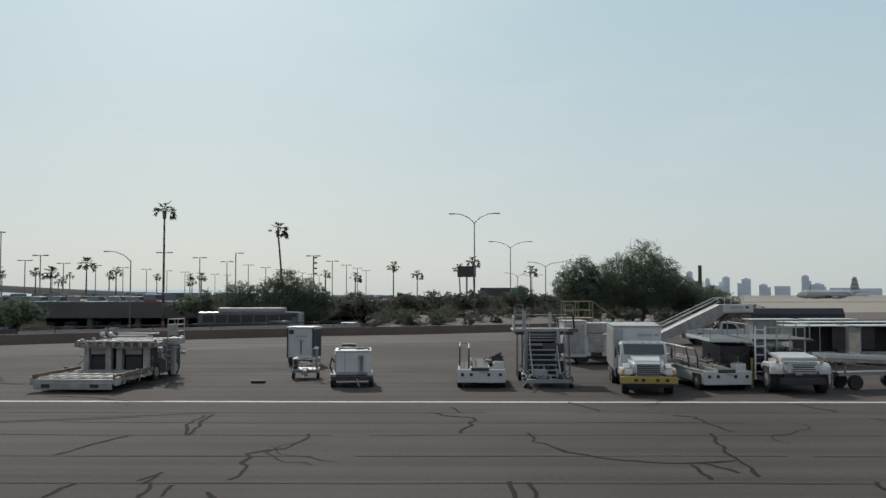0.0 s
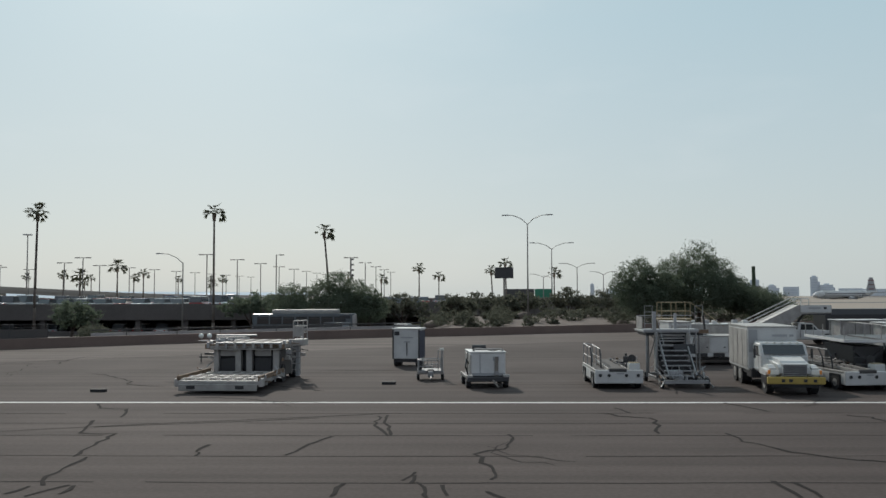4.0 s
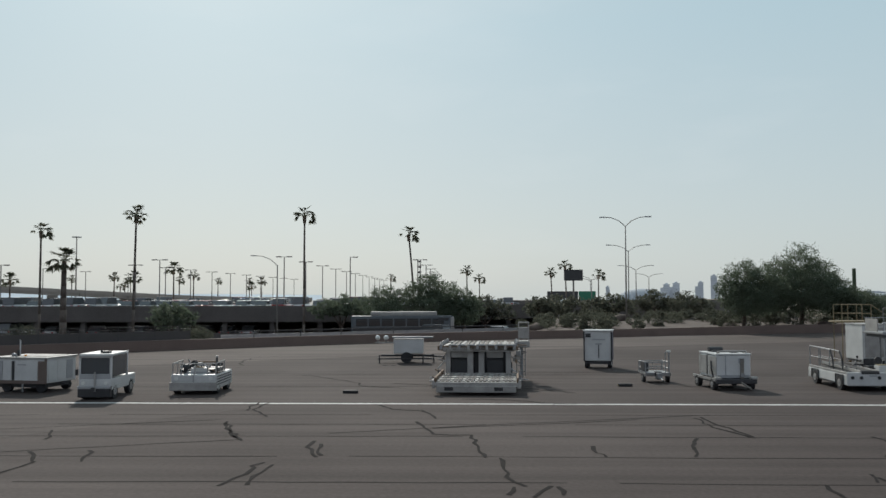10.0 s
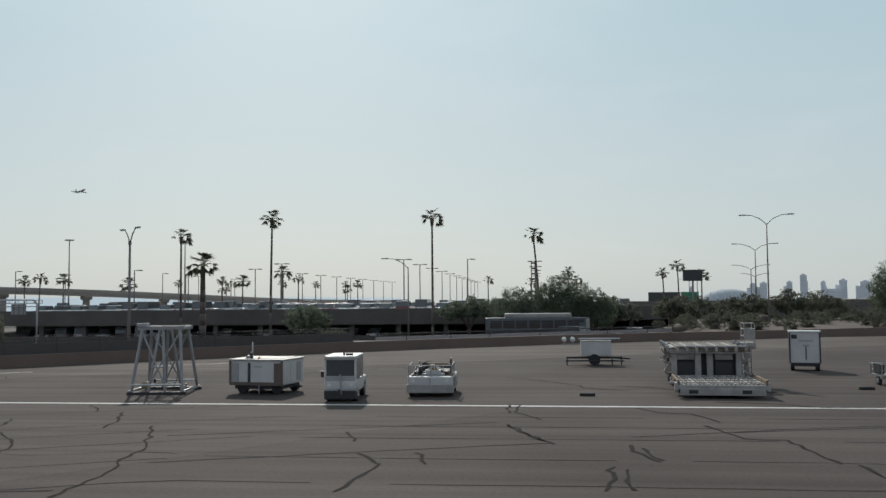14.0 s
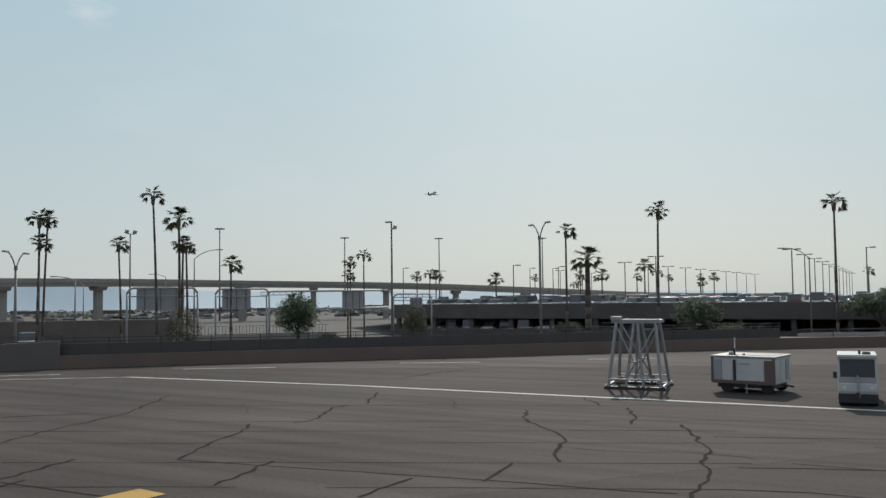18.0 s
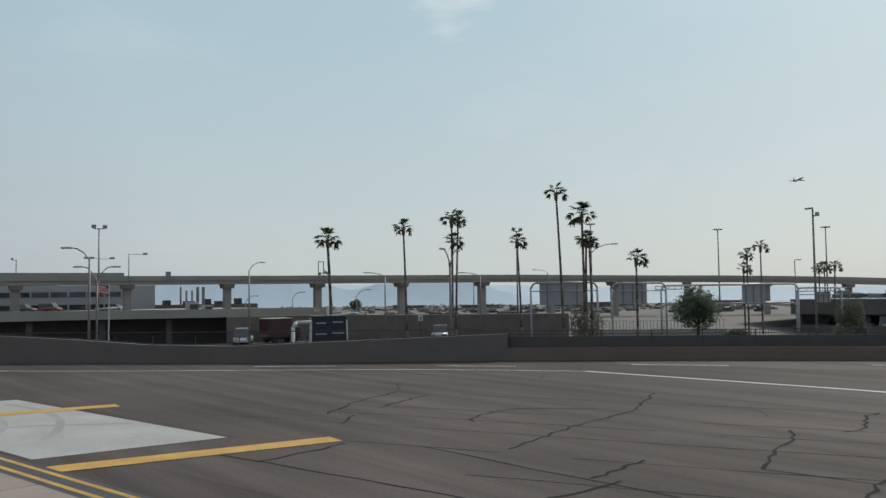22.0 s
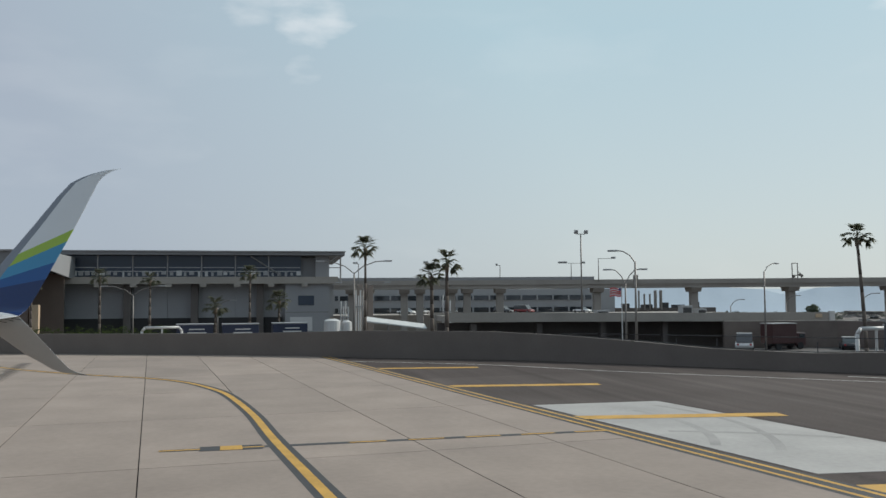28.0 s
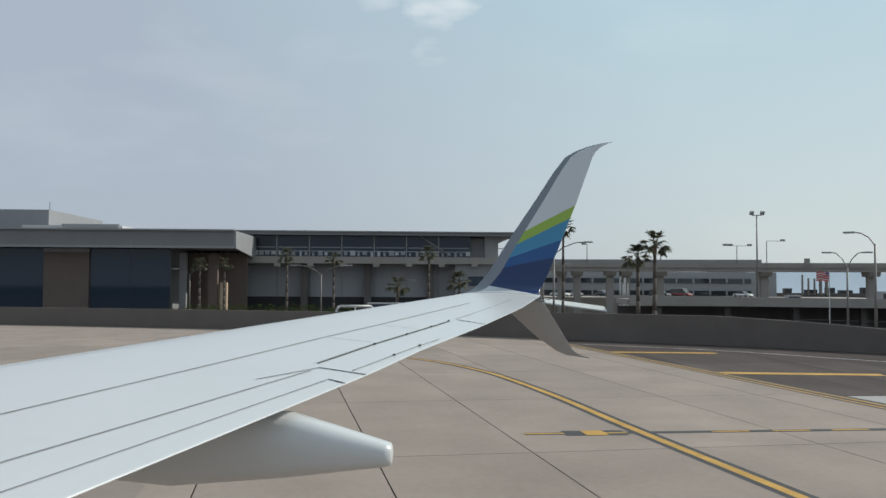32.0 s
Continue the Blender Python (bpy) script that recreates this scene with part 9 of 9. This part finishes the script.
for x, y, a, pn in ((22.1, 62.0, 3, True), (22.4, 56.5, 4, True), (26.2, 56.8, 4, False), (20.4, 51.0, 4, False), (24.2, 51.2, 4, False), (28.2, 51.6, 4, True), (25.6, 47.0, 4, False), (29.5, 47.2, 4, False), (30.2, 57.2, 4, True), (26.0, 62.2, 3, True)):
    bag_cart((x, y, 0), a, pn)
dl = thing("flat_dolly", "dark flat cargo dolly with low steel rails", "dolly", (15.6, 45.4, 0), 6)
part("deck", B((0, 0, 0.62), (3.6, 2.2, 0.14)), M["dark_steel"], dl)
part("edge_rail", B((0, -1.1, 0.76), (3.6, 0.06, 0.14)), M["steel"], dl)
part("edge_rail", B((0, 1.1, 0.76), (3.6, 0.06, 0.14)), M["steel"], dl)
wheels(dl, (-1.3, 1.3), (-0.8, 0.8), 0.28, 0.18, "y")
rails(dl, [(-1.7, -1.0, 0.7), (-1.7, -1.0, 1.6), (-1.7, 1.0, 1.6), (-1.7, 1.0, 0.7)], 0.03)

# passenger stairs on a pickup
ps = thing("stair_truck", "white pickup-mounted passenger stairs with twin handrails", "stair truck", (20.6, 68.6, 0))
part("chassis", B((0.4, 0.95, 0.55), (5.6, 1.2, 0.22)), M["blackpaint"], ps)
bm = bm_prism(bmesh.new(), [(2.95, 0.42), (2.95, 0.85), (2.75, 1.08), (1.55, 1.16), (-2.5, 1.12), (-2.5, 0.42)], 0.0, 1.85, "y")
bmesh.ops.bevel(bm, geom=bm.edges[:], offset=0.06, segments=2, affect="EDGES")
part("pickup_body", bm, M["white"], ps)
bm = bm_prism(bmesh.new(), [(1.75, 1.10), (1.15, 1.66), (0.15, 1.70), (0.05, 1.10)], 0.12, 1.73, "y")
bmesh.ops.bevel(bm, geom=bm.edges[:], offset=0.05, segments=2, affect="EDGES")
cb = part("cab", bm, M["white"], ps)
bm = bm_prism(bmesh.new(), [(1.50, 1.16), (1.10, 1.58), (0.30, 1.60), (0.26, 1.16)], 0.10, 0.125, "y")
part("side_window", bm, M["glass"], cb)
bm = bm_prism(bmesh.new(), [(1.78, 1.13), (1.74, 1.11), (1.17, 1.62), (1.21, 1.63)], 0.25, 1.6, "y")
part("windscreen", bm, M["glass"], cb)
part("door_seam", B((0.20, -0.005, 0.85), (0.03, 0.02, 0.55)), M["brownpanel"], ps)
part("headlight", B((2.94, 0.25, 0.80), (0.06, 0.3, 0.16)), M["lamp_glass"], ps)
part("bumper", B((3.0, 0.92, 0.48), (0.16, 1.9, 0.2), bevel=0.03), M["grey_paint"], ps)
for x in (-1.45, 2.25):
    part("wheel_arch", bm_wheel(bmesh.new(), (x, 0.01, 0.42), 0.47, 0.06, "y", 18), M["blackpaint"], ps)
wheels(ps, (-1.45, 2.25), (0.05, 1.8), 0.38, 0.26, "y")
bm = bm_prism(bmesh.new(), [(-4.6, 0.35), (-4.2, 0.30), (-0.55, 1.55), (0.45, 2.35), (2.65, 2.40), (2.65, 3.02), (0.1, 3.02), (-4.6, 0.75)], 0.15, 1.75, "y")
part("stair_body", bm, M["dirty_white"], ps, "white enclosed stair flank")
part("side_panel", B((1.45, 0.12, 2.72), (2.3, 0.05, 0.52), bevel=0.02), M["white"], ps)
part("lettering", B((1.35, 0.085, 2.80), (0.9, 0.02, 0.10)), M["grey_paint"], ps)
part("emblem", B((2.15, 0.085, 2.80), (0.22, 0.02, 0.16)), M["blackpaint"], ps)
part("underside", B((1.5, 0.95, 2.34), (2.2, 1.5, 0.1)), M["blackpaint"], ps)
for k in range(13):
    part("step", B((-4.25 + k * 0.35, 0.95, 0.85 + k * 0.168), (0.30, 1.4, 0.05)), M["grey_paint"], ps)
for y in (0.18, 1.72):
    rails(ps, [(-4.4, y, 0.8), (-4.3, y, 1.45), (0.15, y, 3.55), (0.5, y, 3.3)], 0.035, "white")
    rails(ps, [(-4.3, y, 1.12), (0.1, y, 3.25)], 0.025, "white")
    rails(ps, [(0.3, y, 3.52), (0.95, y, 3.5), (0.95, y, 3.0)], 0.03, "white")
rails(ps, [(-0.2, 0.9, 1.1), (0.9, 0.9, 2.35)], 0.09, "blackpaint", "lift_ram")
rails(ps, [(0.2, 0.3, 1.2), (-0.6, 0.3, 1.7)], 0.05, "dark_steel", "brace")
dk = thing("tarp_trailer", "long trailer under a dark rounded tarpaulin", "trailer", (28.2, 74.0, 0), 2)
bm = bm_prism(bmesh.new(), [(-1.1, 0.9), (-1.1, 2.2), (-0.8, 2.65), (0.8, 2.65), (1.1, 2.2), (1.1, 0.9)], -3.8, 3.8, "x")
part("tarpaulin", bm, M["blackpaint"], dk)
part("trailer_deck", B((0, 0, 0.8), (7.8, 2.3, 0.2)), M["dirty_white"], dk)
wheels(dk, (-2.6, 2.6), (-1.0, 1.0), 0.4, 0.25, "y")

# ---- the aircraft's own right wing, as it stands towards the end ----
WC = Vector((-39.50, -11.15, 0.0))            # plan position of the seat row
WY = radians(85.7)
OUT = Vector((-math.sin(WY), math.cos(WY), 0))     # outboard
AFT = Vector((math.cos(WY), math.sin(WY), 0))      # to the tail


def wp(o, a, z):
    return WC + OUT * o + AFT * a + Vector((0, 0, z))


wing = thing("aircraft_wing", "pale grey airliner wing with a striped split winglet", "aircraft wing", (0, 0, 0))


def along(pts, o):
    """The value at span o of a line given by (span, value) points."""
    for (o0, v0), (o1, v1) in zip(pts, pts[1:]):
        if o <= o1:
            return v0 + (v1 - v0) * (o - o0) / (o1 - o0)
    return pts[-1][1]


TRAIL = [(1.6, -4.30), (5.88, -2.98), (6.98, -2.64), (8.375, -2.27), (9.87, -1.79), (12.09, -1.17), (14.13, -0.73), (14.5, -0.68)]


def le(o):
    return -1.95 - 0.50 * (14.3 - o)


def te(o):
    return along(TRAIL, o)


def wz(o):
    return 3.84 - 0.075 * (14.3 - o)


def foil(u, thick):
    return 5 * thick * (0.2969 * math.sqrt(u) - 0.1260 * u - 0.3516 * u * u + 0.2843 * u ** 3 - 0.1015 * u ** 4)


def section(o, n=16):
    """Points round the wing at span o, from the trailing edge over the top and back below."""
    a0, a1, z = le(o), te(o), wz(o)
    c = a1 - a0
    top, low = [], []
    for k in range(n + 1):
        u = 0.5 - 0.5 * math.cos(math.pi * k / n)
        y = foil(u, 0.10)
        top.append(wp(o, a0 + u * c, z + y * c * 0.75))
        low.append(wp(o, a0 + u * c, z - y * c * 0.60))
    return top[::-1] + low[1:-1]


bm = bmesh.new()
rows = []
for k in range(33):
    o = 1.6 + (14.2 - 1.6) * k / 32
    rows.append([bm.verts.new(p) for p in section(o)])
for r, s in zip(rows, rows[1:]):
    for j in range(len(r)):
        bm.faces.new((r[j], s[j], s[(j + 1) % len(r)], r[(j + 1) % len(r)]))
bm.faces.new(rows[0])
bm.faces.new(rows[-1][::-1])
bmesh.ops.recalc_face_normals(bm, faces=bm.faces[:])
panel = part("wing_panel", bm, M["wing"], wing, smooth=True)


def on_top(o, u, up=0.004):
    c = te(o) - le(o)
    return wp(o, le(o) + u * c, wz(o) + foil(u, 0.10) * c * 0.75 + up)


def seam(name, a, b, w, material="seal", n=24):
    """A groove on the skin from (span, chord share) a to b; one that runs along the chord is widened spanwise."""
    bm = bmesh.new()
    chordwise = abs(a[0] - b[0]) < 0.5
    for i in range(n):
        q = []
        for h in (i / n, (i + 1) / n):
            o, u = a[0] + (b[0] - a[0]) * h, min(0.995, a[1] + (b[1] - a[1]) * h)
            q.append((on_top(o, u), on_top(o + w, u) if chordwise else on_top(o, min(0.998, u + w / (te(o) - le(o))))))
        bm.faces.new([bm.verts.new(v) for v in (q[0][0], q[1][0], q[1][1], q[0][1])])
    return part(name, bm, M[material], panel)


seam("spoiler_hinge_line", (2.0, 0.616), (12.3, 0.589), 0.016)
seam("spoiler_gap", (7.25, 0.820), (10.31, 0.810), 0.022, "dark_steel")
# near-white strip paints the highlight along the spoiler gap
seam("spoiler_lip", (7.25, 0.812), (10.31, 0.802), 0.010, "lamp_glass")
seam("flap_gap", (2.0, 0.80), (6.95, 0.852), 0.014)
seam("flap_gap", (7.08, 0.943), (8.96, 0.966), 0.012)
seam("flap_gap", (2.0, 0.90), (6.70, 0.940), 0.010)
seam("aileron_gap", (10.5, 0.815), (13.2, 0.80), 0.008)
seam("slat_gap", (2.0, 0.15), (13.6, 0.15), 0.010)
seam("panel_joint", (7.08, 0.852), (6.97, 0.995), 0.022, "dark_steel", 8)
seam("panel_joint", (6.50, 0.800), (7.08, 0.852), 0.016, "seal", 8)
seam("panel_joint", (10.46, 0.823), (10.28, 0.995), 0.022, "dark_steel", 8)
seam("panel_joint", (6.69, 0.942), (6.61, 0.995), 0.022, "dark_steel", 8)
seam("panel_joint", (8.55, 0.62), (8.45, 0.80), 0.008, "seal", 8)
seam("panel_joint", (9.60, 0.62), (9.50, 0.80), 0.008, "seal", 8)
for o, u in ((8.37, 0.822), (9.1, 0.818), (9.75, 0.814), (7.9, 0.955), (8.5, 0.962), (10.31, 0.81)):
    part("hinge", B(tuple(on_top(o, u, 0.008)), (0.022, 0.05, 0.010), rz=85.7), M["dark_steel"], panel)
for o, L in ((13.62, 0.16), (13.86, 0.13), (14.02, 0.18)):
    q = wp(o, te(o) - 0.02, wz(o) - 0.02)
    part("static_wick", T(tuple(q), tuple(q + AFT * L - Vector((0, 0, 0.03))), 0.006, seg=5), M["dark_steel"], panel)
# flap track fairing: height and half width along its length
bm = bmesh.new()
ringv = []
for a, zt, zb, r in ((-5.20, 3.06, 2.96, 0.02), (-4.60, 3.14, 2.74, 0.13), (-3.80, 3.18, 2.67, 0.17), (-3.03, 3.154, 2.735, 0.165), (-2.70, 3.056, 2.775, 0.135), (-2.41, 2.968, 2.806, 0.10), (-2.37, 2.955, 2.815, 0.085), (-2.36, 2.935, 2.835, 0.06)):
    c, hz_ = wp(5.98, a, (zt + zb) / 2), (zt - zb) / 2
    ring = []
    for i in range(20):
        q = 2 * math.pi * i / 20
        cx, sz = math.cos(q), math.sin(q)
        ring.append(bm.verts.new(c + OUT * (r * math.copysign(abs(cx) ** 0.65, cx)) + Vector((0, 0, hz_ * math.copysign(abs(sz) ** 0.75, sz)))))
    ringv.append(ring)
for r, s in zip(ringv, ringv[1:]):
    for j in range(20):
        bm.faces.new((r[j], s[j], s[(j + 1) % 20], r[(j + 1) % 20]))
bm.faces.new(ringv[0])
bm.faces.new(ringv[-1][::-1])
bmesh.ops.recalc_face_normals(bm, faces=bm.faces[:])
part("flap_fairing", bm, M["wing"], wing, "smooth grey flap track fairing", smooth=True)

# winglet paint: a fan of stripes that climb towards the trailing edge
wm = bpy.data.materials.new("winglet_stripes")
wm.use_nodes = True
n, l = wm.node_tree.nodes, wm.node_tree.links
b = n["Principled BSDF"]
b.inputs["Roughness"].default_value = 0.28
at = n.new("ShaderNodeNewGeometry")
prev = None
for (a0, z0), slope, col in (((-1.719, 4.021), -0.184, (0.010, 0.030, 0.105)), ((-1.511, 4.242), 0.207, (0.014, 0.075, 0.23)), ((-1.374, 4.387), 0.357, (0.045, 0.22, 0.38)), ((-1.23, 4.600), 0.50, (0.27, 0.40, 0.055)), ((-1.083, 4.827), 0.524, (0.56, 0.58, 0.60))):
    axis = Vector((0, 0, 1)) - slope * AFT
    dp = n.new("ShaderNodeVectorMath")
    dp.operation = "DOT_PRODUCT"
    dp.inputs[1].default_value = tuple(axis)
    l.new(at.outputs["Position"], dp.inputs[0])
    gt = n.new("ShaderNodeMath")
    gt.operation = "GREATER_THAN"
    gt.inputs[1].default_value = wp(14.7, a0, z0).dot(axis)
    l.new(dp.outputs["Value"], gt.inputs[0])
    mx = n.new("ShaderNodeMix")
    mx.data_type = "RGBA"
    mx.inputs["A"].default_value, mx.inputs["B"].default_value = (0.56, 0.58, 0.60, 1), (*col, 1)
    l.new(gt.outputs["Value"], mx.inputs["Factor"])
    if prev:
        l.new(prev.outputs["Result"], mx.inputs["A"])
    prev = mx
l.new(prev.outputs["Result"], b.inputs["Base Color"])


def blade(name, spine, materials, parent):
    """A thin swept blade: spine rows of out, z, leading and trailing aft; its nose takes the second material."""
    bm = bmesh.new()
    rows = []
    for i, (o, z, a0, a1) in enumerate(spine):
        p, q = spine[max(0, i - 1)], spine[min(len(spine) - 1, i + 1)]
        d = Vector((q[0] - p[0], q[1] - p[1]))
        d.normalize()
        nrm = OUT * d.y - Vector((0, 0, 1)) * d.x
        c = a1 - a0
        up, dn = [], []
        for k in range(11):
            u = 0.5 - 0.5 * math.cos(math.pi * k / 10)
            y = foil(u, 0.085) * c
            m = wp(o, a0 + u * c, z)
            up.append(bm.verts.new(m + nrm * y))
            dn.append(bm.verts.new(m - nrm * (y + 0.002)))
        rows.append(up + dn[::-1])
    for r, s in zip(rows, rows[1:]):
        for j in range(len(r)):
            f = bm.faces.new((r[j], s[j], s[(j + 1) % len(r)], r[(j + 1) % len(r)]))
            f.material_index = 1 if len(materials) > 1 and (j in (0, 1, 2, 18, 19, 20, 21)) else 0
    bm.faces.new(rows[0])
    bm.faces.new(rows[-1][::-1])
    bmesh.ops.recalc_face_normals(bm, faces=bm.faces[:])
    return part(name, bm, materials, parent, smooth=True)


SP = [(14.15, 3.832, -2.03, -0.725), (14.34, 3.855, -1.93, -0.742), (14.46, 3.91, -1.82, -0.715), (14.53, 4.00, -1.725, -0.665), (14.58, 4.19, -1.558, -0.572), (14.68, 4.54, -1.345, -0.422), (14.81, 4.98, -1.06, -0.238), (14.94, 5.43, -0.758, -0.05), (15.085, 5.94, -0.428, 0.142), (15.16, 6.20, -0.228, 0.240), (15.19, 6.30, -0.06, 0.30), (15.21, 6.38, 0.13, 0.385), (15.228, 6.44, 0.34, 0.49), (15.241, 6.484, 0.60, 0.625)]
wl_ = blade("winglet", SP, [wm, M["nose_metal"]], wing)
wl_["label"] = "white winglet with green, teal and navy stripes"
blade("lower_strake", [(14.27, 3.82, -1.50, -0.74), (14.42, 3.61, -1.26, -0.59), (14.57, 3.40, -1.03, -0.455), (14.72, 3.18, -0.79, -0.312), (14.914, 2.905, -0.41, -0.12), (14.965, 2.83, -0.235, 0.01), (15.003, 2.778, 0.14, 0.18)], [M["wing_grey"]], wing)
# main gear that carries the wing
gr = part("landing_gear", T(tuple(wp(2.4, -6.2, 0.5)), tuple(wp(2.4, -6.0, 2.9)), 0.13, seg=12), M["grey_paint"], wing)
for d in (-0.42, 0.42):
    c = wp(2.4 + d, -6.2, 0.56)
    bm = T(tuple(c - OUT * 0.18), tuple(c + OUT * 0.18), 0.56, seg=22)
    part("tyre", bm, M["black"], gr)
